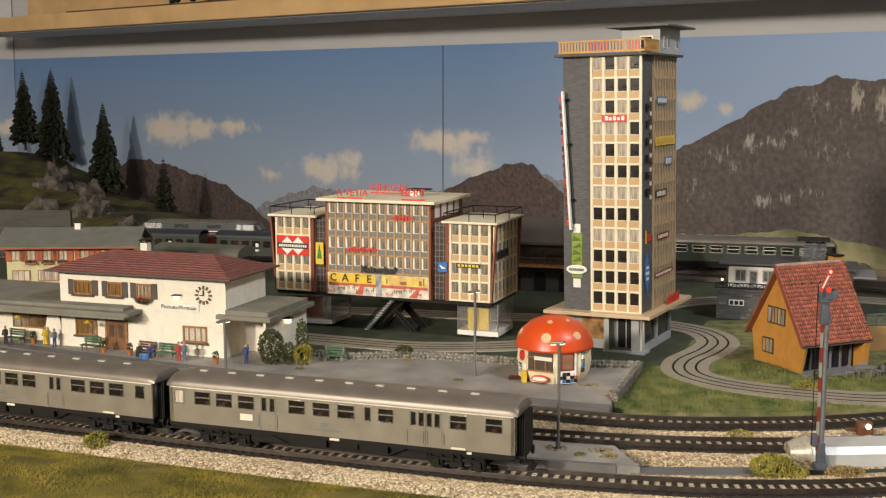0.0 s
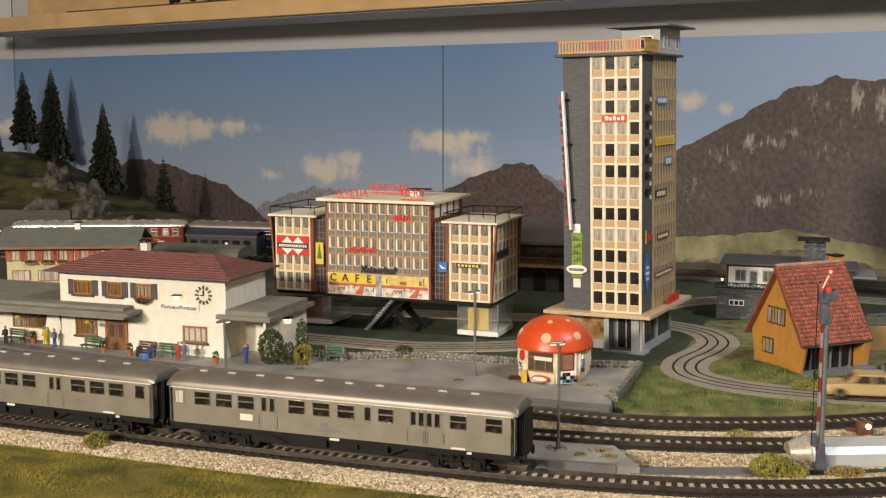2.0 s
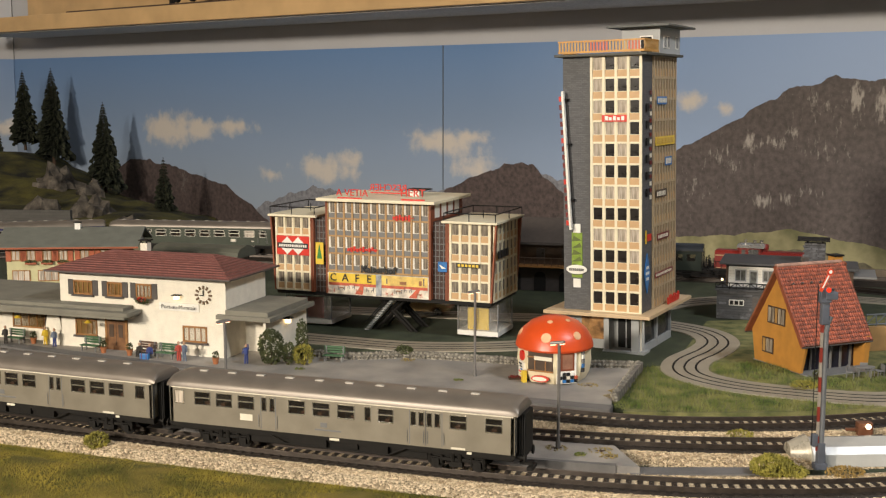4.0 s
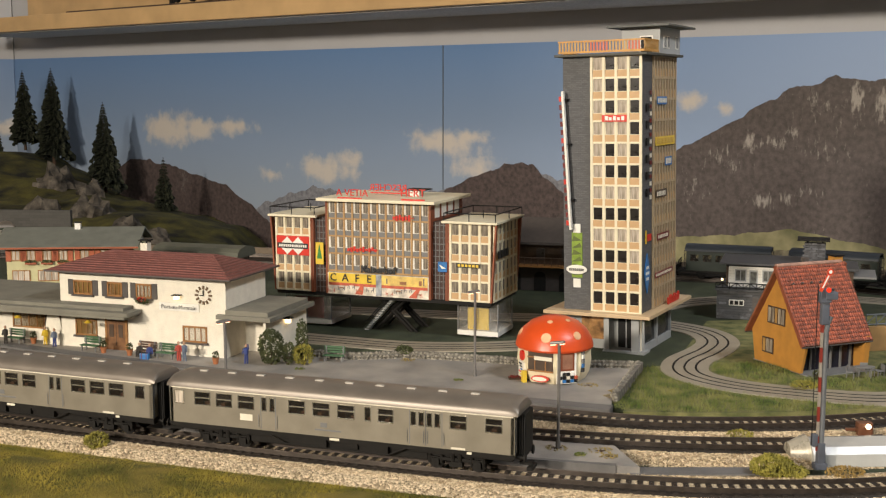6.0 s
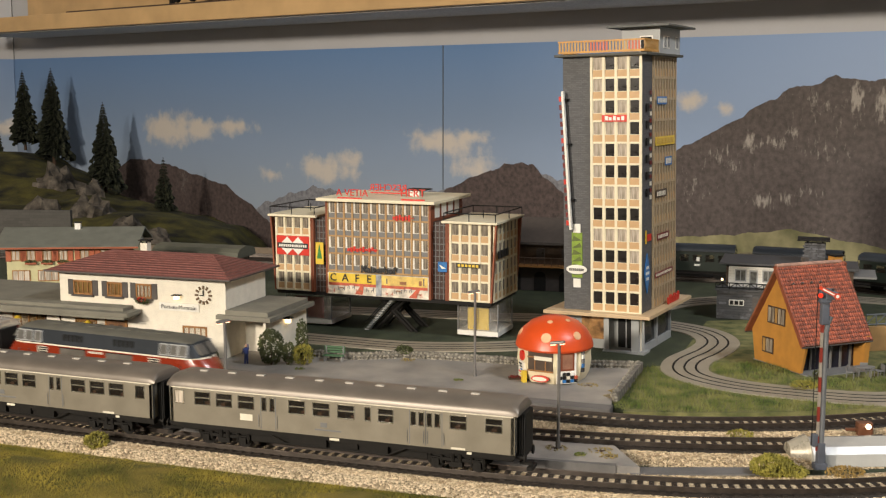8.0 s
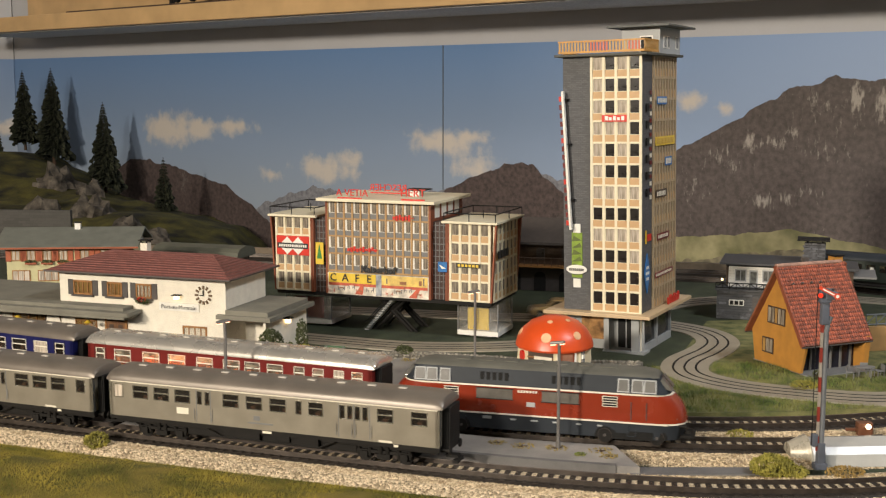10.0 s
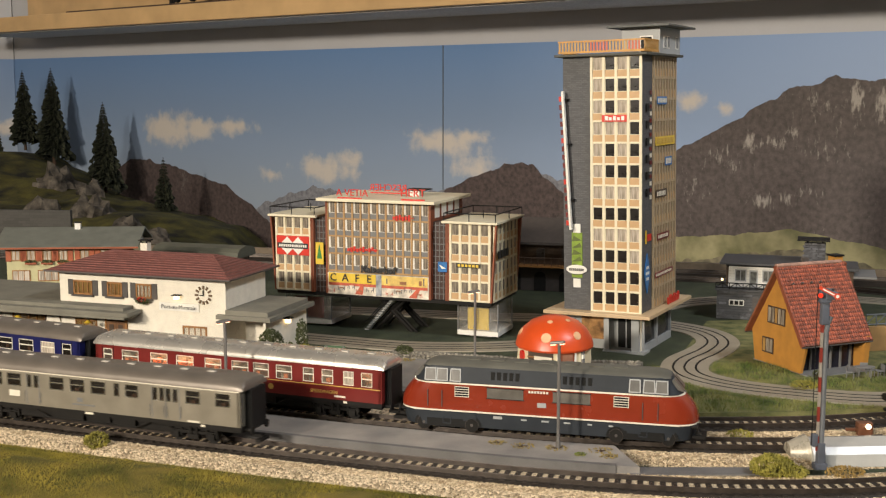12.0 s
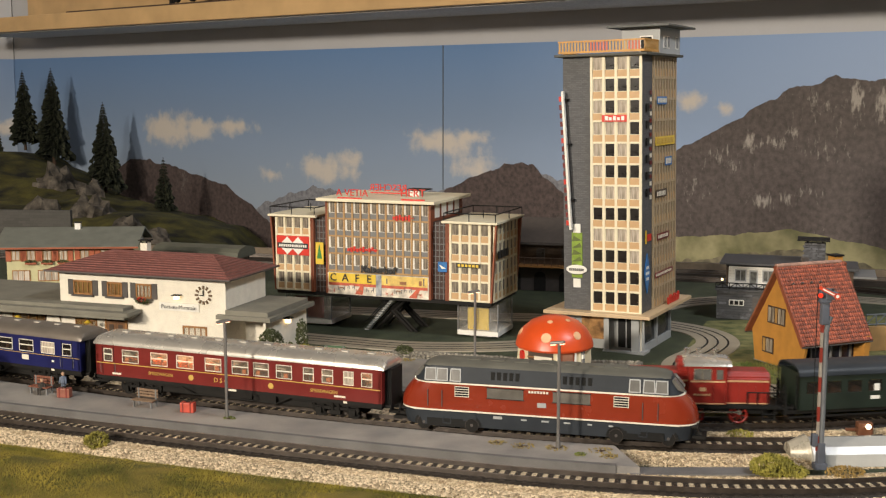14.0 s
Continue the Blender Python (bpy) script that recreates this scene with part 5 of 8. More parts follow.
def facade(parent, m, w, z0, z1, cols, rows, frame_mat, panel_mat, bar=0.2, sill=0.35, dark=0.5, sub=False, name="facade_frame", post=None, net=None, blind=0.05, plan=None):
    """A storeyed window front in the local xz plane, facing -y, from x = 0 to w: a frame grid with a recessed pane and a panel in each cell."""
    cw, rh = w / cols, (z1 - z0) / rows
    bm = bmesh.new()
    for c in range(cols + 1):
        box(bm, c * cw - bar / 2, -0.1, z0, c * cw + bar / 2, 0.06, z1)
    for r in range(rows + 1):
        box(bm, -bar / 2, -0.07, z0 + r * rh - bar * 0.4, w + bar / 2, 0.06, z0 + r * rh + bar * 0.4)
    fr = part(name, bm, frame_mat, parent, m=m)
    a, b = bar / 2, cw - bar / 2
    zs, zt = bar * 0.4, rh - bar * 0.4
    zm = zs + (zt - zs) * sill
    panel = finish(boxes((a, -0.015, zs, b, 0.06, zm)))
    pane = finish(boxes((a + 0.05, 0.03, zm + 0.03, b - 0.05, 0.05, zt - 0.02)))
    rim = finish(boxes((a, -0.01, zm, a + blind, 0.05, zt), (b - 0.05, -0.01, zm, b, 0.05, zt), (a, -0.01, zm, b, 0.05, zm + 0.04)))
    for mesh_, mm in ((panel, panel_mat), (rim, post or frame_mat)):
        mesh_.materials.append(mm)
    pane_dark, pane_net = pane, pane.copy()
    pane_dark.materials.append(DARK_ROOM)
    pane_net.materials.append(net or CURTAIN)
    for r in range(rows):
        for c in range(cols):
            mm = Matrix.Translation((c * cw * CM, 0, (z0 + r * rh) * CM))
            part("spandrel", panel, panel_mat, fr, m=mm)
            wi = part("window_frame", rim, frame_mat, fr, m=mm)
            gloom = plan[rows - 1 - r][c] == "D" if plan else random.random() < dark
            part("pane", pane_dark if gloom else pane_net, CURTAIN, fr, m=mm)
    return fr


def plate(name, x0, z0, x1, z1, material, parent, m=None, y=-0.16, t=0.06, label=""):
    return part(name, boxes((x0, y, z0, x1, y + t, z1)), material, parent, label, m=m)


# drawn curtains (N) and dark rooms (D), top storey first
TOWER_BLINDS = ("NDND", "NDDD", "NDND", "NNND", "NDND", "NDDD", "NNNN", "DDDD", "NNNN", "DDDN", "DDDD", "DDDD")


def tower():
    base = thing("tower_block", P(17.71, 102.45, 0, -28) @ pose(0, 0, 0, 0, -1.2, 0), "tall model office tower with cream window grid, grey brick and adverts", "tower")
    W, D, B, T = 7.4, 9.6, 3.55, 26.3
    bm = bmesh.new()
    prism(bm, [(-W, 0.07), (-4.72, 0.07), (-4.72, 0.11), (-0.02, 0.11), (-0.02, 2.85), (0.0, 2.85), (0.0, D), (-W, D)], "z", B, T)
    part("wall", bm, TOWER_BRICK, base, "grey brick wall")
    facade(base, P(-4.65, 0, 0), 4.55, B, T, 4, 12, CREAM_FRAME, PEACH, 0.22, 0.34, 0.45, plan=TOWER_BLINDS)
    # Side grid darker than the front: its shade is put into the colours.
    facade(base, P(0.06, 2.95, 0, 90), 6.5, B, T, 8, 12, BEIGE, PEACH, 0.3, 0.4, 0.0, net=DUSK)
    part("slab", boxes((-9.0, -1.1, 3.2, 1.1, D + 2.2, 3.52), bevel=0.04), TAN_SLAB, base, "tan overhanging canopy slab")
    part("roof_slab", boxes((-W - 0.6, -0.55, T, 0.6, D + 0.7, T + 0.22), bevel=0.04), mat("dark_roof_edge", (0.06, 0.06, 0.05), 0.6), base)
    # ground floor
    gf = part("ground_floor", boxes((-W, 0.9, -0.2, -3.7, D - 0.5, 3.2), (-3.7, 1.5, -0.2, -0.3, D - 0.5, 3.2), (-1.0, 0.1, -0.2, -0.3, 0.5, 3.2), (-3.6, 0.1, -0.2, -3.1, 1.5, 3.2), (-3.6, -0.2, -0.2, 0.3, 1.5, 0.05)), PALE_GREY, base)
    part("door", boxes((-2.7, 1.44, 0.05, -1.15, 1.5, 2.7)), BLACK, gf, "dark glass double door")
    part("door_frame", boxes((-1.98, 1.4, 0.05, -1.88, 1.46, 2.7), (-2.85, 1.4, 0.05, -2.7, 1.46, 2.85), (-1.15, 1.4, 0.05, -1.0, 1.46, 2.85)), PALE_GREY, gf)
    part("shop_window", boxes((-6.0, 0.84, 0.8, -3.8, 0.9, 3.0)), mat("shop_poster", (0.08, 0.04, 0.02), 0.3, 0, 0.5, 90, 0, second=(0.36, 0.19, 0.07)), gf)
    for k, (a, b) in enumerate(((0.9, 4.3), (4.7, 8.6))):
        wi = part("shop_window", boxes((-0.3, a, 0.5, -0.26, b, 3.0)), GLASS_DARK, gf)
        part("window_frame", boxes((-0.28, a - 0.15, -0.2, 0.0, a, 3.2), (-0.28, b, -0.2, 0.0, b + 0.15, 3.2), (-0.28, a, -0.2, 0.0, b, 0.5)), PALE_GREY, wi)
    part("corner_glow", boxes((-0.3, 0.5, -0.2, -0.2, 0.9, 3.2)), CREAM, gf)
    # roof terrace: fence of slats and a lift hut
    fence = part("terrace_rail", boxes((-W - 0.3, -0.35, T + 0.3, 0.35, -0.27, T + 0.5), (-W - 0.3, -0.35, T + 1.25, 0.35, -0.27, T + 1.4), (0.27, -0.35, T + 0.3, 0.35, 4.5, T + 0.5), (0.27, -0.35, T + 1.25, 0.35, 4.5, T + 1.4), (-W - 0.3, -0.35, T + 0.3, -W - 0.22, 4.5, T + 0.45)), mat("amber_rail", (0.5, 0.24, 0.04), 0.45), base)
    slat = finish(boxes((-0.09, 0, 0, 0.09, 0.05, 0.8)))
    s_red = slat.copy()
    slat.materials.append(mat("amber_slat", (0.45, 0.24, 0.05), 0.4))
    s_red.materials.append(mat("orange_red_slat", (0.5, 0.09, 0.02), 0.4))
    for k in range(26):
        x = -W - 0.15 + k * 0.295
        part("slat", s_red if 9 < k < 16 or k > 21 else slat, SIGN_RED, fence, m=P(x, -0.31, T + 0.45))
    for k in range(15):
        part("slat", slat, SIGN_YELLOW, fence, m=P(0.31, -0.2 + k * 0.31, T + 0.45, 90))
    hut = part("roof_hut", boxes((-3.1, 3.6, T + 0.22, 0.45, 9.6, T + 2.55)), PALE_GREY, base)
    part("hut_roof", boxes((-4.2, 2.6, T + 2.55, 1.6, 10.8, T + 2.75), bevel=0.04), mat("dark_hut_roof", (0.07, 0.075, 0.07), 0.5), hut)
    part("hut_door", boxes((-1.3, 3.55, T + 0.22, -0.3, 3.6, T + 1.7)), BLACK, hut)
    part("door_frame", boxes((-1.42, 3.53, T + 0.22, -1.3, 3.6, T + 1.8), (-0.3, 3.53, T + 0.22, -0.18, 3.6, T + 1.8), (-1.42, 3.53, T + 1.7, -0.18, 3.6, T + 1.8)), WHITE, hut)
    for y in (4.6, 5.6, 8.2):
        wi = part("hut_window", boxes((0.44, y, T + 0.7, 0.5, y + 0.75, T + 1.8)), WHITE, hut)
        part("pane", boxes((0.49, y + 0.08, T + 0.78, 0.515, y + 0.34, T + 1.72), (0.49, y + 0.42, T + 0.78, 0.515, y + 0.67, T + 1.72)), MID_GREY, wi)
    # adverts
    ad = part("advert_blade", boxes((-W - 0.35, -0.75, 11.4, -W - 0.15, -0.4, 23.8)), WHITE, base, "white vertical advert blade with red lettering", m=P(1.87, 0, 0) @ pose(0, 0, 0, 0, -3.4, 0))
    for k in range(16):
        plate("letter_bar", -W - 0.62, 11.8 + k * 0.74, -W - 0.36, 12.25 + k * 0.74, WINE if k % 5 else SIGN_RED, ad, y=-0.7, t=0.25)
    for k, (z, dx) in enumerate(((14, 0.4), (19, 0.35), (23, 0.3))):
        part("bracket", boxes((-W - 0.3, -0.55, z, -W + 0.1, 0.2, z + 0.12)), SOOT, ad)
    plate("red_advert", -3.65, 20.55, -1.35, 21.15, SIGN_RED, base, label="red advert panel with plain white bars")
    for k, w in enumerate((0.3, 0.24, 0.26, 0.24, 0.26)):
        plate("letter_bar", -3.35 + k * 0.38, 20.68, -3.35 + k * 0.38 + w, 20.95 + (0.1 if k in (0, 2, 4) else 0), WHITE, base, y=-0.19, t=0.05)
    # spool advert: stacked green thread, white oval
    sp = part("spool_advert", boxes((-6.6, -0.02, 6.5, -5.6, 0.09, 10.6)), SIGN_GREEN, base, "green thread-spool advert with white oval")
    for z in (5.6, 10.6):
        plate("spool_end", -6.45, z, -5.75, z + 0.8, WHITE, sp, y=-0.05)
    for k in range(6):
        bm = bmesh.new()
        z = 6.7 + k * 0.62
        prism(bm, [(-6.6, z), (-5.6, z + 0.1), (-6.1 + 0.3 * (-1) ** k, z + 0.5)], "y", -0.06, -0.02)
        part("thread", bm, mat("olive_thread", (0.09, 0.12, 0.02), 0.5), sp)
    bm = bmesh.new()
    prism(bm, [(-6.1 + 1.0 * math.cos(a * 0.2618), 7.25 + 0.42 * math.sin(a * 0.2618)) for a in range(24)], "y", -0.14, -0.04)
    ov = part("oval", bm, WHITE, sp)
    for k in range(8):
        plate("letter_bar", -6.8 + k * 0.18, 7.12, -6.68 + k * 0.18, 7.36, INK, ov, y=-0.16, t=0.04)
    # side adverts
    SM = P(0, 0, 0, 90)
    for k in range(6):
        plate("side_letter", 0.9, 13.9 + k * 1.5, 1.5, 14.6 + k * 1.5, BLACK, base, SM, -0.12)
    for k in range(16):
        plate("side_letter_strip", 2.0, 13.6 + k * 0.62, 2.4, 13.95 + k * 0.62, WINE if k % 2 else CREAM, base, SM, -0.1)
    for z, h, a, b, mm in ((22.0, 0.7, 3.6, 6.4, SIGN_BLUE), (18.3, 0.8, 3.2, 8.8, SIGN_YELLOW), (16.4, 0.8, 6.0, 8.0, SIGN_BLUE), (9.7, 0.6, 3.8, 7.2, WINE), (6.3, 0.5, 3.2, 8.4, WINE), (13.6, 0.7, 3.4, 6.5, RUST)):
        sg = plate("side_advert", a, z, b, z + h, mm, base, SM, -0.24)
        n = int((b - a) / 0.45)
        for k in range(n):
            plate("letter_bar", a + 0.15 + k * 0.43, z + 0.15, a + 0.42 + k * 0.43, z + h - 0.15, CREAM if mm is not SIGN_YELLOW else GOLD, sg, None, -0.27, 0.04)
    bm = bmesh.new()
    prism(bm, [(1.3, 8.8), (0.5, 7.0), (1.3, 5.2), (2.1, 7.0)], "y", -0.1, -0.02)
    dm = part("diamond_advert", bm, SIGN_BLUE, base, "blue diamond advert with white bars", m=SM)
    for k in range(3):
        plate("letter_bar", 0.95 - 0.1 * (k == 1), 6.4 + k * 0.5, 1.65 + 0.1 * (k == 1), 6.65 + k * 0.5, WHITE, dm, y=-0.13, t=0.04)
    plate("yellow_mark", 0.8, 9.7, 1.1, 10.9, SIGN_YELLOW, base, SM, -0.1)
    plate("red_mark", 1.2, 9.9, 2.4, 10.5, SIGN_RED, base, SM, -0.1)
    rd = part("slab_lettering", boxes(*[(0.6, 5.6 + k * 0.6, 3.55, 0.72, 6.05 + k * 0.6, 4.2 + 0.15 * (k % 2)) for k in range(6)]), SIGN_RED, base, "red letters standing on the slab")


def wing(parent, x0, x1, side):
    """A side wing on stilts: cream window grid, rust-red flaring end walls, flat roof with railing."""
    B, T, D = 3.5, 10.9, 7.6
    w = x1 - x0
    wg = part("wing_core", boxes((x0 + 0.1, 0.08, B, x1 - 0.1, D, T)), BEIGE, parent)
    facade(parent, P(x0 + 0.25, 0, 0), w - 0.5, B + 0.1, T, 4, 4, CREAM_FRAME, PEACH, 0.22, 0.36, 0.0, net=DUSK)
    for s, x in ((-1, x0), (1, x1)):
        bm = bmesh.new()
        f = 0.0 if s != side else 0.45
        prism(bm, [(x - 0.16 * (s > 0), B), (x + 0.16 * (s < 0), B), (x + 0.16 * (s < 0) + s * f, T), (x - 0.16 * (s > 0) + s * f, T)], "y", -0.12, D if s < 0 or side < 0 else 0.3)
        part("end_wall", bm, RED_BOARD, wg, "rust-red clad end wall")
    if side > 0:
        facade(parent, P(x1 + 0.04, 0.4, 0, 90) @ pose(0, 0, 0, 0, 0, 0), D - 0.6, B + 0.1, T, 6, 4, CREAM_FRAME, PEACH, 0.26, 0.36, 0.0, net=DUSK)
        bm = bmesh.new()
        prism(bm, [(x1 - 0.2, B), (x1 + 0.05, B), (x1 + 0.5, T), (x1 - 0.2, T)], "y", D - 0.2, D + 0.1)
        part("end_wall", bm, RED_BOARD, wg, "rust-red clad end wall")
    rs = part("roof_slab", boxes((x0 - 0.5, -0.5, T, x1 + 0.6, D + 0.5, T + 0.22), bevel=0.03), CREAM_FRAME, parent)
    for z in (T + 0.95,):
        part("railing", rods(((x0 - 0.3, -0.3, z), (x1 + 0.4, -0.3, z), 0.06), ((x1 + 0.4, -0.3, z), (x1 + 0.4, D + 0.3, z), 0.06), ((x0 - 0.3, D + 0.3, z), (x1 + 0.4, D + 0.3, z), 0.06), ((x0 - 0.3, -0.3, z), (x0 - 0.3, D + 0.3, z), 0.06), n=6), BLACK, rs)
    for x in (x0 - 0.3, (x0 + x1) / 2, x1 + 0.4):
        for y in (-0.3, D / 2, D + 0.3):
            part("railing_post", rods(((x, y, T + 0.2), (x, y, T + 0.95), 0.05), n=6), BLACK, rs)


def office():
    base = thing("office_block", P(-1.12, 110.2, 0, -21), "model office block on scissor stilts with cafe frieze and rooftop adverts", "office building")
    W, D, B, T = 11.07, 8.6, 3.45, 12.6
    part("core", boxes((-W + 0.1, 0.08, B, -0.1, D, T)), BEIGE, base)
    facade(base, P(-W + 0.2, 0, 0), W - 0.4, 5.75, T, 12, 4, TAN, MID_GREY, 0.2, 0.3, 0.0, post=WHITE, net=DUSK, blind=0.17)
    for x in (-W, -0.2):
        part("end_wall", boxes((x, -0.15, B, x + 0.2, D, T)), RED_BOARD, base, "rust-red clad end wall")
    for a, b in ((0.0, 1.7), (-12.7, -W)):
        st = part("stairwell", boxes((a, 0.5, B, b, D - 1, 10.9)), mat("dark_stairwell", (0.05, 0.025, 0.02), 0.4), base)
        part("stair_grille", boxes(*[(a + 0.25 + k * 0.4, 0.42, B, a + 0.31 + k * 0.4, 0.5, 10.9) for k in range(4)], *[(a, 0.44, B + 0.5 + k * 0.6, b, 0.5, B + 0.56 + k * 0.6) for k in range(12)]), MID_GREY, st)
        part("side_pier", boxes((b - 0.25 if a >= 0 else a, -0.05, B, b if a >= 0 else a + 0.25, 0.55, 10.9)), RED_BOARD, st)
    part("roof_slab", boxes((-W - 0.7, -0.8, T, 0.6, D + 0.9, T + 0.3), bevel=0.04), CREAM_FRAME, base)
    pent = part("penthouse", boxes((-4.0, 4.2, T + 0.3, -2.9, 5.4, T + 0.8)), WHITE, base)
    part("penthouse_roof", boxes((-4.3, 3.9, T + 0.9, -2.2, 5.9, T + 1.0)), BLACK, pent)
    part("post", boxes((-3.2, 4.9, T + 0.75, -2.95, 5.2, T + 0.92)), BLACK, pent)
    for k in range(4):
        part("end_window", boxes((0.0, 0.9 + k * 1.8, 10.0 + 1.2, 0.05, 2.1 + k * 1.8, 12.5)), WHITE, base)
    # cafe frieze: yellow wall with letters, terrace floor with tables and chairs, a room behind glass
    fz = part("frieze", boxes((-W + 0.2, -0.14, B, -0.2, 0.05, 5.6)), mat("frieze_floor", (0.55, 0.5, 0.42), 0.5, 0, 0.2, 160, 0, second=(0.72, 0.66, 0.56)), base, "painted cafe frieze with tables and chairs")
    plate("frieze_wall", -W + 0.3, 4.6, -5.7, 5.55, SIGN_YELLOW, fz, y=-0.17)
    plate("frieze_wall", -5.1, 4.6, -0.3, 5.55, mat("frieze_ochre", (0.6, 0.4, 0.14), 0.5, 0, 0.25, 90, 0, second=(0.7, 0.5, 0.12)), fz, y=-0.17)
    plate("frieze_pillar", -5.68, 3.5, -5.12, 5.58, mat("frieze_slate", (0.2, 0.21, 0.24), 0.5, 0, 0.3, 120, 0, second=(0.4, 0.42, 0.44)), fz, y=-0.176)
    for a, b in ((-W + 0.3, -5.7), (-5.1, -0.3)):
        plate("frieze_skirting", a, 4.32, b, 4.6, MURAL_RED, fz, y=-0.168)
    for k, c in enumerate("CAFE"):
        lettering("cafe_letter", c, 1.05, INK, fz, P(-10.25 + k * 1.28, -0.2, 5.08), heavy=0.012)
    for x, lean in ((-7.6, 0.3), (-1.9, 0.5)):
        bm = bmesh.new()
        prism(bm, [(x - 0.35, 3.52), (x + 0.45, 3.52), (x + 0.3 + lean, 4.32), (x - 0.1 + lean, 4.32)], "y", -0.166, -0.14)
        part("painted_carpet", bm, MURAL_RED, fz)
    rnd = random.Random(17)
    brown, pale = mat("painted_table_brown", (0.28, 0.12, 0.05), 0.5), mat("painted_cloth", (0.7, 0.62, 0.52), 0.5)
    ink = mat("painted_chair_grey", (0.09, 0.09, 0.1), 0.5)
    for k in range(10):
        x, z = -10.5 + k * 1.03 + rnd.uniform(-0.1, 0.1), 3.62 + 0.22 * (k % 3)
        if abs(x + 5.4) < 0.5:
            continue
        bm = bmesh.new()
        prism(bm, [(x - 0.28, z + 0.24), (x + 0.2, z + 0.2), (x + 0.34, z + 0.3), (x - 0.12, z + 0.34)], "y", -0.186, -0.166)
        part("painted_table", bm, brown if k % 2 else pale, fz)
        for q in (-0.36, 0.34):
            part("painted_chair", boxes((x + q, -0.19, z, x + q + 0.05, -0.166, z + 0.42), (x + q, -0.19, z + 0.16, x + q + 0.2 * (1 if q < 0 else -1) + 0.03, -0.166, z + 0.2), (x + q + 0.18 * (1 if q < 0 else -1), -0.19, z - 0.02, x + q + 0.18 * (1 if q < 0 else -1) + 0.04, -0.166, z + 0.18)), ink if k % 3 else MURAL_RED, fz)
    for x, w, h in ((-4.6, 0.12, 0.5), (-3.2, 0.7, 0.3), (-1.2, 0.3, 0.45), (-0.75, 0.12, 0.7)):
        plate("painted_fitting", x, 4.75, x + w, 4.75 + h, ink if w < 0.2 else brown, fz, y=-0.182)
    # wall adverts
    for nm, x, z, w, h, mm in (("red_script", -8.7, 7.75, 3.2, 0.5, SIGN_RED), ("red_lettering", -3.9, 11.0, 2.2, 0.5, SIGN_RED)):
        for k in range(int(w / 0.32)):
            plate(nm, x + k * 0.32, z - 0.1 * (k % 2) + 0.05 * k * (nm == "red_script") * 0.3, x + 0.22 + k * 0.32, z + h * (0.6 + 0.4 * ((k * 7) % 3) / 2), mm, base, y=-0.2)
        part("script_line", boxes((x, -0.19, z + 0.18, x + w, -0.16, z + 0.26)), mm, base)
    lettering("wall_lettering", "Kaiserhof", 0.95, INK, base, P(-5.4, -0.3, 6.05), 0.03, heavy=0.03)
    for words, x, z, s, flip in (("HERT", -1.7, T + 1.0, 1.05, 1), ("A VETIA", -8.3, T + 0.85, 0.95, 1)):
        lettering("roof_lettering", words, s, SIGN_RED, base, P(x + 0.25 * (x < -5), -0.4 if flip > 0 else 0.6, z) @ Matrix.Diagonal((flip, 1, 1, 1)) if flip > 0 else P(x, 0.6, z, 180), 0.05)
    lettering("roof_lettering", "RESCHER", 1.0, SIGN_RED, base, P(-6.4, 4.5, T + 1.0, 180), 0.05)
    for r in ((-9.6, -0.45, T + 0.3, -7.0, -0.35, T + 0.42), (-8.3, 4.45, T + 0.45, -4.5, 4.55, T + 0.57), (-2.9, -0.45, T + 0.3, -0.5, -0.35, T + 0.45)):
        part("letter_stand", boxes(r), SIGN_RED, base)
    wing(base, 1.7, 6.1, 1)
    wing(base, -16.8, -12.6, -1)
    ad = plate("diamond_advert", -16.5, 8.0, -12.9, 9.9, SIGN_RED, base, label="red advert panel with white triangles and black band")
    ad.matrix_basis = P(0, 0, -0.93)
    plate("black_band", -16.4, 8.65, -13.0, 9.2, INK, ad, y=-0.19)
    for k in range(13):
        plate("letter_bar", -16.2 + k * 0.24, 8.8, -16.04 + k * 0.24, 9.05, WHITE, ad, y=-0.21, t=0.03)
    for k in range(2):
        for up in (1, -1):
            bm = bmesh.new()
            cx, zb = -15.3 + k * 1.2, 9.2 if up > 0 else 8.65
            prism(bm, [(cx - 0.62, zb), (cx + 0.62, zb), (cx, zb + up * 0.62)], "y", -0.2, -0.16)
            part("triangle", bm, WHITE, ad)
    gs = plate("green_advert", -12.0, 6.35, -11.15, 8.5, SIGN_YELLOW, base, y=-0.5, label="yellow advert with green tree shape")
    bm = bmesh.new()
    prism(bm, [(-11.85, 6.9), (-11.3, 6.9), (-11.58, 8.35)], "y", -0.54, -0.5)
    part("tree_shape", bm, mat("advert_green", (0.03, 0.2, 0.04), 0.5), gs)
    bs = plate("blue_advert", 0.8, 6.25, 1.7, 7.2, SIGN_BLUE, base, y=-0.3)
    bm = bmesh.new()
    prism(bm, [(0.9, 6.95), (1.6, 6.6), (1.2, 6.55)], "y", -0.33, -0.3)
    part("bird_shape", bm, WHITE, bs)
    ys = plate("yellow_advert", 2.6, 6.75, 5.0, 7.15, INK, base)
    for k in range(6):
        plate("letter_bar", 2.75 + k * 0.36, 6.83, 3.0 + k * 0.36, 7.07, SIGN_YELLOW, ys, y=-0.19)
    for k in range(4):
        part("side_letter", boxes((6.35, 0.9 + k * 0.75, 7.6, 6.5, 1.5 + k * 0.75, 8.3)), INK, base)
    # scissor stilts and the walkway deck
    part("under_deck", boxes((-16.6, 0.0, B - 0.3, 6.0, 7.8, B)), SOOT, base)
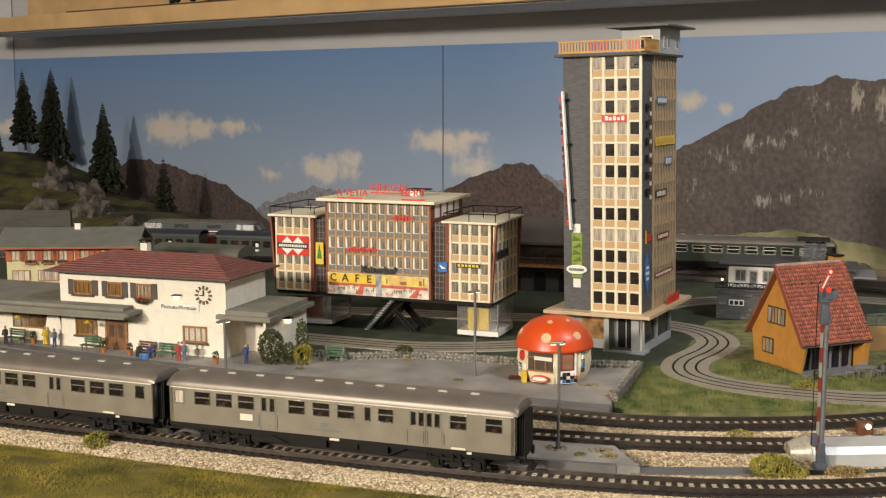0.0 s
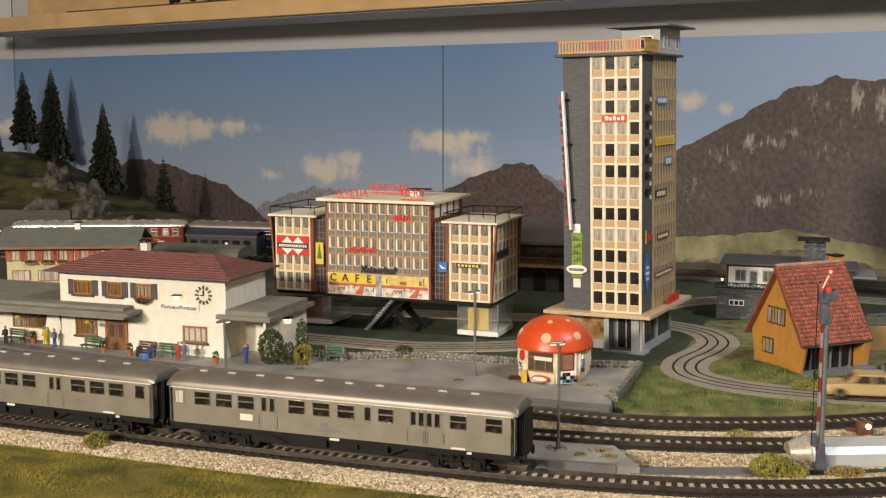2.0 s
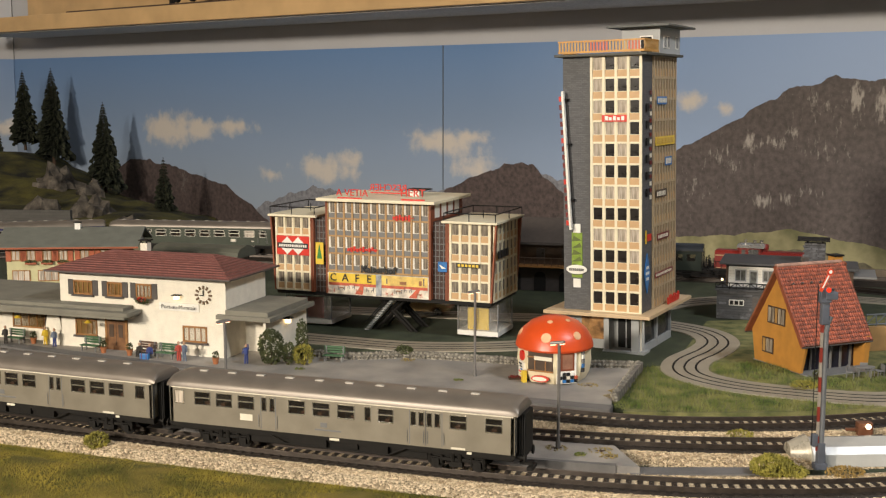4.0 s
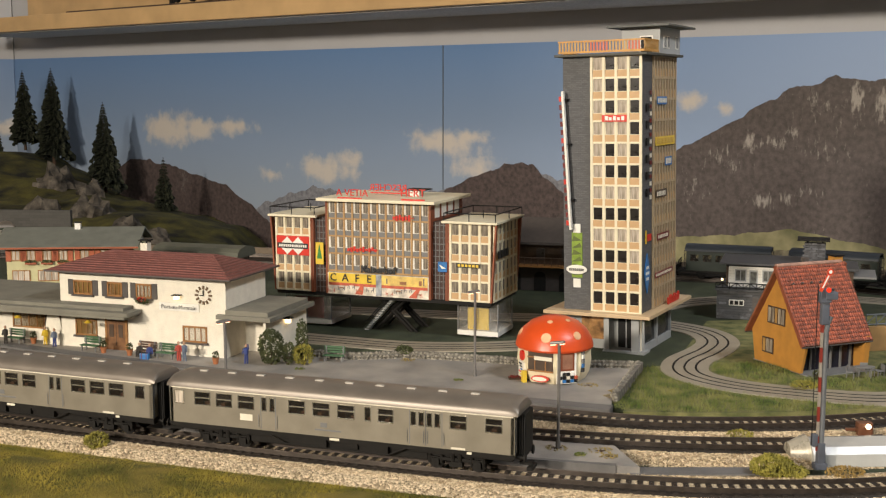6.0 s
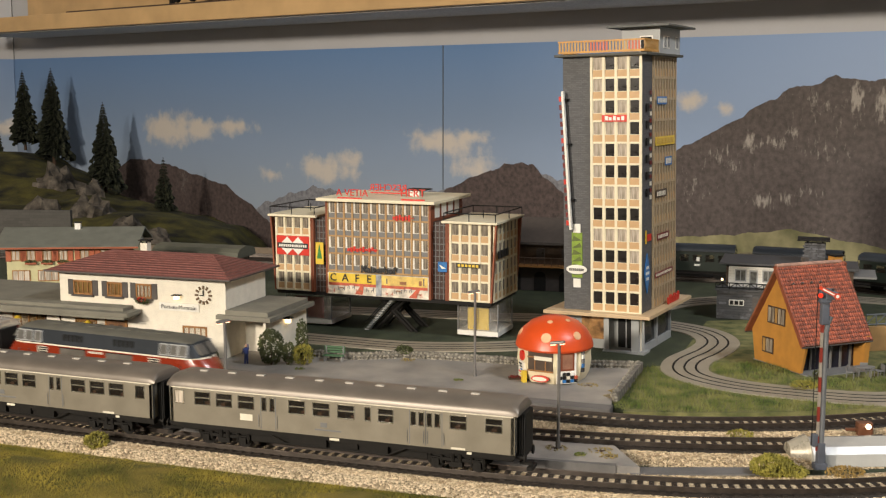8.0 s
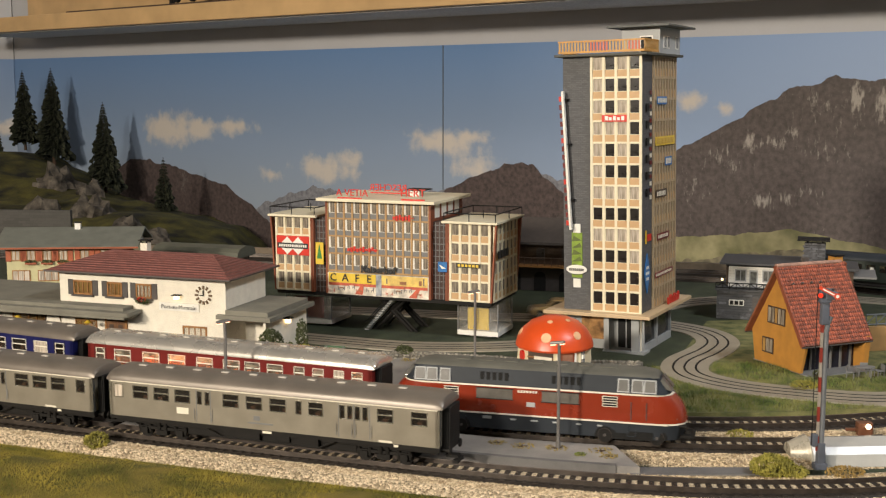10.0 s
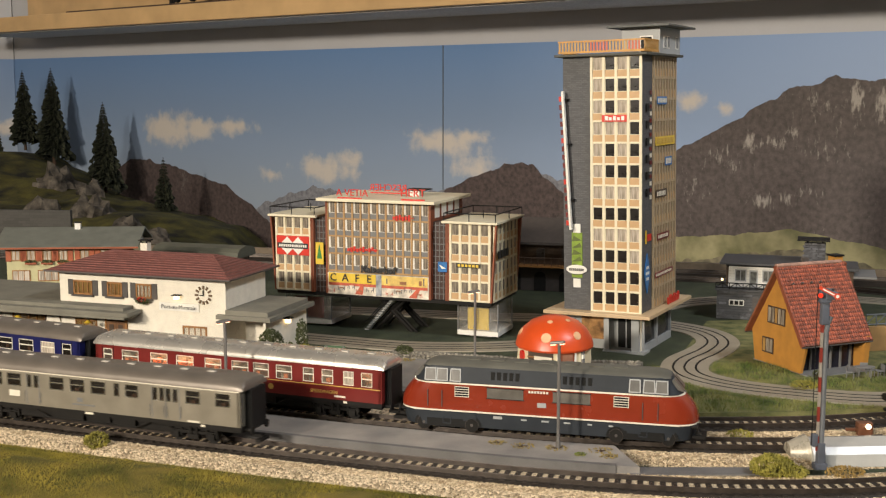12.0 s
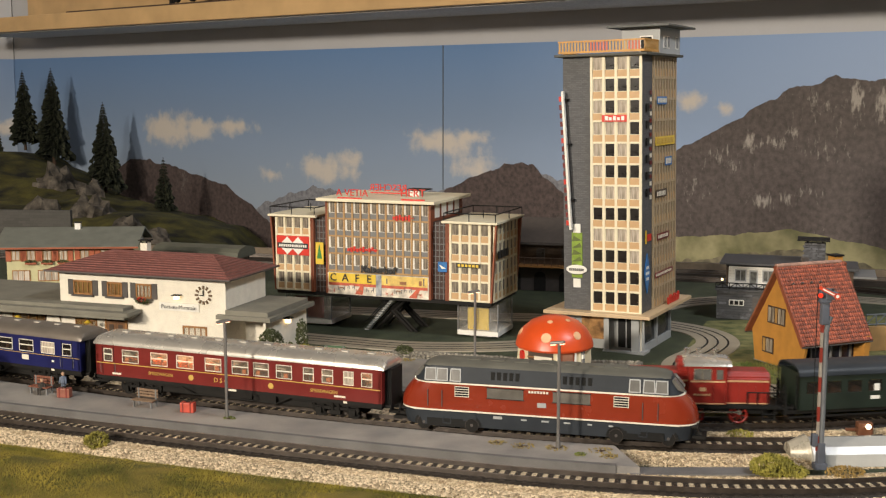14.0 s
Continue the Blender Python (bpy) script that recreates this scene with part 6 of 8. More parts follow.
    for y in (1.6, 4.4):
        for a, b in (((-7.0, -0.2), (-3.6, 3.2)), ((-2.6, -0.2), (-6.2, 3.2))):
            bm = bmesh.new()
            rod(bm, (a[0], y, a[1]), (b[0], y, b[1]), 0.2, n=6)
            rod(bm, (a[0] + 0.5, y, a[1]), (b[0] + 0.5, y, b[1]), 0.14, n=6)
            part("stilt", bm, SOOT, base, "black slanting stilt")
    step = finish(boxes((0, 0, 0, 0.4, 0.9, 0.1)))
    step.materials.append(PALE_GREY)
    for k in range(14):
        part("stair_step", step, PALE_GREY, base, m=P(-7.3 + k * 0.22, 0.6, -0.1 + k * 0.25))
    part("stair_rail", rods(((-7.2, 0.6, 0.7), (-4.2, 0.6, 3.9), 0.06), ((-7.2, 1.5, 0.7), (-4.2, 1.5, 3.9), 0.06), n=6), BLACK, base)
    for x0, x1, mm in ((2.3, 5.9, SIGN_YELLOW), (-16.2, -11.6, mat("pink_poster", (0.35, 0.12, 0.12), 0.5))):
        pv = part("pavilion_floor", boxes((x0, 1.0, 0.1, x1 + 0.5, 5.6, 0.55), (x0 + 1.0, 1.8, -0.4, x1 - 0.5, 4.8, 0.1)), WHITE, base)
        part("pavilion_glass", boxes((x0 + 0.1, 1.1, 0.55, x1 + 0.4, 1.15, 3.1), (x0 + 0.1, 5.4, 0.55, x1 + 0.4, 5.45, 3.1), (x0 + 0.1, 1.15, 0.55, x0 + 0.15, 5.4, 3.1), (x1 + 0.35, 1.15, 0.55, x1 + 0.4, 5.4, 3.1)), clear("pavilion_pane", (0.5, 0.48, 0.45), 0.1, 0.14), pv)
        part("pavilion_screen", boxes((x0 + 0.9, 1.4, 0.6, x1 - 0.6, 1.6, 2.7)), mm, pv)
        for x in (x0, (x0 + x1) / 2, x1 + 0.4):
            for y in (1.0, 5.4):
                part("pavilion_post", boxes((x, y, 0.55, x + 0.1, y + 0.1, 3.2)), MID_GREY, pv)


def shuttered(parent, x, z, w, h, shutters=True, sill=True, box_=False):
    """A small brown window with bars, sill and grey shutters, in a wall facing -y."""
    wi = part("window", boxes((x - w / 2, -0.1, z, x - w / 2 + 0.14, 0.06, z + h), (x + w / 2 - 0.14, -0.1, z, x + w / 2, 0.06, z + h), (x - w / 2, -0.1, z + h - 0.16, x + w / 2, 0.06, z + h), (x - w / 2, -0.1, z, x + w / 2, 0.06, z + 0.14)), WOOD, parent)
    for q in (x - w / 4, x, x + w / 4):
        part("glazing_bar", boxes((q - 0.045, -0.065, z + 0.1, q + 0.045, 0.055, z + h - 0.1)), WOOD, wi)
    part("pane", boxes((x - w / 2 + 0.1, 0.0, z + 0.1, x + w / 2 - 0.1, 0.05, z + h - 0.1)), mat("amber_pane", (0.2, 0.12, 0.04), 0.2), wi)
    if sill:
        part("sill", boxes((x - w / 2 - 0.15, -0.25, z - 0.16, x + w / 2 + 0.15, 0.05, z)), SLATE, wi)
    if shutters:
        for s in (-1, 1):
            a = x + s * (w / 2 + 0.3)
            sh = boxes((a - 0.27, -0.09, z - 0.05, a + 0.27, 0.0, z + h + 0.05), bevel=0.02)
            part("shutter", sh, SLATE, wi)
    return wi


def flower_pot(x, y, m, h=0.75, flower=None, n=0):
    ob = thing("flower_pot", m, "terracotta flower pot with a small plant", "flower pot", "pots along the platform")
    bm = bmesh.new()
    lathe(bm, [(0.2, 0), (0.3, 0.5), (0.33, 0.55), (0.26, 0.55)], 10)
    part("pot", bm, mat("terracotta", (0.35, 0.13, 0.05), 0.7), ob)
    foliage("plant", ob, 40, (0, 0, 0.8), (0.3, 0.3, 0.3), 0.12, LEAF)
    return ob


def foliage(name, parent, n, centre, radii, size, material, seed=0, m=None):
    """Many small leaf clumps in an uneven cloud."""
    rnd = random.Random(seed + n)
    bm = bmesh.new()
    for k in range(n):
        v = Vector((rnd.gauss(0, 1), rnd.gauss(0, 1), rnd.gauss(0, 1)))
        v = v.normalized() * rnd.uniform(0.45, 1.0) ** 0.5
        c = Vector((centre[0] + v.x * radii[0], centre[1] + v.y * radii[1], centre[2] + v.z * radii[2]))
        e = Euler((rnd.uniform(0, 6), rnd.uniform(0, 6), rnd.uniform(0, 6))).to_matrix()
        s = size * rnd.uniform(0.6, 1.4)
        q = [bm.verts.new(c + e @ Vector(p) * s) for p in ((-1, 0, 0), (0, -0.45, 0.15), (1, 0, 0), (0, 0.45, 0.15))]
        bm.faces.new(q)
        q2 = [bm.verts.new(c + e @ Vector(p) * s) for p in ((0, 0, -1), (0.15, -0.4, 0), (0, 0, 1), (0.15, 0.4, 0))]
        bm.faces.new(q2)
    return part(name, bm, material, parent, m=m)


def hip_roof(parent, x0, x1, y0, y1, z, rise, inset, material, tile=0.42):
    """A hipped roof of overlapping tile courses, each course a stepped frustum."""
    n = int(((y1 - y0) / 2) / tile * 1.0)
    for k in range(n):
        a, b = k / n, (k + 1) / n
        bm = bmesh.new()

        def ring(q, dz):
            ix, iy = inset * q, (y1 - y0) / 2 * 0.985 * q
            return [bm.verts.new(p) for p in ((x0 + ix, y0 + iy, z + rise * q + dz), (x1 - ix, y0 + iy, z + rise * q + dz), (x1 - ix, y1 - iy, z + rise * q + dz), (x0 + ix, y1 - iy, z + rise * q + dz))]
        r0, r1, r2 = ring(a, -0.04), ring(a, 0.05), ring(b, 0.0)
        for u, v in ((r0, r1), (r1, r2)):
            for i in range(4):
                bm.faces.new((u[i], u[(i + 1) % 4], v[(i + 1) % 4], v[i]))
        if k == n - 1:
            bm.faces.new(r2)
        part("tile_course", bm, material, parent)


def tile_mat():
    """Rows of small brown-red tiles: uneven colour from tile to tile, joints as relief."""
    m = brick_mat("small_roof_tile", (0.24, 0.085, 0.07), (0.1, 0.04, 0.035), 0.32, 0.15)
    return m


WOOD_DOOR = mat("door_brown_wood", (0.17, 0.075, 0.025), 0.55, 0, 0.25, 200, 0.3)
CLOCK_BROWN = mat("brown_clock_mark", (0.13, 0.08, 0.04), 0.6)


def station():
    base = thing("station_building", P(-18.8, 99.95, 0, -18.8), "white plastered alpine station with brown-red hipped roof and canopies", "station")
    W, D, T = 17.0, 7.4, 7.0
    part("wall", boxes((-W, 0.0, -0.1, 0, D, T)), PLASTER, base, "rough white plaster wall")
    rf = part("roof", boxes((-W - 0.95, -1.0, T + 0.02, 0.95, D + 1.0, T + 0.12), (-W - 1.0, -1.05, T + 0.06, 1.0, -0.97, T + 0.17), (0.94, -1.05, T + 0.06, 1.02, D + 1.05, T + 0.17)), SLATE, base, "roof with dark gutters")
    hip_roof(rf, -W - 0.95, 0.95, -1.0, D + 1.0, T + 0.14, 1.5, 4.2, tile_mat())
    ch = part("chimney", boxes((-11.4, 4.6, T + 1.0, -10.7, 5.3, T + 2.2)), PLASTER, base)
    part("chimney_cap", boxes((-11.55, 4.45, T + 2.4, -10.55, 5.45, T + 2.5), (-11.4, 4.6, T + 2.2, -11.3, 4.7, T + 2.4), (-10.8, 4.6, T + 2.2, -10.7, 4.7, T + 2.4), (-10.8, 5.2, T + 2.2, -10.7, 5.3, T + 2.4)), SOOT, ch)
    for x, w in ((-14.5, 2.0), (-11.15, 1.55), (-8.15, 1.6)):
        shuttered(base, x, 4.95, w, 1.3)
    wf = foliage("flower_clump", base, 90, (-8.15, -0.35, 4.75), (0.7, 0.25, 0.25), 0.13, LEAF)
    foliage("blossom_clump", wf, 25, (-8.15, -0.45, 4.9), (0.6, 0.2, 0.2), 0.1, SIGN_RED)
    shuttered(base, -3.1, 1.3, 2.4, 1.45, False)
    shuttered(base, -14.3, 1.2, 2.3, 1.5, False)
    dr = part("door", boxes((-12.15, -0.12, -0.05, -10.05, 0.05, 2.75), bevel=0.03), WOOD_DOOR, base, "brown wooden double door")
    part("door_panel", boxes((-11.8, -0.16, 1.25, -11.35, -0.1, 2.4)), WOOD_DARK, dr)
    part("door_panel", boxes((-10.85, -0.16, 1.25, -10.4, -0.1, 2.4)), WOOD_DARK, dr)
    for a, b in ((-12.25, -12.05), (-10.15, -9.95)):
        part("door_post", boxes((a, -0.17, -0.05, b, 0.04, 2.85)), WOOD, dr)
    part("door_leaf_gap", boxes((-11.12, -0.135, 0.0, -11.08, -0.1, 2.7)), WOOD_DARK, dr)
    # clock without face: hour marks on the plaster
    cl = part("clock_hands", boxes((-2.18, -0.14, 5.5, -2.1, -0.08, 6.0), (-2.5, -0.14, 5.5, -2.1, -0.08, 5.58)), INK, base, "black clock pointers on bare plaster")
    for k in range(12):
        a = k * math.pi / 6
        part("hour_mark", boxes((-0.09, -0.12, -0.16, 0.09, -0.02, 0.16), bevel=0.03), CLOCK_BROWN, cl, m=P(-2.15 + 0.68 * math.sin(a), 0, 5.55 + 0.68 * math.cos(a)) @ pose(0, 0, 0, 0, math.degrees(a), 0))
    sg = plate("name_board", -6.6, 4.02, -2.6, 4.72, WHITE, base, y=-0.1)
    lettering("station_name", "Port-au-Monnaie", 0.52, INK, sg, P(-4.6, -0.13, 4.35), 0.012)
    lm = part("wall_lamp", boxes((-5.05, -0.6, 5.42, -4.3, 0.0, 5.5), bevel=0.02), BLACK, base)
    part("lamp_glass", boxes((-4.85, -0.5, 5.1, -4.5, -0.1, 5.42)), LAMP_GLOW, lm)
    # platform canopy on the left, over a lower wing
    wg = part("wing_wall", boxes((-30, 1.2, -0.1, -W, D, 3.6)), PLASTER, base)
    cp = part("canopy", boxes((-31, -2.4, 3.35, -8.7, -0.02, 3.6), (-31, -2.4, 3.6, -8.4, -0.02, 3.95), (-31, 0.0, 3.6, -W, D + 2, 3.95), (-31, -1.6, 3.95, -9.3, -0.02, 4.25), (-31, 0.0, 3.95, -W, D + 1, 4.25), bevel=0.03), CANOPY, base, "grey felted canopy roof")
    bm = bmesh.new()
    prism(bm, [(-19.2, -0.1), (-16.8, -0.1), (-17.3, 3.4), (-18.4, 3.4)], "y", 0.0, 1.2)
    part("buttress", bm, PLASTER, wg)
    shuttered(wg, -21.5, 1.2, 3.6, 1.5, False, False).matrix_basis = P(0, 1.2, 0)
    part("doorway", boxes((-19.9, 1.1, 0, -18.6, 1.22, 2.6)), WOOD_DARK, wg)
    for x in (-20.5, -13.0):
        hl = part("hanging_lamp", rods(((x, -1.6, 3.0), (x, -1.6, 3.4), 0.04), n=6), BLACK, cp)
        bm = bmesh.new()
        lathe(bm, [(0.1, 2.95), (0.35, 2.75), (0.3, 2.7)], 10, x, -1.6)
        part("lamp_shade", bm, SIGN_YELLOW, hl)
    # annex and canopy on the other side
    an = part("annex_wall", boxes((3.4, 0.3, -0.1, 3.65, 8.4, 3.6), (0.0, 3.4, -0.1, 3.4, 3.7, 3.6)), PLASTER, base)
    part("annex_door", boxes((1.9, 3.3, 0, 3.3, 3.42, 2.9)), WOOD_DARK, an)
    part("annex_canopy", boxes((0.02, -0.5, 3.6, 4.5, 8.4, 3.98), (-0.75, -0.5, 3.6, 0.02, -0.02, 3.98), (0.02, -0.2, 3.98, 4.1, 7.8, 4.4), bevel=0.03), CANOPY, base, "stepped grey felted canopy roof")
    wl = part("wall_lamp", boxes((3.65, 3.6, 3.15, 4.3, 4.4, 3.25)), BLACK, an)
    part("lamp_glass", boxes((3.75, 3.8, 2.75, 4.15, 4.2, 3.15)), LAMP_GLOW, wl)


PEACH_SPOT = mat("faded_peach_spot", (0.68, 0.4, 0.22), 0.5)


def kiosk():
    base = thing("mushroom_kiosk", P(9.05, 93.4, 0.08, 17), "toadstool-shaped kiosk with red white-spotted cap", "kiosk")
    bm = bmesh.new()
    prof = [(2.55, 0), (2.85, 0.6), (3.0, 1.5), (2.95, 2.4), (2.8, 3.1)]
    rings = [[bm.verts.new((r * math.cos(6.28319 * (i + 0.5) / 8), r * math.sin(6.28319 * (i + 0.5) / 8), z)) for i in range(8)] for r, z in prof]
    for a, b in zip(rings, rings[1:]):
        for i in range(8):
            bm.faces.new((a[i], a[(i + 1) % 8], b[(i + 1) % 8], b[i]))
    bm.faces.new(rings[0][::-1])
    bm.faces.new(rings[-1])
    part("stem", bm, mat("cream_plastic", (0.75, 0.66, 0.45), 0.45, 0, 0.06, 100, 0.05), base, "cream eight-sided stem")
    bm = bmesh.new()
    lathe(bm, [(2.4, 2.75), (3.1, 2.6), (3.16, 2.75), (3.0, 3.4), (2.6, 4.05), (1.9, 4.65), (1.0, 5.0), (0.25, 5.1)], 36)
    cap = part("cap", bm, mat("toadstool_red", (0.6, 0.07, 0.012), 0.35, 0, 0.06, 100, 0.03), base, "glossy red cap", True)
    prof = [(3.16, 2.75), (3.0, 3.4), (2.6, 4.05), (1.9, 4.65), (1.0, 5.0)]
    rs, zs = [p[0] for p in prof][::-1], [p[1] for p in prof][::-1]
    for ang, z, r in ((-2.2, 3.75, 0.44), (-1.25, 3.85, 0.36), (-2.2, 4.8, 0.24), (-1.1, 4.85, 0.2), (0.6, 3.7, 0.36), (1.7, 3.7, 0.36), (2.9, 3.8, 0.36)):
        rr = float(np.interp(z, zs[::-1], rs[::-1]))
        c = Vector((rr * math.cos(ang), rr * math.sin(ang), z))
        dr = 0.05
        up = Vector((0, 0, 1))
        slope = (np.interp(z + dr, zs[::-1], rs[::-1]) - np.interp(z - dr, zs[::-1], rs[::-1])) / (2 * dr)
        nrm = Vector((math.cos(ang), math.sin(ang), -slope)).normalized()
        bm = bmesh.new()
        rod(bm, c - nrm * 0.1, c + nrm * 0.05, r, r * 0.92, 18)
        part("spot", bm, PEACH_SPOT, cap)
    # facets: serving hatch, door, boards
    def facet(i):
        return P(0, 0, 0, math.degrees(6.28319 * i / 8) + 90)
    f0 = facet(5)  # facing -y and -x
    y = -2.8
    ht = part("hatch", boxes((-1.05, y - 0.06, 1.05, 1.05, y + 0.3, 2.6)), WOOD_DARK, base, "open brown serving hatch", m=f0)
    part("hatch_frame", boxes((-1.1, y - 0.12, 1.0, 1.1, y - 0.04, 1.12), (-1.1, y - 0.12, 2.1, 1.1, y - 0.04, 2.2), (-0.5, y - 0.1, 1.1, -0.42, y - 0.04, 2.1), (0.4, y - 0.1, 1.1, 0.48, y - 0.04, 2.1)), WOOD, ht)
    part("price_board", boxes((-0.5, y - 0.16, 1.95, 1.0, y - 0.1, 2.25)), CREAM, ht)
    ov = bmesh.new()
    prism(ov, [(0.75 * math.cos(a * 0.4189), 0.45 + 0.25 * math.sin(a * 0.4189)) for a in range(15)], "y", y - 0.2, y + 0.1)
    part("oval_sign", ov, SIGN_RED, base, m=f0)
    ov = bmesh.new()
    prism(ov, [(0.63 * math.cos(a * 0.4189), 0.45 + 0.17 * math.sin(a * 0.4189)) for a in range(15)], "y", y - 0.22, y + 0.1)
    part("oval_sign", ov, CREAM, base, m=f0)
    f1 = facet(6)
    part("door", boxes((-0.9, y - 0.1, 0.1, 0.7, y + 0.2, 2.9)), WHITE, base, m=f1)
    part("door_window", boxes((-0.65, y - 0.14, 1.15, 0.5, y + 0.2, 2.6)), mat("kiosk_brown", (0.2, 0.06, 0.03), 0.4), base, m=f1)
    part("door_pane", boxes((-0.5, y - 0.16, 1.3, 0.35, y + 0.2, 2.45)), mat("kiosk_pane", (0.3, 0.15, 0.1), 0.2), base, m=f1)
    rnd = random.Random(5)
    for k in range(14):
        cx, cz = -0.8 + (k % 5) * 0.33, 0.2 + (k // 5) * 0.28
        part("magazine", boxes((cx, y - 0.2, cz, cx + 0.26, y - 0.1, cz + 0.24)), rnd.choice((INK, WHITE, SIGN_BLUE, MURAL_RED, CREAM, INK)), base, m=f1)
    f2 = facet(7)
    for k in range(5):
        part("magazine", boxes((-1.0, y - 0.1, 0.9 + k * 0.36, -0.65, y + 0.1, 1.2 + k * 0.36)), rnd.choice((INK, WHITE, SIGN_BLUE, MID_GREY)), base, m=f2)
    f3 = facet(4)
    bm = bmesh.new()
    rod(bm, (0.1, y - 0.1, 2.0), (0.1, y + 0.2, 2.0), 0.42, n=16)
    part("round_sign", bm, SIGN_RED, base, "round red sign", m=f3)
    part("notice", boxes((-0.5, y - 0.1, 0.2, 0.6, y + 0.2, 1.5)), WHITE, base, m=f3)
    for k, mm in enumerate((INK, INK, SIGN_BLUE, SIGN_RED, SIGN_YELLOW)):
        part("notice_bar", boxes((-0.4 + 0.2 * (k % 3), y - 0.13, 1.25 - k * 0.22, 0.2 + 0.1 * k, y, 1.38 - k * 0.22)), mm, base, m=f3)
    part("yellow_box", boxes((0.75, y - 0.35, 0, 1.15, y, 0.95)), SIGN_YELLOW, base, m=f3)
    fb = thing("flower_bed", P(6.1, 92.7, 0.08), "small bed of dark red flowers by the kiosk", "flower bed")
    part("soil", boxes((-0.8, -0.4, -0.05, 0.9, 0.4, 0.1)), BARK, fb)
    foliage("blossom_clump", fb, 70, (0, 0, 0.18), (0.8, 0.35, 0.12), 0.1, mat("dark_red_bloom", (0.2, 0.03, 0.02), 0.7))


def tiled_slope(parent, m, w, length, tile_w, tile_l, material):
    """Rows of half-round pantiles on a slope: local x along the eave, y up the slope."""
    bm = bmesh.new()
    k = 6
    rows = []
    for y, lift in ((0, 0.06), (tile_l * 1.12, 0.0)):
        rows.append([bm.verts.new((tile_w * i / k, y, lift + 0.5 * tile_w * 0.55 * math.sin(math.pi * i / k))) for i in range(k + 1)])
    for i in range(k):
        bm.faces.new((rows[0][i], rows[0][i + 1], rows[1][i + 1], rows[1][i]))
    bm.faces.new(rows[0])
    me = finish(bm)
    for c in range(int(w / tile_w)):
        for r in range(int(length / tile_l)):
            part("roof_tile", me, material, parent, m=m @ P(c * tile_w, r * tile_l + 0.03 * random.random(), 0.02 * random.random()))


def ochre_house():
    base = thing("ochre_house", P(29.75, 94.6, -0.1, 22.5), "ochre steep-gabled house with orange-red pantile roof", "house")
    D, L, E, R = 6.6, 6.4, 2.9, 8.6
    bm = bmesh.new()
    prism(bm, [(0.4, 0), (D - 0.2, 0), (D + 0.35, E + 0.1), (D / 2, R - 0.35), (-0.35, E + 0.1)], "x", 0, 0.25)
    gw = part("gable_wall", bm, OCHRE, base, "ochre plaster gable wall")
    bm = bmesh.new()
    prism(bm, [(0.4, 0), (D - 0.2, 0), (D + 0.3, E), (D / 2, R - 0.4), (-0.3, E)], "x", L - 0.25, L)
    part("gable_wall", bm, OCHRE, base)
    part("back_wall", boxes((0.25, D - 0.5, 0, L - 0.25, D - 0.25, E)), OCHRE, base)
    part("floor_slab", boxes((0.0, -0.9, -0.2, L + 0.5, D, 0.05)), MID_GREY, base)
    part("glazed_wall", boxes((0.25, 1.1, 0, L - 0.25, 1.2, E + 0.8)), mat("blue_dark_glazing", (0.016, 0.016, 0.028), 0.2), base, "dark glazed veranda wall")
    for k in range(6):
        part("veranda_post", boxes((0.4 + k * 1.05, 0.9, 0, 0.52 + k * 1.05, 1.1, E + 0.5)), MID_GREY, base)
    bm = bmesh.new()
    prism(bm, [(-0.25, 0), (0.35, 0), (-0.2, E), (-0.5, E)], "x", L - 0.4, L + 0.1)
    part("buttress", bm, OCHRE, base)
    for z, y0, h, n in ((3.6, 2.5, 1.5, 5), (0.95, 3.9, 1.35, 3)):
        w = 2.3 if n == 5 else 1.5
        wi = part("window", boxes((-0.06, y0, z, 0.05, y0 + w, z + h)), WOOD_DARK, gw, "brown multi-pane window")
        for k in range(n):
            part("pane", boxes((-0.08, y0 + 0.12 + k * (w - 0.12) / n, z + 0.12, 0.0, y0 + (k + 1) * (w - 0.12) / n, z + h - 0.12)), DUSK if k != 2 else mat("curtain_amber", (0.35, 0.2, 0.06), 0.6), wi)
    # roof planes
    run, rise = D / 2 + 0.6, R - E + 0.45
    ln = math.hypot(run, rise)
    tilt = math.degrees(math.atan2(rise, run))
    for s in (0, 1):
        m = P(-0.6, -0.6, E - 0.35) @ pose(0, 0, 0, tilt, 0, 0) if s == 0 else P(L + 0.3, D + 0.6, E - 0.35, 180) @ pose(0, 0, 0, tilt, 0, 0)
        rp = part("roof_plane", boxes((0, 0, -0.2, L + 0.9, ln, -0.02)), mat("roof_batten", (0.22, 0.07, 0.03), 0.7), base, m=m)
        tiled_slope(rp, pose(0, 0, 0), L + 0.9, ln, 0.24, 0.36, ORANGE_TILE)
        part("verge_board", boxes((-0.06, 0, -0.3, 0.02, ln, 0.06)), mat("verge_red_brown", (0.22, 0.06, 0.03), 0.6), rp)
        part("gutter", boxes((0, -0.1, -0.25, L + 0.9, 0.0, -0.08)), SLATE, rp)
        if s == 0:
            sk = part("skylight", boxes((4.2, 3.9, 0.0, 4.9, 4.8, 0.28)), SLATE, rp)
            part("pane", boxes((4.28, 3.98, 0.27, 4.82, 4.72, 0.3)), GLASS_DARK, sk)
            for k in range(4):
                part("snow_hook", boxes((0.9 + k * 0.95, 5.4, 0.1, 1.0 + k * 0.95, 5.55, 0.35)), SLATE, rp)
    bm = bmesh.new()
    for k in range(17):
        rod(bm, (-0.55 + k * 0.4, D / 2, R + 0.08), (-0.13 + k * 0.4, D / 2, R + 0.13), 0.2, 0.17, 8)
    part("ridge_tiles", bm, mat("mossy_ridge", (0.34, 0.2, 0.15), 0.7, 0, 0.3, 200, 0.3), base)
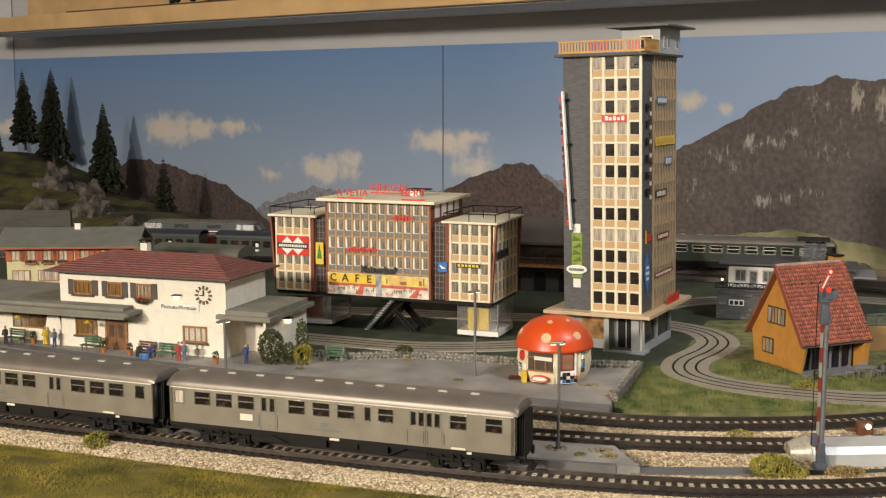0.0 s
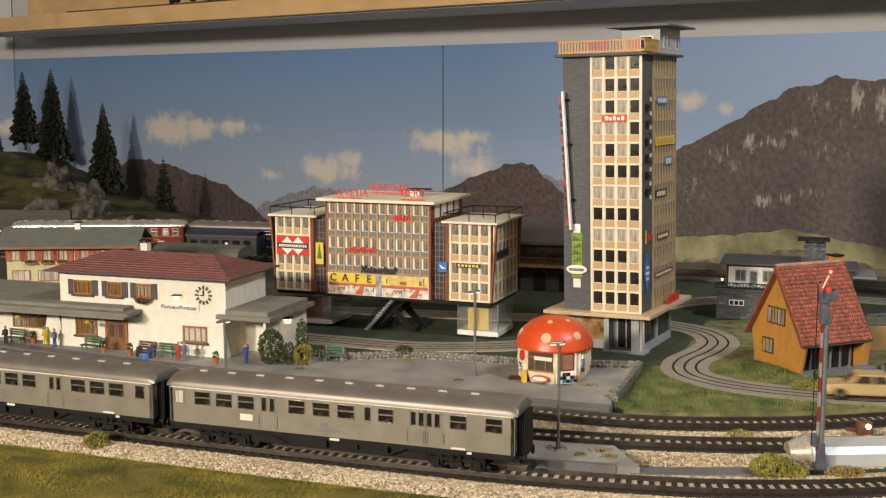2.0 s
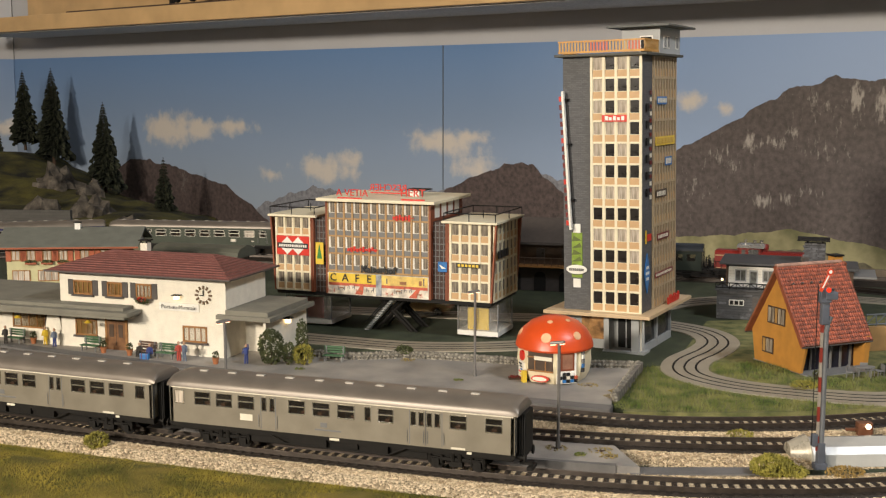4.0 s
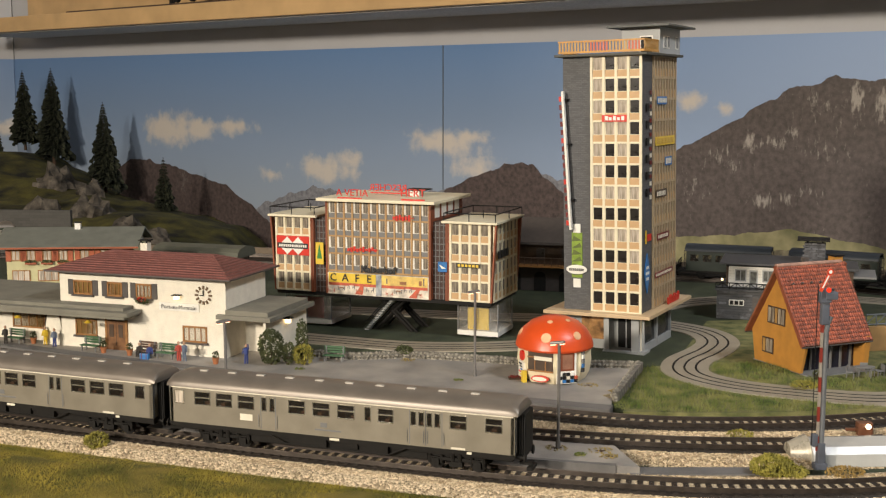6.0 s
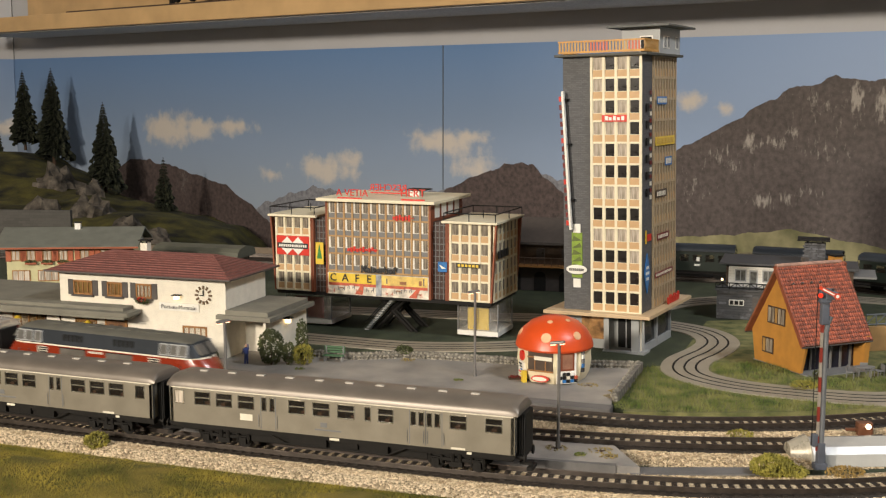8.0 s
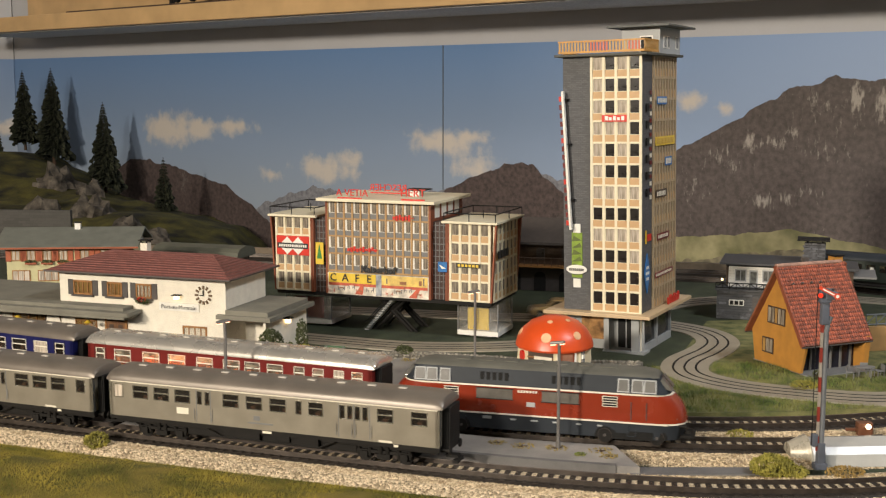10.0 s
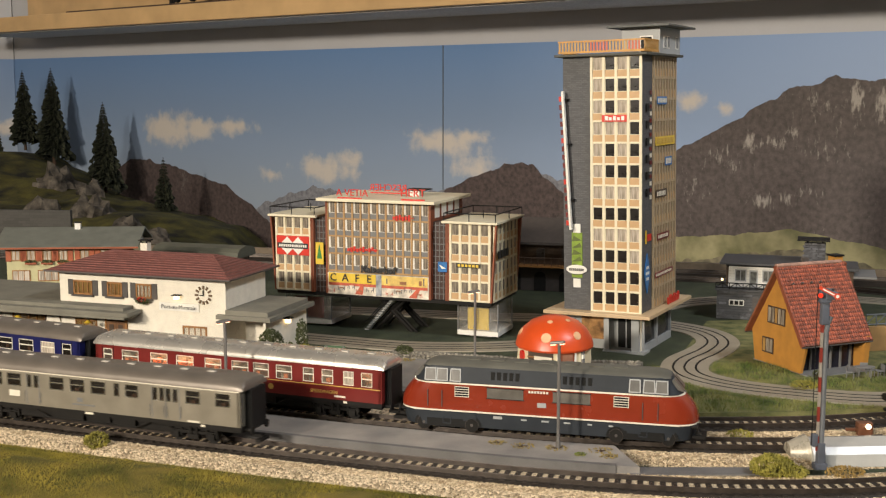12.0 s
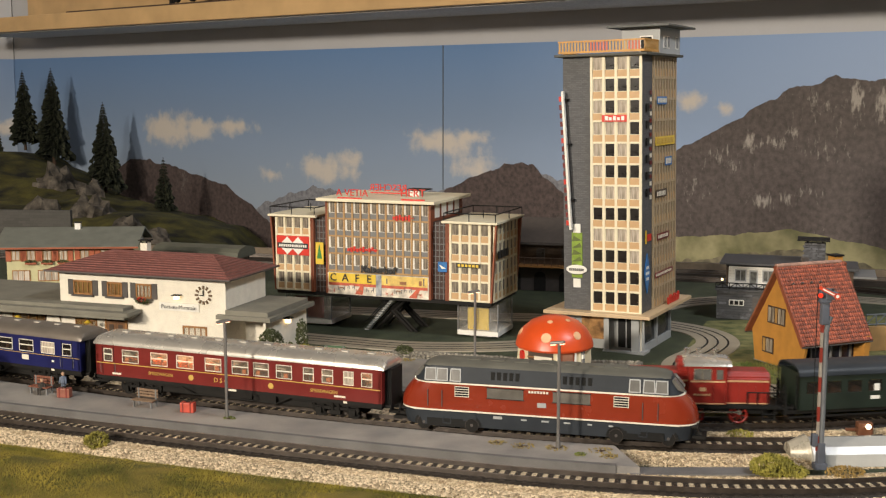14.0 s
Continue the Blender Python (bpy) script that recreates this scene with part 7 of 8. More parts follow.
    ch = part("chimney", boxes((5.6, 3.3, 6.6, 6.5, 4.1, 9.2)), OCHRE, base)
    part("chimney_cap", boxes((5.5, 3.2, 9.15, 6.6, 4.2, 9.3), bevel=0.03), SOOT, ch)
    ch = part("vent_pipe", boxes((2.55, 3.5, 7.8, 3.0, 3.95, 9.2)), SLATE, base)
    # terrace furniture
    tb = thing("garden_table", P(34.4, 93.6, -0.05), "white oval garden table on the terrace", "table")
    bm = bmesh.new()
    prism(bm, [(0.9 * math.cos(a * 0.4189), 0.5 * math.sin(a * 0.4189)) for a in range(15)], "z", 0.85, 0.93)
    part("tabletop", bm, MID_GREY, tb)
    for x in (-0.5, 0.5):
        for y in (-0.2, 0.2):
            part("leg", rods(((x, y, 0), (x, y, 0.86), 0.05), n=6), MID_GREY, tb)
    ch = thing("garden_chair", P(33.3, 93.6, -0.05, 60), "pale grey garden chair beside the table", "chair", "chairs on the terrace")
    part("seat", boxes((-0.32, -0.32, 0.45, 0.32, 0.32, 0.51), bevel=0.02), MID_GREY, ch)
    part("backrest", boxes((-0.32, 0.27, 0.51, 0.32, 0.33, 1.0), bevel=0.02), MID_GREY, ch)
    for x in (-0.27, 0.27):
        for y in (-0.27, 0.27):
            part("leg", rods(((x, y, 0), (x, y, 0.45), 0.035), n=6), MID_GREY, ch)
    copy_thing(ch, P(35.8, 94.0, -0.05, -80))
    copy_thing(ch, P(34.8, 95.0, -0.05, 170))


def lineside_hut():
    base = thing("stone_bungalow", P(29.2, 119.0, -0.1, -18), "flat-roofed bungalow with white front on a dark stone basement", "bungalow")
    part("basement", boxes((-1.0, 0, 0, 5.0, 7, 3.0)), STONE_BLOCK, base, "dark stone basement")
    rnd = random.Random(31)
    for k in range(70):
        x, z, w = rnd.uniform(-1.0, 4.2), 0.08 + 0.29 * rnd.randrange(10), rnd.uniform(0.45, 0.8)
        if not (0.0 < x + w and x < 2.0 and 1.2 < z + 0.3 and z < 2.2):
            part("wall_stone", boxes((x, -0.06 - 0.05 * rnd.random(), z, x + w, 0.02, z + 0.24)), FIELD_SLATE, base)
    wb = part("basement_window", boxes((0.25, -0.06, 1.45, 1.75, 0.02, 2.05)), WHITE, base)
    for k in range(3):
        part("pane", boxes((0.34 + k * 0.48, -0.09, 1.54, 0.7 + k * 0.48, 0.0, 1.96)), SOOT, wb)
    gd = part("garage_door", boxes((2.6, -0.1, 0.1, 4.8, 0.0, 2.4)), SLATE, base, "dark slatted garage door")
    for k in range(8):
        part("slat", boxes((2.62, -0.14, 0.15 + k * 0.28, 4.78, -0.1, 0.36 + k * 0.28)), SLATE, gd)
    part("balcony", boxes((-1.2, -0.3, 3.0, 5.0, 2.0, 3.16)), STONE_BLOCK, base)
    bm = bmesh.new()
    for z in (3.3, 3.8):
        rod(bm, (-1.1, -0.2, z), (5, -0.2, z), 0.06, n=6)
    for k in range(10):
        rod(bm, (-1.1 + k * 0.68, -0.2, 3.1), (-1.1 + k * 0.68, -0.2, 3.8), 0.05, n=6)
        if k < 9:
            rod(bm, (-1.1 + k * 0.68, -0.2, 3.3 + 0.5 * (k % 2)), (-0.42 + k * 0.68, -0.2, 3.8 - 0.5 * (k % 2)), 0.05, n=6)
    part("balcony_rail", bm, BLACK, base)
    fr = part("front_wall", boxes((0.0, 1.6, 3.1, 8.0, 7.5, 5.35)), WHITE, base, "white boarded front wall")
    lace = mat("lace_pane", (0.1, 0.1, 0.09), 0.5, 0, 0.6, 300, 0)
    for x in (0.65, 3.4):
        wi = part("window", boxes((x, 1.54, 3.75, x + 1.15, 1.62, 5.0)), PALE_GREY, fr)
        part("pane", boxes((x + 0.12, 1.51, 3.86, x + 0.54, 1.6, 4.9), (x + 0.61, 1.51, 3.86, x + 1.03, 1.6, 4.9)), lace, wi)
    dr = part("door", boxes((2.1, 1.54, 3.16, 2.95, 1.62, 4.95)), PALE_GREY, fr)
    part("pane", boxes((2.22, 1.51, 3.5, 2.83, 1.6, 4.8)), lace, dr)
    for k in range(7):
        part("board_joint", boxes((0.05, 1.585, 3.4 + k * 0.28, 8.0, 1.598, 3.42 + k * 0.28)), PALE_GREY, fr)
    part("dark_return", boxes((-0.25, 1.7, 3.1, 0.0, 7.5, 5.4)), WOOD_DARK, base)
    part("roof", boxes((-0.9, 0.7, 5.55, 8.0, 8, 5.75), (-0.3, 1.3, 5.35, 8.0, 8, 5.55), (8.0, 1.9, 5.2, 12.8, 8, 5.45), bevel=0.04), mat("dark_flat_roof", (0.05, 0.05, 0.053), 0.6), base, "dark flat overhanging roof")
    part("rear_wing", boxes((8.0, 2.4, 0, 12.3, 7.5, 5.2)), WOOD_DARK, base)
    part("wing_roof_lip", boxes((12.3, 2.0, 4.5, 14.5, 7.5, 4.7)), MID_GREY, base)
    ch = part("stone_chimney", boxes((7.4, 3.4, 5.7, 9.5, 5.2, 7.7)), STONE_BLOCK, base)
    for k in range(24):
        x, z = 7.35 + 0.7 * (k % 3) + 0.2 * ((k // 3) % 2) - 0.1, 5.9 + 0.24 * (k // 3)
        part("wall_stone", boxes((x, 3.3 - 0.06 * rnd.random(), z, x + 0.6, 3.42, z + 0.19)), FIELD_SLATE, ch)
    part("chimney_slab", boxes((6.7, 3.0, 8.0, 9.9, 5.7, 8.18), (7.6, 3.8, 7.7, 7.8, 4.8, 8.0), (9.1, 3.8, 7.7, 9.3, 4.8, 8.0)), SOOT, ch)
    part("post", rods(((5.2, 0.3, 3.1), (5.2, 0.3, 5.5), 0.1), n=8), MID_GREY, base)
    lm = part("porch_lamp", boxes((-0.62, 0.2, 3.95, -0.42, 0.3, 4.2), bevel=0.03), LAMP_GLOW, base)


FIELD_SLATE = mat("dark_slate_stone", (0.055, 0.055, 0.06), 0.6, 0, 0.25, 200, 0.3, second=(0.11, 0.11, 0.12), rnd=0.35)


def yellow_house():
    base = thing("yellow_guest_house", P(-33.4, 125.3, 0.15, 4), "pale yellow two-storey guest house with red shutters and grey roof", "house")
    plaster = mat("pale_yellow_plaster", (0.5, 0.47, 0.27), 0.8, 0, 0.08, 120, 0.4)
    part("wall", boxes((-13.4, 0, -0.4, 0, 7, 6.4)), plaster, base, "pale yellow plaster wall")
    bm = bmesh.new()
    prism(bm, [(-0.9, 6.45), (-0.9, 6.62), (3.5, 8.25), (7.9, 6.62), (7.9, 6.45), (3.5, 8.05)], "x", -14.5, 0.7)
    part("roof", bm, mat("grey_green_roof", (0.13, 0.135, 0.115), 0.75, 0, 0.15, 80, 0.3), base, "grey-green saddle roof")
    bm = bmesh.new()
    prism(bm, [(0, 6.4), (3.5, 8.0), (7, 6.4)], "x", -0.3, -0.02)
    part("gable", bm, PALE_GREY, base)
    ch = part("chimney", boxes((-6.8, 2.9, 7.7, -6.2, 3.5, 8.75)), WHITE, base)
    part("chimney_cap", boxes((-6.9, 2.8, 8.75, -6.1, 3.6, 8.83)), SOOT, ch)
    part("eave_board", boxes((-14.5, -0.97, 6.36, 0.7, -0.9, 6.56)), BRICK_RED, base, "brick-red eave board")
    shut = mat("orange_red_shutter", (0.36, 0.085, 0.03), 0.5)
    for k, x in enumerate((-12.4, -10.8, -9.1, -7.4, -5.15, -3.0, -1.2)):
        wi = part("window", boxes((x - 0.47, -0.1, 5.0, x - 0.38, 0.05, 6.2), (x + 0.38, -0.1, 5.0, x + 0.47, 0.05, 6.2), (x - 0.38, -0.1, 6.08, x + 0.38, 0.05, 6.2), (x - 0.38, -0.1, 5.0, x + 0.38, 0.05, 5.1), (x - 0.04, -0.08, 5.1, x + 0.04, 0.05, 6.08)), WOOD, base)
        part("pane", boxes((x - 0.4, -0.05, 5.05, x + 0.4, 0.0, 6.15)), CURTAIN, wi)
        for q in (-1, 1):
            part("shutter", boxes((x + q * 0.77 - 0.27, -0.12, 4.95, x + q * 0.77 + 0.27, 0.0, 6.2), bevel=0.02), shut, wi)
        if k in (1, 2, 3):
            part("window_box", boxes((x - 0.6, -0.4, 4.65, x + 0.6, -0.1, 4.85)), BRICK_RED, wi)
            foliage("flower_clump", wi, 60, (x, -0.3, 4.95), (0.65, 0.18, 0.16), 0.12, LEAF, k)
    for x, w in ((-11.9, 0.95), (-9.05, 1.1), (-5.6, 1.0), (-2.4, 1.0)):
        lw = part("window", boxes((x - w, -0.1, 2.8, x + w, 0.05, 4.0)), WOOD, base)
        part("pane", boxes((x - w + 0.1, -0.13, 2.9, x - w / 3 - 0.05, 0.0, 3.9), (x - w / 3 + 0.05, -0.13, 2.9, x + w / 3 - 0.05, 0.0, 3.9), (x + w / 3 + 0.05, -0.13, 2.9, x + w - 0.1, 0.0, 3.9)), CURTAIN, lw)
    tr = thing("terrace_wall", P(-33.4, 125.3, -0.1, 4), "pale terrace wall with thin railing before the guest house", "wall")
    part("wall", boxes((-16, -5.2, 0, 1, -4.9, 1.5)), PLASTER, tr)
    part("rail", rods(((-16, -5.05, 2.6), (1, -5.05, 2.6), 0.05), *[((-16 + k * 1.7, -5.05, 1.5), (-16 + k * 1.7, -5.05, 2.6), 0.05) for k in range(11)], n=6), BLACK, tr)


def back_buildings():
    sh = thing("platform_shelter", P(-24.8, 138.0, -0.1, -18), "long low shelter with rounded grey-green roof", "shelter")
    part("wall", boxes((-10.5, 0.2, 0, 0, 3.8, 4.0)), WOOD_DARK, sh)
    bm = bmesh.new()
    prism(bm, [(-0.4, 3.6), (-0.2, 4.3), (0.4, 4.7), (2, 4.95), (3.6, 4.7), (4.2, 4.3), (4.4, 3.6)], "x", -11, 0.6)
    part("roof", bm, mat("dark_olive_roof", (0.1, 0.1, 0.075), 0.7, 0, 0.12, 80, 0.3), sh)
    br = thing("brown_farmhouse", P(9.0, 137.0, -0.1, -16), "dark brown timber farmhouse with arched stone ground floor", "house")
    part("ground_storey", boxes((-8, 0, 0, 12, 6, 3.0)), mat("brown_render", (0.05, 0.04, 0.035), 0.8), br)
    part("upper_storey", boxes((-8, 0.3, 3.0, 12, 6, 6.0)), WOOD_DARK, br)
    part("balcony", boxes((-8, -1.0, 2.9, 12, 0.3, 3.1)), WOOD, br)
    part("balcony_rail", rods(((-8, -0.9, 4.0), (12, -0.9, 4.0), 0.08), *[((-8 + k * 0.8, -0.9, 3.1), (-8 + k * 0.8, -0.9, 4.0), 0.05) for k in range(26)], n=6), WOOD_DARK, br)
    for k in range(6):
        x = -6.5 + k * 3.0
        bm = bmesh.new()
        prism(bm, [(x - 0.7, 0), (x + 0.7, 0)] + [(x + 0.7 * math.cos(a * 0.3927), 1.6 + 0.7 * math.sin(a * 0.3927)) for a in range(9)], "y", -0.05, 0.05)
        part("archway", bm, SOOT, br)
        part("window", boxes((x - 0.5, 0.22, 3.6, x + 0.5, 0.34, 5.0)), mat("dusky_pane", (0.06, 0.05, 0.045), 0.3), br)
    bm = bmesh.new()
    prism(bm, [(-1.2, 5.6), (3, 8.0), (7.2, 5.6), (7.2, 5.9), (3, 8.4), (-1.2, 5.9)], "x", -9, 13)
    part("roof", bm, mat("dark_brown_roof", (0.05, 0.04, 0.035), 0.8), br)
    vw = thing("garden_wall", P(38.2, 103.6, -0.1, 12), "low ochre garden wall with blue-grey railing", "wall")
    part("wall", boxes((0, 0, 0, 12, 0.6, 2.2)), mat("tan_render", (0.42, 0.25, 0.1), 0.8, 0, 0.1, 120, 0.3), vw)
    bm = bmesh.new()
    for z in (2.4, 3.3):
        rod(bm, (0, 0.3, z), (12, 0.3, z), 0.07, n=6)
    for k in range(13):
        rod(bm, (k, 0.3, 2.2), (k, 0.3, 3.3), 0.06, n=6)
        if k < 12:
            rod(bm, (k, 0.3, 2.4), (k + 1, 0.3, 3.3), 0.05, n=6)
    part("railing", bm, mat("blue_grey_metal", (0.13, 0.15, 0.18), 0.5), vw)


tower()
office()
station()
kiosk()
ochre_house()
lineside_hut()
yellow_house()
back_buildings()

# ---- hillside and firs ----
def hill_height(x, y):
    a = 16.5 * math.exp(-(((x + 108) / 26) ** 2 + ((y - 292) / 34) ** 2))
    b = 6.0 * math.exp(-(((x + 80) / 20) ** 2 + ((y - 255) / 25) ** 2))
    c = 3.0 * math.exp(-(((x + 60) / 14) ** 2 + ((y - 235) / 25) ** 2))
    return -7 + a + b + c + 1.6 * noise.fractal((x * 0.06, y * 0.06, 0.4), 1.0, 2.0, 4)


def hillside():
    bm = bmesh.new()
    nx, ny = 90, 60
    vs = []
    for j in range(ny + 1):
        y = 205 + 105 * j / ny
        row = []
        for i in range(nx + 1):
            x = -150 + 118 * i / nx
            yy = min(y, 224.6 - 0.81 * x - 1.0)
            z = hill_height(x, yy)
            if x > -44:
                z -= (x + 44) * 0.8
            row.append(bm.verts.new((x, yy, max(z, -22))))
        vs.append(row)
    for j in range(ny):
        for i in range(nx):
            q = (vs[j][i], vs[j][i + 1], vs[j + 1][i + 1], vs[j + 1][i])
            if (q[0].co - q[3].co).length > 1e-4 and (q[1].co - q[2].co).length > 1e-4:
                bm.faces.new(q)
    setting("hillside", bm, HILL, "mossy green model hillside rising to the mural", "hill", True)
    rnd = random.Random(4)
    for k, (x, y, s) in enumerate(((-88, 266, 9), (-72, 240, 8), (-62, 228, 6), (-84, 244, 7), (-55, 220, 6), (-78, 258, 6))):
        rk = thing("rock", P(x, y, hill_height(x, y) - s * 0.3, 40 * k), "grey-brown painted plaster rock in the hillside", "rock", "rocks in the hillside")
        bm = bmesh.new()
        bmesh.ops.create_icosphere(bm, subdivisions=3, radius=s * 0.55)
        for v in bm.verts:
            d = noise.noise(v.co * 0.45 + Vector((k * 7, 0, 0))) * 0.5 + noise.noise(v.co * 1.3 + Vector((k * 3, 5, 0))) * 0.22
            v.co *= 1 + d
            v.co.z *= 1.35
        part("stone", bm, ROCK, rk)
    rw = thing("quarry_wall", P(-72, 207, 0, -4), "grey blockwork retaining wall at the hill's foot", "wall")
    part("wall", boxes((-14, 0, -8, 6.0, 1, 2.4)), SHELF_WALL, rw)


def fir(height, seed):
    """A dark model fir: a straight trunk and whorls of drooping, ragged twigs."""
    rnd = random.Random(seed)
    ob = thing("fir_tree", P(0, 0, 0), "dark green bottle-brush fir on the hillside", "tree", "firs on the hillside")
    bm = bmesh.new()
    rod(bm, (0, 0, -0.5), (0, 0, height * 0.97), height * 0.02, 0.04, 8)
    part("trunk", bm, BARK, ob)
    bm = bmesh.new()
    levels = int(height * 1.5)
    for l in range(levels):
        q = l / (levels - 1)
        z = height * (0.14 + 0.84 * q)
        r = height * 0.155 * (1 - q) ** 0.8 * rnd.uniform(0.82, 1.15) + 0.12
        n = int(9 + 14 * (1 - q))
        for k in range(n):
            a = 6.28319 * (k + rnd.random()) / n
            rr = r * rnd.uniform(0.65, 1.1)
            tip = Vector((rr * math.cos(a), rr * math.sin(a), z - rr * rnd.uniform(0.25, 0.5)))
            root = Vector((0, 0, z + 0.1))
            d = tip - root
            side = Vector((-math.sin(a), math.cos(a), 0))
            for f in (0.45, 0.75, 1.0):
                c = root + d * f
                s = rr * 0.26 * rnd.uniform(0.7, 1.2) + 0.08
                for up in (0.0, 1.3):
                    w = side * math.cos(up) * s + Vector((0, 0, 1)) * math.sin(up) * s
                    v = [bm.verts.new(c + p) for p in (-w - d * 0.12, w - d * 0.12, w * 0.3 + d * 0.22, -w * 0.3 + d * 0.22)]
                    bm.faces.new(v)
    part("crown", bm, NEEDLE, ob)
    return ob


def firs():
    for k, (x, y, zb, zt) in enumerate(((-96.6, 291.7, 5.8, 29.4), (-105.6, 297.3, 9.2, 28.9), (-78.5, 272.3, -0.4, 21.3), (-60.2, 252.5, -2.8, 9.4), (-113.5, 299.6, 6.5, 15.0))):
        t = fir(zt - zb, 20 + k)
        t.matrix_basis = P(x, y, zb)


# ---- street furniture, plants, figures ----
def street_lamp(x, y, z, turn, h=6.9):
    ob = thing("street_lamp", P(x, y, z, turn), "grey pole lamp with a small flat tilted head", "street lamp", "lamps on the platforms")
    part("pole", rods(((0, 0, 0), (0, 0, h), 0.11), ((0, 0, 0), (0, 0, 0.5), 0.16), n=8), LAMP_METAL, ob)
    hd = part("lamp_head", boxes((-0.52, -0.2, h - 0.03, 0.42, 0.2, h + 0.13), bevel=0.05), LAMP_METAL, ob, m=pose(0, 0, 0, 0, -8, 0) @ P(0.9, 0, 0))
    part("lamp_glass", boxes((-0.5, -0.15, h - 0.1, -0.16, 0.15, h - 0.03), (0.12, -0.15, h - 0.1, 0.4, 0.15, h - 0.03)), glow("lamp_glass_glow", (1.0, 0.55, 0.35), 1.8), hd)
    return ob


def bench(m, material, label):
    ob = thing("bench", m, label, "bench", "benches on the platforms")
    part("seat", boxes(*[(-0.92, -0.35 + k * 0.22, 0.5, 0.92, -0.18 + k * 0.22, 0.57) for k in range(3)]), material, ob)
    part("backrest", boxes(*[(-0.92, 0.34, 0.68 + k * 0.22, 0.92, 0.42, 0.84 + k * 0.22) for k in range(3)]), material, ob)
    for x in (-0.75, 0.75):
        part("support", boxes((x - 0.06, -0.3, 0, x + 0.06, -0.2, 0.5), (x - 0.06, 0.32, 0, x + 0.06, 0.42, 1.3), (x - 0.06, -0.3, 0.42, x + 0.06, 0.4, 0.5)), MID_GREY, ob)
    return ob


def figurine(x, y, z, turn, coat, legs, sitting=False, arm=0):
    """A painted miniature figure, kept to a plain shape."""
    bm = bmesh.new()
    dz = -0.55 if sitting else 0
    if sitting:
        for s in (-0.11, 0.11):
            rod(bm, (s, 0, 0.55), (s, -0.42, 0.55), 0.1, 0.09, 8, 1)
            rod(bm, (s, -0.42, 0.55), (s, -0.45, 0.02), 0.09, 0.07, 8, 1)
    else:
        for s in (-0.11, 0.11):
            rod(bm, (s, s * 0.5, 0.02), (s * 0.8, 0, 0.95), 0.09, 0.11, 8, 1)
    lathe(bm, [(0.16, 0.9 + dz), (0.25, 1.0 + dz), (0.23, 1.25 + dz), (0.28, 1.5 + dz), (0.1, 1.62 + dz)], 10, mi=0)
    for s in (-1, 1):
        hand = (s * 0.36, -0.1, 0.95 + dz) if not (arm and s > 0) else (s * 0.3, -0.15, 2.0 + dz)
        rod(bm, (s * 0.27, 0, 1.5 + dz), hand, 0.08, 0.06, 6, 0)
    lathe(bm, [(0.03, 1.62 + dz), (0.11, 1.68 + dz), (0.14, 1.8 + dz), (0.11, 1.93 + dz), (0.03, 1.97 + dz)], 10, mi=2)
    ob = part("figurine", bm, [coat, legs, FACE], None, smooth=True, m=P(x, y, z, turn) @ Matrix.Scale(0.87, 4))
    return ob


FACE = mat("pale_figure_paint", (0.45, 0.28, 0.18), 0.7)
COAT_DARK = mat("dark_coat_paint", (0.04, 0.035, 0.03), 0.7)
COAT_YELLOW = mat("yellow_coat_paint", (0.6, 0.42, 0.03), 0.6)
COAT_BLUE = mat("blue_coat_paint", (0.04, 0.06, 0.2), 0.6)
COAT_GREY = mat("grey_blue_coat_paint", (0.13, 0.16, 0.22), 0.6)
COAT_RED = mat("red_coat_paint", (0.4, 0.06, 0.04), 0.6)
BENCH_GREEN = mat("green_bench_paint", (0.05, 0.12, 0.055), 0.6)


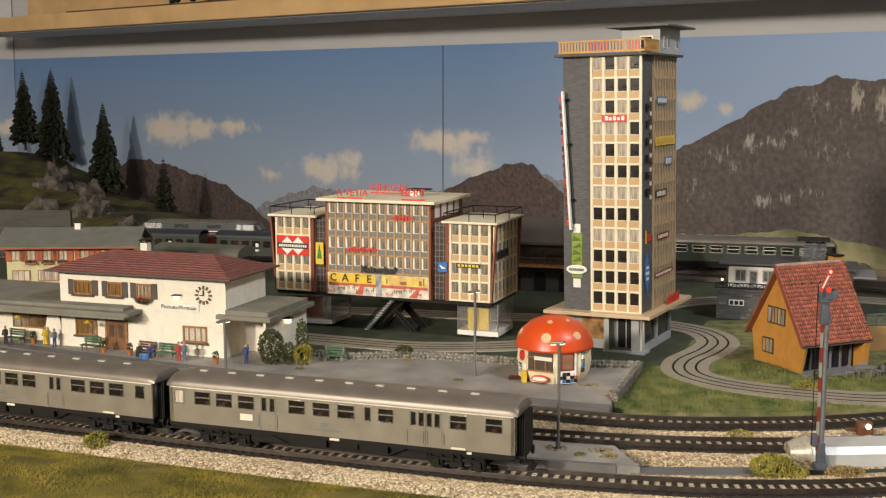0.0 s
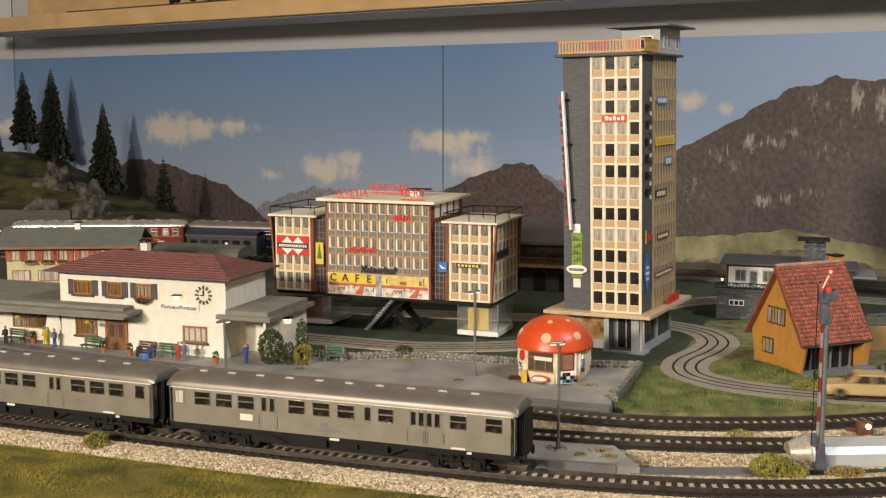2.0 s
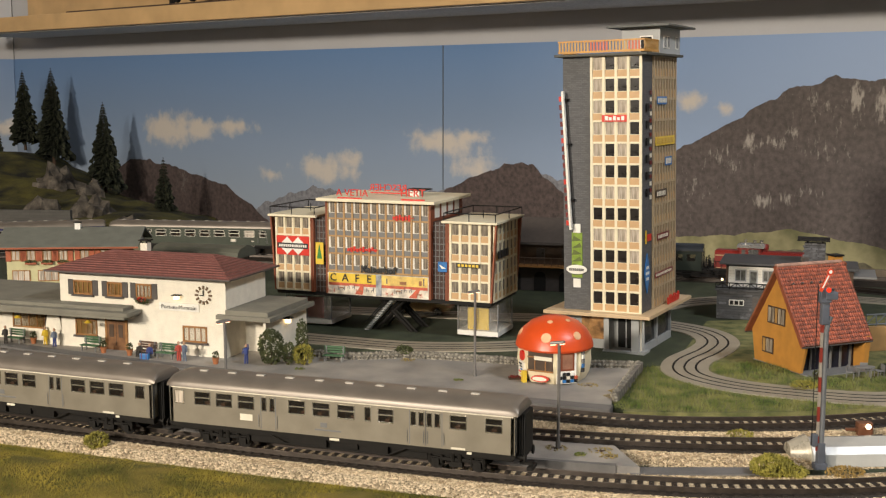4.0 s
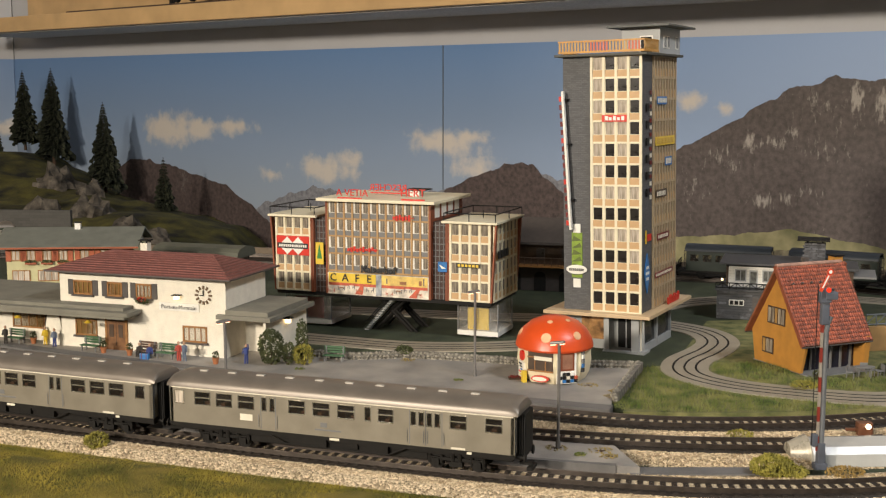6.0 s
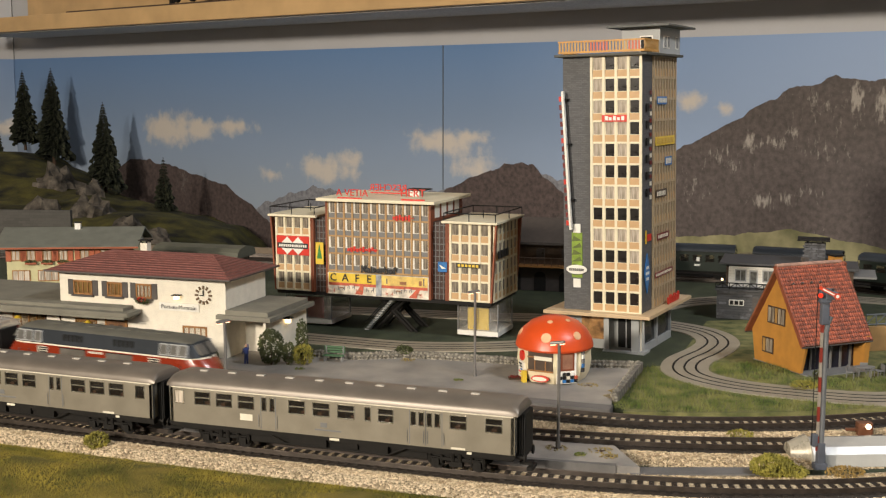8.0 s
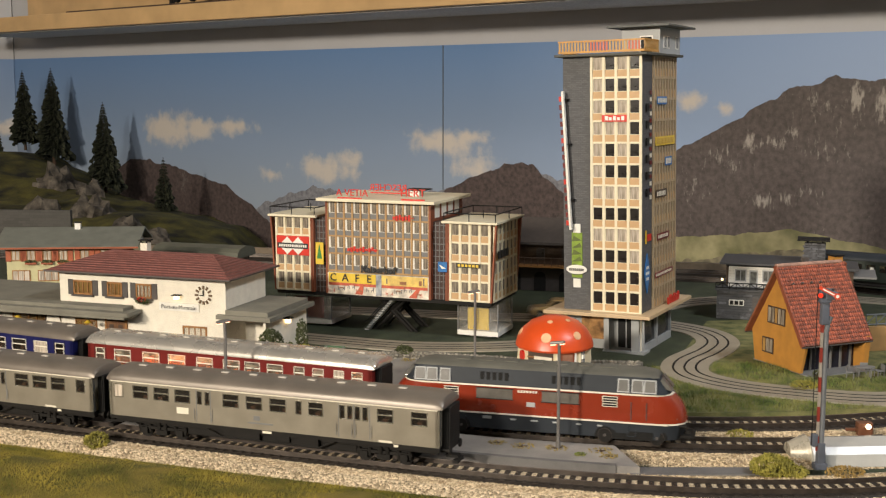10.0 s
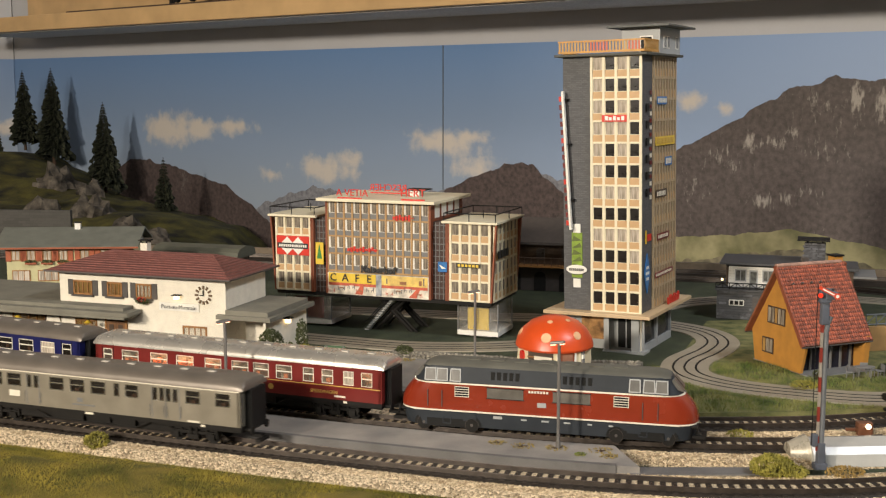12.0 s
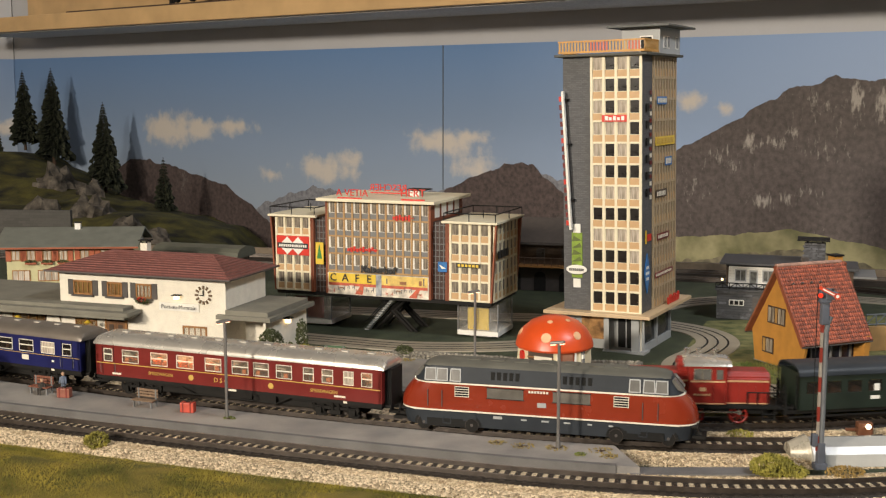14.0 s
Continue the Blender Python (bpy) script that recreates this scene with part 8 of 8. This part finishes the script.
def station_clutter():
    for x, y, z, t in ((-15.4, 81.3, 0.05, 25), (2.6, 93.6, 0.08, 10), (7.5, 74.1, 0.05, -20)):
        street_lamp(x, y, z, t)
    for x, y, turn in ((-31.6, 103.0, -22), (-39.6, 106.4, -22), (-24.1, 100.0, -22), (-9.4, 98.9, -10)):
        bench(P(x, y, 0.08, turn), BENCH_GREEN, "green slatted bench on the station platform")
    bench(P(-26.1, 100.8, 0.08, -22), mat("brown_bench_paint", (0.1, 0.05, 0.03), 0.6), "brown slatted bench on the station platform")
    bench(P(-22.0, 84.2, 0.05, -22), mat("grey_brown_bench", (0.2, 0.13, 0.08), 0.6), "weathered brown bench on the island platform")
    bench(P(-31.0, 88.2, 0.05, -22), mat("red_brown_bench", (0.2, 0.07, 0.04), 0.6), "red-brown bench on the island platform")
    for x, y in ((-30.2, 102.2), (-27.6, 101.2), (-19.4, 97.9), (-37.8, 106.2)):
        flower_pot(0, 0, P(x, y, 0.08))
    rows = (((-40.0, 106.2), COAT_DARK, COAT_DARK, False, 0, "dark-coated figurine waiting on the station platform"),
            ((-34.4, 104.4), COAT_YELLOW, COAT_YELLOW, False, 0, "yellow-coated figurine on the station platform"),
            ((-33.2, 103.2), COAT_GREY, COAT_BLUE, False, 0, "blue-grey figurine beside the station door"),
            ((-22.9, 98.3), COAT_DARK, COAT_DARK, True, 0, "dark figurine seated on a bench"),
            ((-22.0, 98.0), COAT_BLUE, COAT_BLUE, True, 0, "small blue figurine by the bench"),
            ((-21.6, 97.6), COAT_GREY, COAT_GREY, False, 0, "grey-blue coated figurine standing on the platform"),
            ((-22.3, 97.9), COAT_RED, COAT_RED, False, 0, "small red figurine standing on the platform"),
            ((-17.0, 98.3), COAT_BLUE, COAT_BLUE, False, 1, "blue figurine with a raised arm"))
    px = [(-40.3, 106.0), (-36.5, 105.6), (-35.4, 104.8), (-26.6, 100.75), (-25.6, 100.3), (-22.3, 99.0), (-22.8, 99.1), (-16.8, 98.0)]
    for (x, y), (_, c, l, sit, arm, label) in zip(px, rows):
        tagged(figurine(x, y, 0.08 if not sit else 0.1, -20, c, l, sit, arm), label, "figurine", "painted figurines")
    tagged(figurine(-30.8, 87.9, 0.05, -20, COAT_DARK, COAT_DARK, True), "dark figurine seated on the platform bench", "figurine", "painted figurines")
    tagged(figurine(-29.2, 88.0, 0.05, -20, COAT_GREY, COAT_GREY), "grey figurine standing by a suitcase", "figurine", "painted figurines")
    for x, y, mm, lab, s in ((-18.5, 82.8, mat("bright_red_case", (0.5, 0.07, 0.04), 0.5), "bright red luggage trunk on the platform", 0.8), (-28.8, 87.0, mat("brown_case", (0.25, 0.08, 0.05), 0.5), "brown suitcase beside the figurine", 0.8), (-25.9, 99.7, SIGN_BLUE, "blue bag on the station platform", 0.6)):
        ob = thing("suitcase", P(x, y, 0.06, -10), lab, "suitcase")
        part("case", boxes((-0.65 * s, -0.35 * s, 0, 0.65 * s, 0.35 * s, 0.9 * s), bevel=0.06), mm, ob)
        part("handle", boxes((-0.15, -0.04, 0.9 * s, 0.15, 0.04, 1.05 * s)), BLACK, ob)
        part("strap", boxes((-0.4 * s, -0.37 * s, 0, -0.3 * s, 0.37 * s, 0.92 * s), (0.3 * s, -0.37 * s, 0, 0.4 * s, 0.37 * s, 0.92 * s)), WINE, ob)


def shrub(x, y, z, rx, rz, n, material, label, size=0.16, seed=0):
    ob = thing("shrub", P(x, y, z), label, "shrub", "shrubs and weeds")
    bm = bmesh.new()
    for k in range(4):
        rod(bm, (0, 0, 0), (rx * 0.4 * math.cos(k * 1.6), rx * 0.4 * math.sin(k * 1.6), rz), 0.06, 0.03, 5)
    part("stems", bm, BARK, ob)
    foliage("leaves", ob, n, (0, 0, rz), (rx, rx * 0.8, rz), size, material, seed)
    return ob


STRAW = mat("straw_weed_fibre", (0.3, 0.23, 0.08), 0.8, 0, 0.3, 150, 0.2)


def planting():
    shrub(-14.6, 97.6, 0.08, 1.15, 1.6, 800, LEAF, "dense dark green shrub by the station annex", 0.15)
    shrub(-13.1, 97.6, 0.08, 0.6, 1.0, 260, LEAF, "low green shrub by the station annex", 0.15, 2)
    shrub(-12.1, 98.6, 0.08, 0.55, 1.9, 380, LEAF, "upright green shrub by the station annex", 0.15, 3)
    shrub(-11.9, 97.7, 0.08, 1.0, 0.9, 360, LEAF_YELLOW, "yellow-green low shrub by the station annex", 0.13, 9)
    shrub(20.4, 70.2, -0.6, 1.4, 0.7, 800, LEAF_YELLOW, "yellow-green bush beside the track", 0.15, 4)
    shrub(21.6, 70.0, -0.6, 1.0, 0.4, 320, LEAF_YELLOW, "low yellow-green bush beside the track", 0.14, 5)
    shrub(25.0, 70.2, -0.6, 1.3, 0.3, 260, mat("straw_weed", (0.3, 0.2, 0.06), 0.8), "straw-coloured weeds beside the track", 0.12, 6)
    shrub(-23.2, 76.3, -0.7, 0.9, 0.6, 330, LEAF_YELLOW, "olive weed tuft at the meadow's edge", 0.13, 7)
    shrub(-3.4, 100.5, 0.3, 0.85, 0.4, 240, LEAF, "dark shrub on the low stone wall", 0.14, 8)
    shrub(28.5, 90.4, -0.2, 1.2, 0.35, 300, LEAF_YELLOW, "yellow flowering tuft in the lawn", 0.1, 10)
    shrub(20.5, 78.6, -0.6, 1.0, 0.25, 220, LEAF_YELLOW, "weeds between the tracks", 0.1, 14)
    for k, (x, y) in enumerate(((1.2, 92.2), (-3.0, 99.3), (7.4, 74.0), (-15.2, 81.0), (3.6, 75.2), (10.2, 73.4), (8.8, 72.6), (12.9, 87.2), (11.5, 90.5), (-8.4, 100.2), (10.6, 72.2), (5.2, 74.4), (-12.0, 96.0), (13.4, 88.6))):
        shrub(x, y, 0.05, 0.45 + 0.2 * (k % 3), 0.06, 60, STRAW if k % 3 else VERGE_BLADE, "small straw-coloured weeds growing from the asphalt", 0.08, 30 + k)
    shrub(36.4, 94.6, -0.05, 0.5, 0.5, 200, LEAF, "potted blue-green shrub on the terrace", 0.12, 50)
    shrub(30.3, 93.0, -0.05, 0.3, 0.4, 90, LEAF, "small green plant by the ochre wall", 0.1, 51)


def blades(name, places, material, label, h=0.35, seed=1):
    """Static grass: many thin upright blades."""
    rnd = random.Random(seed)
    verts, faces = [], []
    for x, y, z in places:
        a, l, w = rnd.uniform(0, 3.14), h * rnd.uniform(0.5, 1.3), 0.022
        dx, dy = math.cos(a) * w, math.sin(a) * w
        lx, ly = rnd.uniform(-0.5, 0.5) * l, rnd.uniform(-0.5, 0.5) * l
        i = len(verts)
        verts += [((x - dx) * CM, (y - dy) * CM, z * CM), ((x + dx) * CM, (y + dy) * CM, z * CM), ((x + lx) * CM, (y + ly) * CM, (z + l) * CM)]
        faces.append((i, i + 1, i + 2))
    me = bpy.data.meshes.new("blades")
    me.from_pydata(verts, [], faces)
    tagged(part(name, me, material), label, "grass", "", "stuff")


def inside(poly, x, y):
    c = False
    for (x0, y0), (x1, y1) in zip(poly, poly[1:] + poly[:1]):
        if (y0 > y) != (y1 > y) and x < (x1 - x0) * (y - y0) / (y1 - y0) + x0:
            c = not c
    return c


def grasses():
    rnd = random.Random(11)
    xy = offset(FRONT[0], -3.5)
    pts = [p for p in xy if -45 < p[0] < 12]
    places = []
    for k in range(90000):
        x, y = pts[int(rnd.random() * (len(pts) - 1))]
        d = rnd.random() ** 1.1 * 3.6
        yy = y - 3.2 * d
        z = -0.95 + 0.75 * math.sin(min(1, d * 0.6) * 1.5)
        places.append((x + rnd.uniform(-0.3, 0.3), yy, z))
    blades("meadow_grass", places, GRASS_BLADE, "olive static-grass fibres of the foreground meadow", 0.17)
    places = []
    for k in range(26000):
        x, y = rnd.uniform(12.5, 42), rnd.uniform(83.4, 99)
        zone = np.min(np.hypot(SHUNT[0][:, 0] - x, SHUNT[0][:, 1] - y))
        rd = np.min(np.hypot(ROADS[0][0][:, 0] - x, ROADS[0][0][:, 1] - y))
        if zone > 2.35 and rd > 2.25 and y > 82 and not (29 < x < 38 and 93.5 < y) and not inside([(12.5, 83), (12.8, 86), (16.2, 97.5), (12.5, 97.5)], x, y) and not (x < 22 and y > 97.5):
            places.append((x, y, -0.12))
    blades("verge_grass", places, VERGE_BLADE, "short green and straw static grass by the road", 0.32, 3)


def stone_wall():
    ob = thing("garden_wall", P(0, 0, 0), "low dry-stone wall of grey field stones round the forecourt", "wall")
    core = bmesh.new()
    rnd = random.Random(8)
    for line in (curve([(-11.2, 101.0), (-8.2, 99.8), (-2.9, 100.3), (2.6, 99.0), (6.3, 97.9), (11, 97.0), (16.6, 96.5)]), curve([(16.6, 96.5), (14.7, 91), (12.9, 85.9)])):
        ribbon(core, line[0], [(-0.24, -0.3), (-0.24, 0.62), (0.24, 0.62), (0.24, -0.3)], every=2)
        s = 0.2
        while s < line[1][-1]:
            a, b = at(line, s), at(line, s + 0.2)
            h = math.degrees(math.atan2(b[1] - a[1], b[0] - a[0]))
            for r in range(3):
                me = STONES[rnd.randrange(len(STONES))]
                for side in ((-0.26,) if r < 2 else (-0.12,)):
                    sx = -math.sin(radians(h)) * side
                    sy = math.cos(radians(h)) * side
                    part("stone", me, STONE, ob, m=P(a[0] + sx + rnd.uniform(-0.08, 0.08), a[1] + sy, 0.12 + r * 0.24 + rnd.uniform(-0.04, 0.04), h + rnd.uniform(-15, 15)))
            s += 0.36
    part("core", core, STONE, ob)


def make_stones():
    out = []
    for k in range(5):
        bm = bmesh.new()
        bmesh.ops.create_icosphere(bm, subdivisions=1, radius=0.19)
        for v in bm.verts:
            v.co *= 1 + 0.45 * noise.noise(v.co * 6 + Vector((k * 5, 0, 0)))
            v.co.z *= 0.75
        me = finish(bm)
        me.materials.append(STONE)
        out.append(me)
    return out


STONES = make_stones()


def signal():
    base = thing("semaphore_signal", P(23.85, 71.8, -0.6, 8), "grey semaphore signal with red-white mast and arm", "signal")
    part("foot", boxes((-0.4, -0.3, 0, 0.4, 0.3, 0.4), (-0.6, -0.15, 1.5, -0.25, 0.2, 2.3), (-0.22, -0.2, 0.3, 0.25, 0.2, 1.7), bevel=0.04), mat("blue_grey_signal", (0.09, 0.1, 0.125), 0.5), base)
    for k in range(11):
        part("mast_band", boxes((-0.3, -0.07, 1.2 + k * 0.95, -0.15, 0.07, 2.15 + k * 0.95)), mat("mast_red", (0.22, 0.03, 0.02), 0.5) if k % 2 == 0 else mat("mast_white", (0.3, 0.27, 0.23), 0.5), base)
    bm = bmesh.new()
    pts = [(0.25, 0, 0.2), (0.2, 0, 1.0), (0.06, 0, 1.4), (0.06, 0, 8.7), (0.14, 0, 9.4), (0.34, 0, 9.8)]
    for a, b in zip(pts, pts[1:]):
        rod(bm, a, b, 0.16, n=10)
    part("mast_pipe", bm, mat("pale_signal_grey", (0.15, 0.16, 0.175), 0.4, 0.2), base, smooth=True)
    part("rod", rods(((-0.6, 0, 1.6), (-0.6, 0, 11.9), 0.03), n=6), BLACK, base)
    part("head", boxes((-0.35, -0.2, 9.3, 0.15, 0.2, 10.9), (-0.2, -0.35, 10.9, 0.6, 0.1, 11.4), (-0.55, -0.3, 10.7, 0.2, 0.1, 11.6), bevel=0.08), mat("blue_grey_signal", (0.09, 0.1, 0.125), 0.5), base)
    bm = bmesh.new()
    box(bm, -0.2, -0.1, -0.11, 1.05, -0.04, 0.11)
    rod(bm, (1.15, -0.1, 0), (1.15, -0.04, 0), 0.2, n=14)
    arm = part("arm", bm, mat("arm_red", (0.6, 0.07, 0.03), 0.4), base, "red and white semaphore arm")
    bm = bmesh.new()
    rod(bm, (0.1, -0.18, -0.42), (0.1, -0.1, -0.42), 0.15, n=12)
    part("red_lens", bm, RED_GLOW, arm)
    part("arm_stripe", boxes((0.05, -0.12, -0.045, 0.9, -0.1, 0.045)), WHITE, arm)
    bm = bmesh.new()
    rod(bm, (1.15, -0.12, 0), (1.15, -0.1, 0), 0.11, n=12)
    part("arm_disc", bm, WHITE, arm)
    return arm


def lineside():
    gl = thing("ground_lamp", P(29.2, 78.7, -0.5, 0), "small red-brown buffer lamp glowing warm white", "lamp")
    part("housing", boxes((-0.5, -0.1, 0, 0.5, 0.6, 0.9), (-1.3, 0.1, 0.3, -0.5, 0.3, 0.5), bevel=0.04), mat("red_brown_housing", (0.15, 0.06, 0.03), 0.5), gl)
    bm = bmesh.new()
    bmesh.ops.create_icosphere(bm, subdivisions=3, radius=0.2)
    bmesh.ops.translate(bm, vec=(0.1, -0.3, 0.72), verts=bm.verts)
    part("bulb", bm, glow("bulb_glow", (1.0, 0.8, 0.55), 2.5), gl, smooth=True)
    cv = thing("track_cover", P(23.5, 74.2, -0.5, 3), "smooth pale grey plastic cover between the tracks", "cover")
    bm = bmesh.new()
    prism(bm, [(-1.6, -0.3), (-1.5, 0.5), (-1.1, 0.9), (0.6, 1.05), (1.6, 0.8), (1.9, -0.3)], "x", 0.2, 22)
    part("shell", bm, mat("pale_grey_cover", (0.42, 0.42, 0.4), 0.22, 0, 0.12, 25, 0.05), cv)
    bm = bmesh.new()
    rod(bm, (0.2, 0.1, 0.2), (-1.0, 0.1, 0.2), 1.2, 0.7, 20)
    part("cone_end", bm, mat("brass_grey_cone", (0.42, 0.38, 0.3), 0.28, 0.3), cv, smooth=True)
    tr = thing("track_strip", P(0, 0, 0), "dark wooden strip beside the ballast", "strip")
    part("strip", boxes((11.6, 70.0, -0.9, 22.0, 71.4, -0.36)), PAVING_DARK, tr)


def loose_stones():
    """Single stones on the shoulders of the ballast."""
    rnd = random.Random(21)
    verts, faces = [], []
    octa = ((1, 0, 0), (-1, 0, 0), (0, 1, 0), (0, -1, 0), (0, 0, 1), (0, 0, -1))
    tri = ((0, 2, 4), (2, 1, 4), (1, 3, 4), (3, 0, 4), (2, 0, 5), (1, 2, 5), (3, 1, 5), (0, 3, 5))
    for line, keep, lo, hi, n in ((FRONT, lambda p: -36 < p[0] < 28, -3.3, -1.5, 24000), (EXPRESS, lambda p: 11 < p[0] < 32 and p[1] < 90, -3.4, -1.5, 6000), (SHUNT, lambda p: 4 < p[0] < 33 and p[1] < 90, 1.5, 3.0, 8000), (FRONT, lambda p: 11 < p[0] < 30, 1.5, 3.3, 4500)):
        pts = [(p, q) for p, q in zip(line[0], np.gradient(line[0], axis=0)) if keep(p)]
        for k in range(n):
            (x, y), (tx, ty) = pts[int(rnd.random() * len(pts))]
            h = math.hypot(tx, ty)
            d = rnd.uniform(lo, hi)
            edge = max(0.0, abs(d) - 2.45) / 0.7
            s = rnd.uniform(0.035, 0.07)
            c = Vector((x - ty / h * d + rnd.uniform(-0.25, 0.25), y + tx / h * d, -0.43 - 0.45 * min(1, edge) + 0.02))
            e = Euler((rnd.uniform(0, 6), rnd.uniform(0, 6), rnd.uniform(0, 6))).to_matrix()
            i = len(verts)
            verts += [tuple((c + e @ (Vector(o) * s * rnd.uniform(0.6, 1.2))) * CM) for o in octa]
            faces += [tuple(i + q for q in f) for f in tri]
    me = bpy.data.meshes.new("stones")
    me.from_pydata(verts, [], faces)
    tagged(part("loose_ballast", me, GRIT), "loose tan and cream ballast stones beside the rails", "gravel", "", "stuff")


hillside()
firs()
loose_stones()
station_clutter()
planting()
grasses()
ARM = signal()
lineside()
stone_wall()


# ---- everything that moves ----
def on_line(line, s, half, z=0.0, side=0.0):
    """The pose of a vehicle whose middle is s along a line, its two axles half apart from it."""
    a, b = at(line, s - half), at(line, s + half)
    h = math.atan2(b[1] - a[1], b[0] - a[0])
    m = (a + b) / 2
    return P(m[0] - math.sin(h) * side, m[1] + math.cos(h) * side, z, math.degrees(h))


def ride(ob, line, times, behind, half, z=0.0, side=0.0, step=0.25):
    """Key a vehicle that runs a fixed way behind the head of its train."""
    ts, ss = [p[0] for p in times], [p[1] for p in times]
    rows = []
    for k in range(int(14 / step) + 1):
        t = k * step
        # a smooth head distance through the known rows
        i = min(max(np.searchsorted(ts, t, "right") - 1, 0), len(ts) - 2)
        t0, t1 = ts[i], ts[i + 1]
        def slope(j):
            if j <= 0:
                return (ss[1] - ss[0]) / (ts[1] - ts[0])
            if j >= len(ts) - 1:
                return (ss[-1] - ss[-2]) / (ts[-1] - ts[-2])
            a, b = (ss[j] - ss[j - 1]) / (ts[j] - ts[j - 1]), (ss[j + 1] - ss[j]) / (ts[j + 1] - ts[j])
            return 0.0 if a * b <= 0 else 2 * a * b / (a + b)
        u = (t - t0) / (t1 - t0)
        hgt = t1 - t0
        s = (2 * u ** 3 - 3 * u ** 2 + 1) * ss[i] + (u ** 3 - 2 * u ** 2 + u) * hgt * slope(i) + (-2 * u ** 3 + 3 * u ** 2) * ss[i + 1] + (u ** 3 - u ** 2) * hgt * slope(i + 1)
        if line is ROADS[0]:
            s %= line[1][-1]
        rows.append((t, on_line(line, s - behind, half, z, side)))
    walk(ob, rows)


def motions():
    silver = [(0, 90.4), (8.4, 90.4), (9.3, 88.4), (10.3, 84.3), (11, 80.7), (11.5, 76.9), (12, 72.1), (12.5, 65.1), (13, 57.8), (14, 43.0)]
    for k, ob in enumerate(SILVERS):
        ride(ob, FRONT, silver, 12.3 + 24.9 * k, 8)
    express = EXPRESS_TIMES
    for ob, d, half in ((DIESEL, 9.75, 6.5), (DINER, 33.05, 8), (BLUE_COACH, 58.8, 8), (GREEN_COACH, 84.5, 8)):
        ride(ob, EXPRESS, express, d, half)
    shunt = [(0, 248 - 12.5 * 10.5), (14, 248 + 1.5 * 10.5)]
    ride(SHUNTER, SHUNT, shunt, 6.4, 2.8)
    for k, ob in enumerate(OLD):
        ride(ob, SHUNT, shunt, 18.1 + 12.7 * k, 3.2)
    up, down = pose(-0.0055, -0.0035, 0.1165, 0, -64, 0), pose(-0.0055, -0.0035, 0.1165, 0, 27, 0)
    walk(ARM, [(0, up), (7.65, up), (7.85, pose(-0.0055, -0.0035, 0.1165, 0, 8, 0)), (8.0, down), (14, down)])
    ride(CAR, ROADS[0], CAR_TIMES, 0, 1.7, -0.05, 0.0, 0.1)


EXPRESS_TIMES = [(0, 145.5), (0.8, 161.5), (3, 202.5), (7.2, 284.2), (8.2, 305.5), (9.2, 325), (10.2, 336.5), (14, 336.5)]
CAR_TIMES = [(0, 193), (0.2, 200), (0.8, 221), (2.0, 279), (2.2, 285.5), (2.4, 290.5), (2.6, 297), (2.9, 306.5), (3.2, 314.5), (5.3, 393.3), (5.6, 404.1), (6.62, 437), (7.22, 458), (8.42, 516), (8.82, 527.5), (9.62, 551.5), (11.5, 626), (11.8, 638.5), (12.8, 672), (13.5, 695), (14, 720)]
motions()
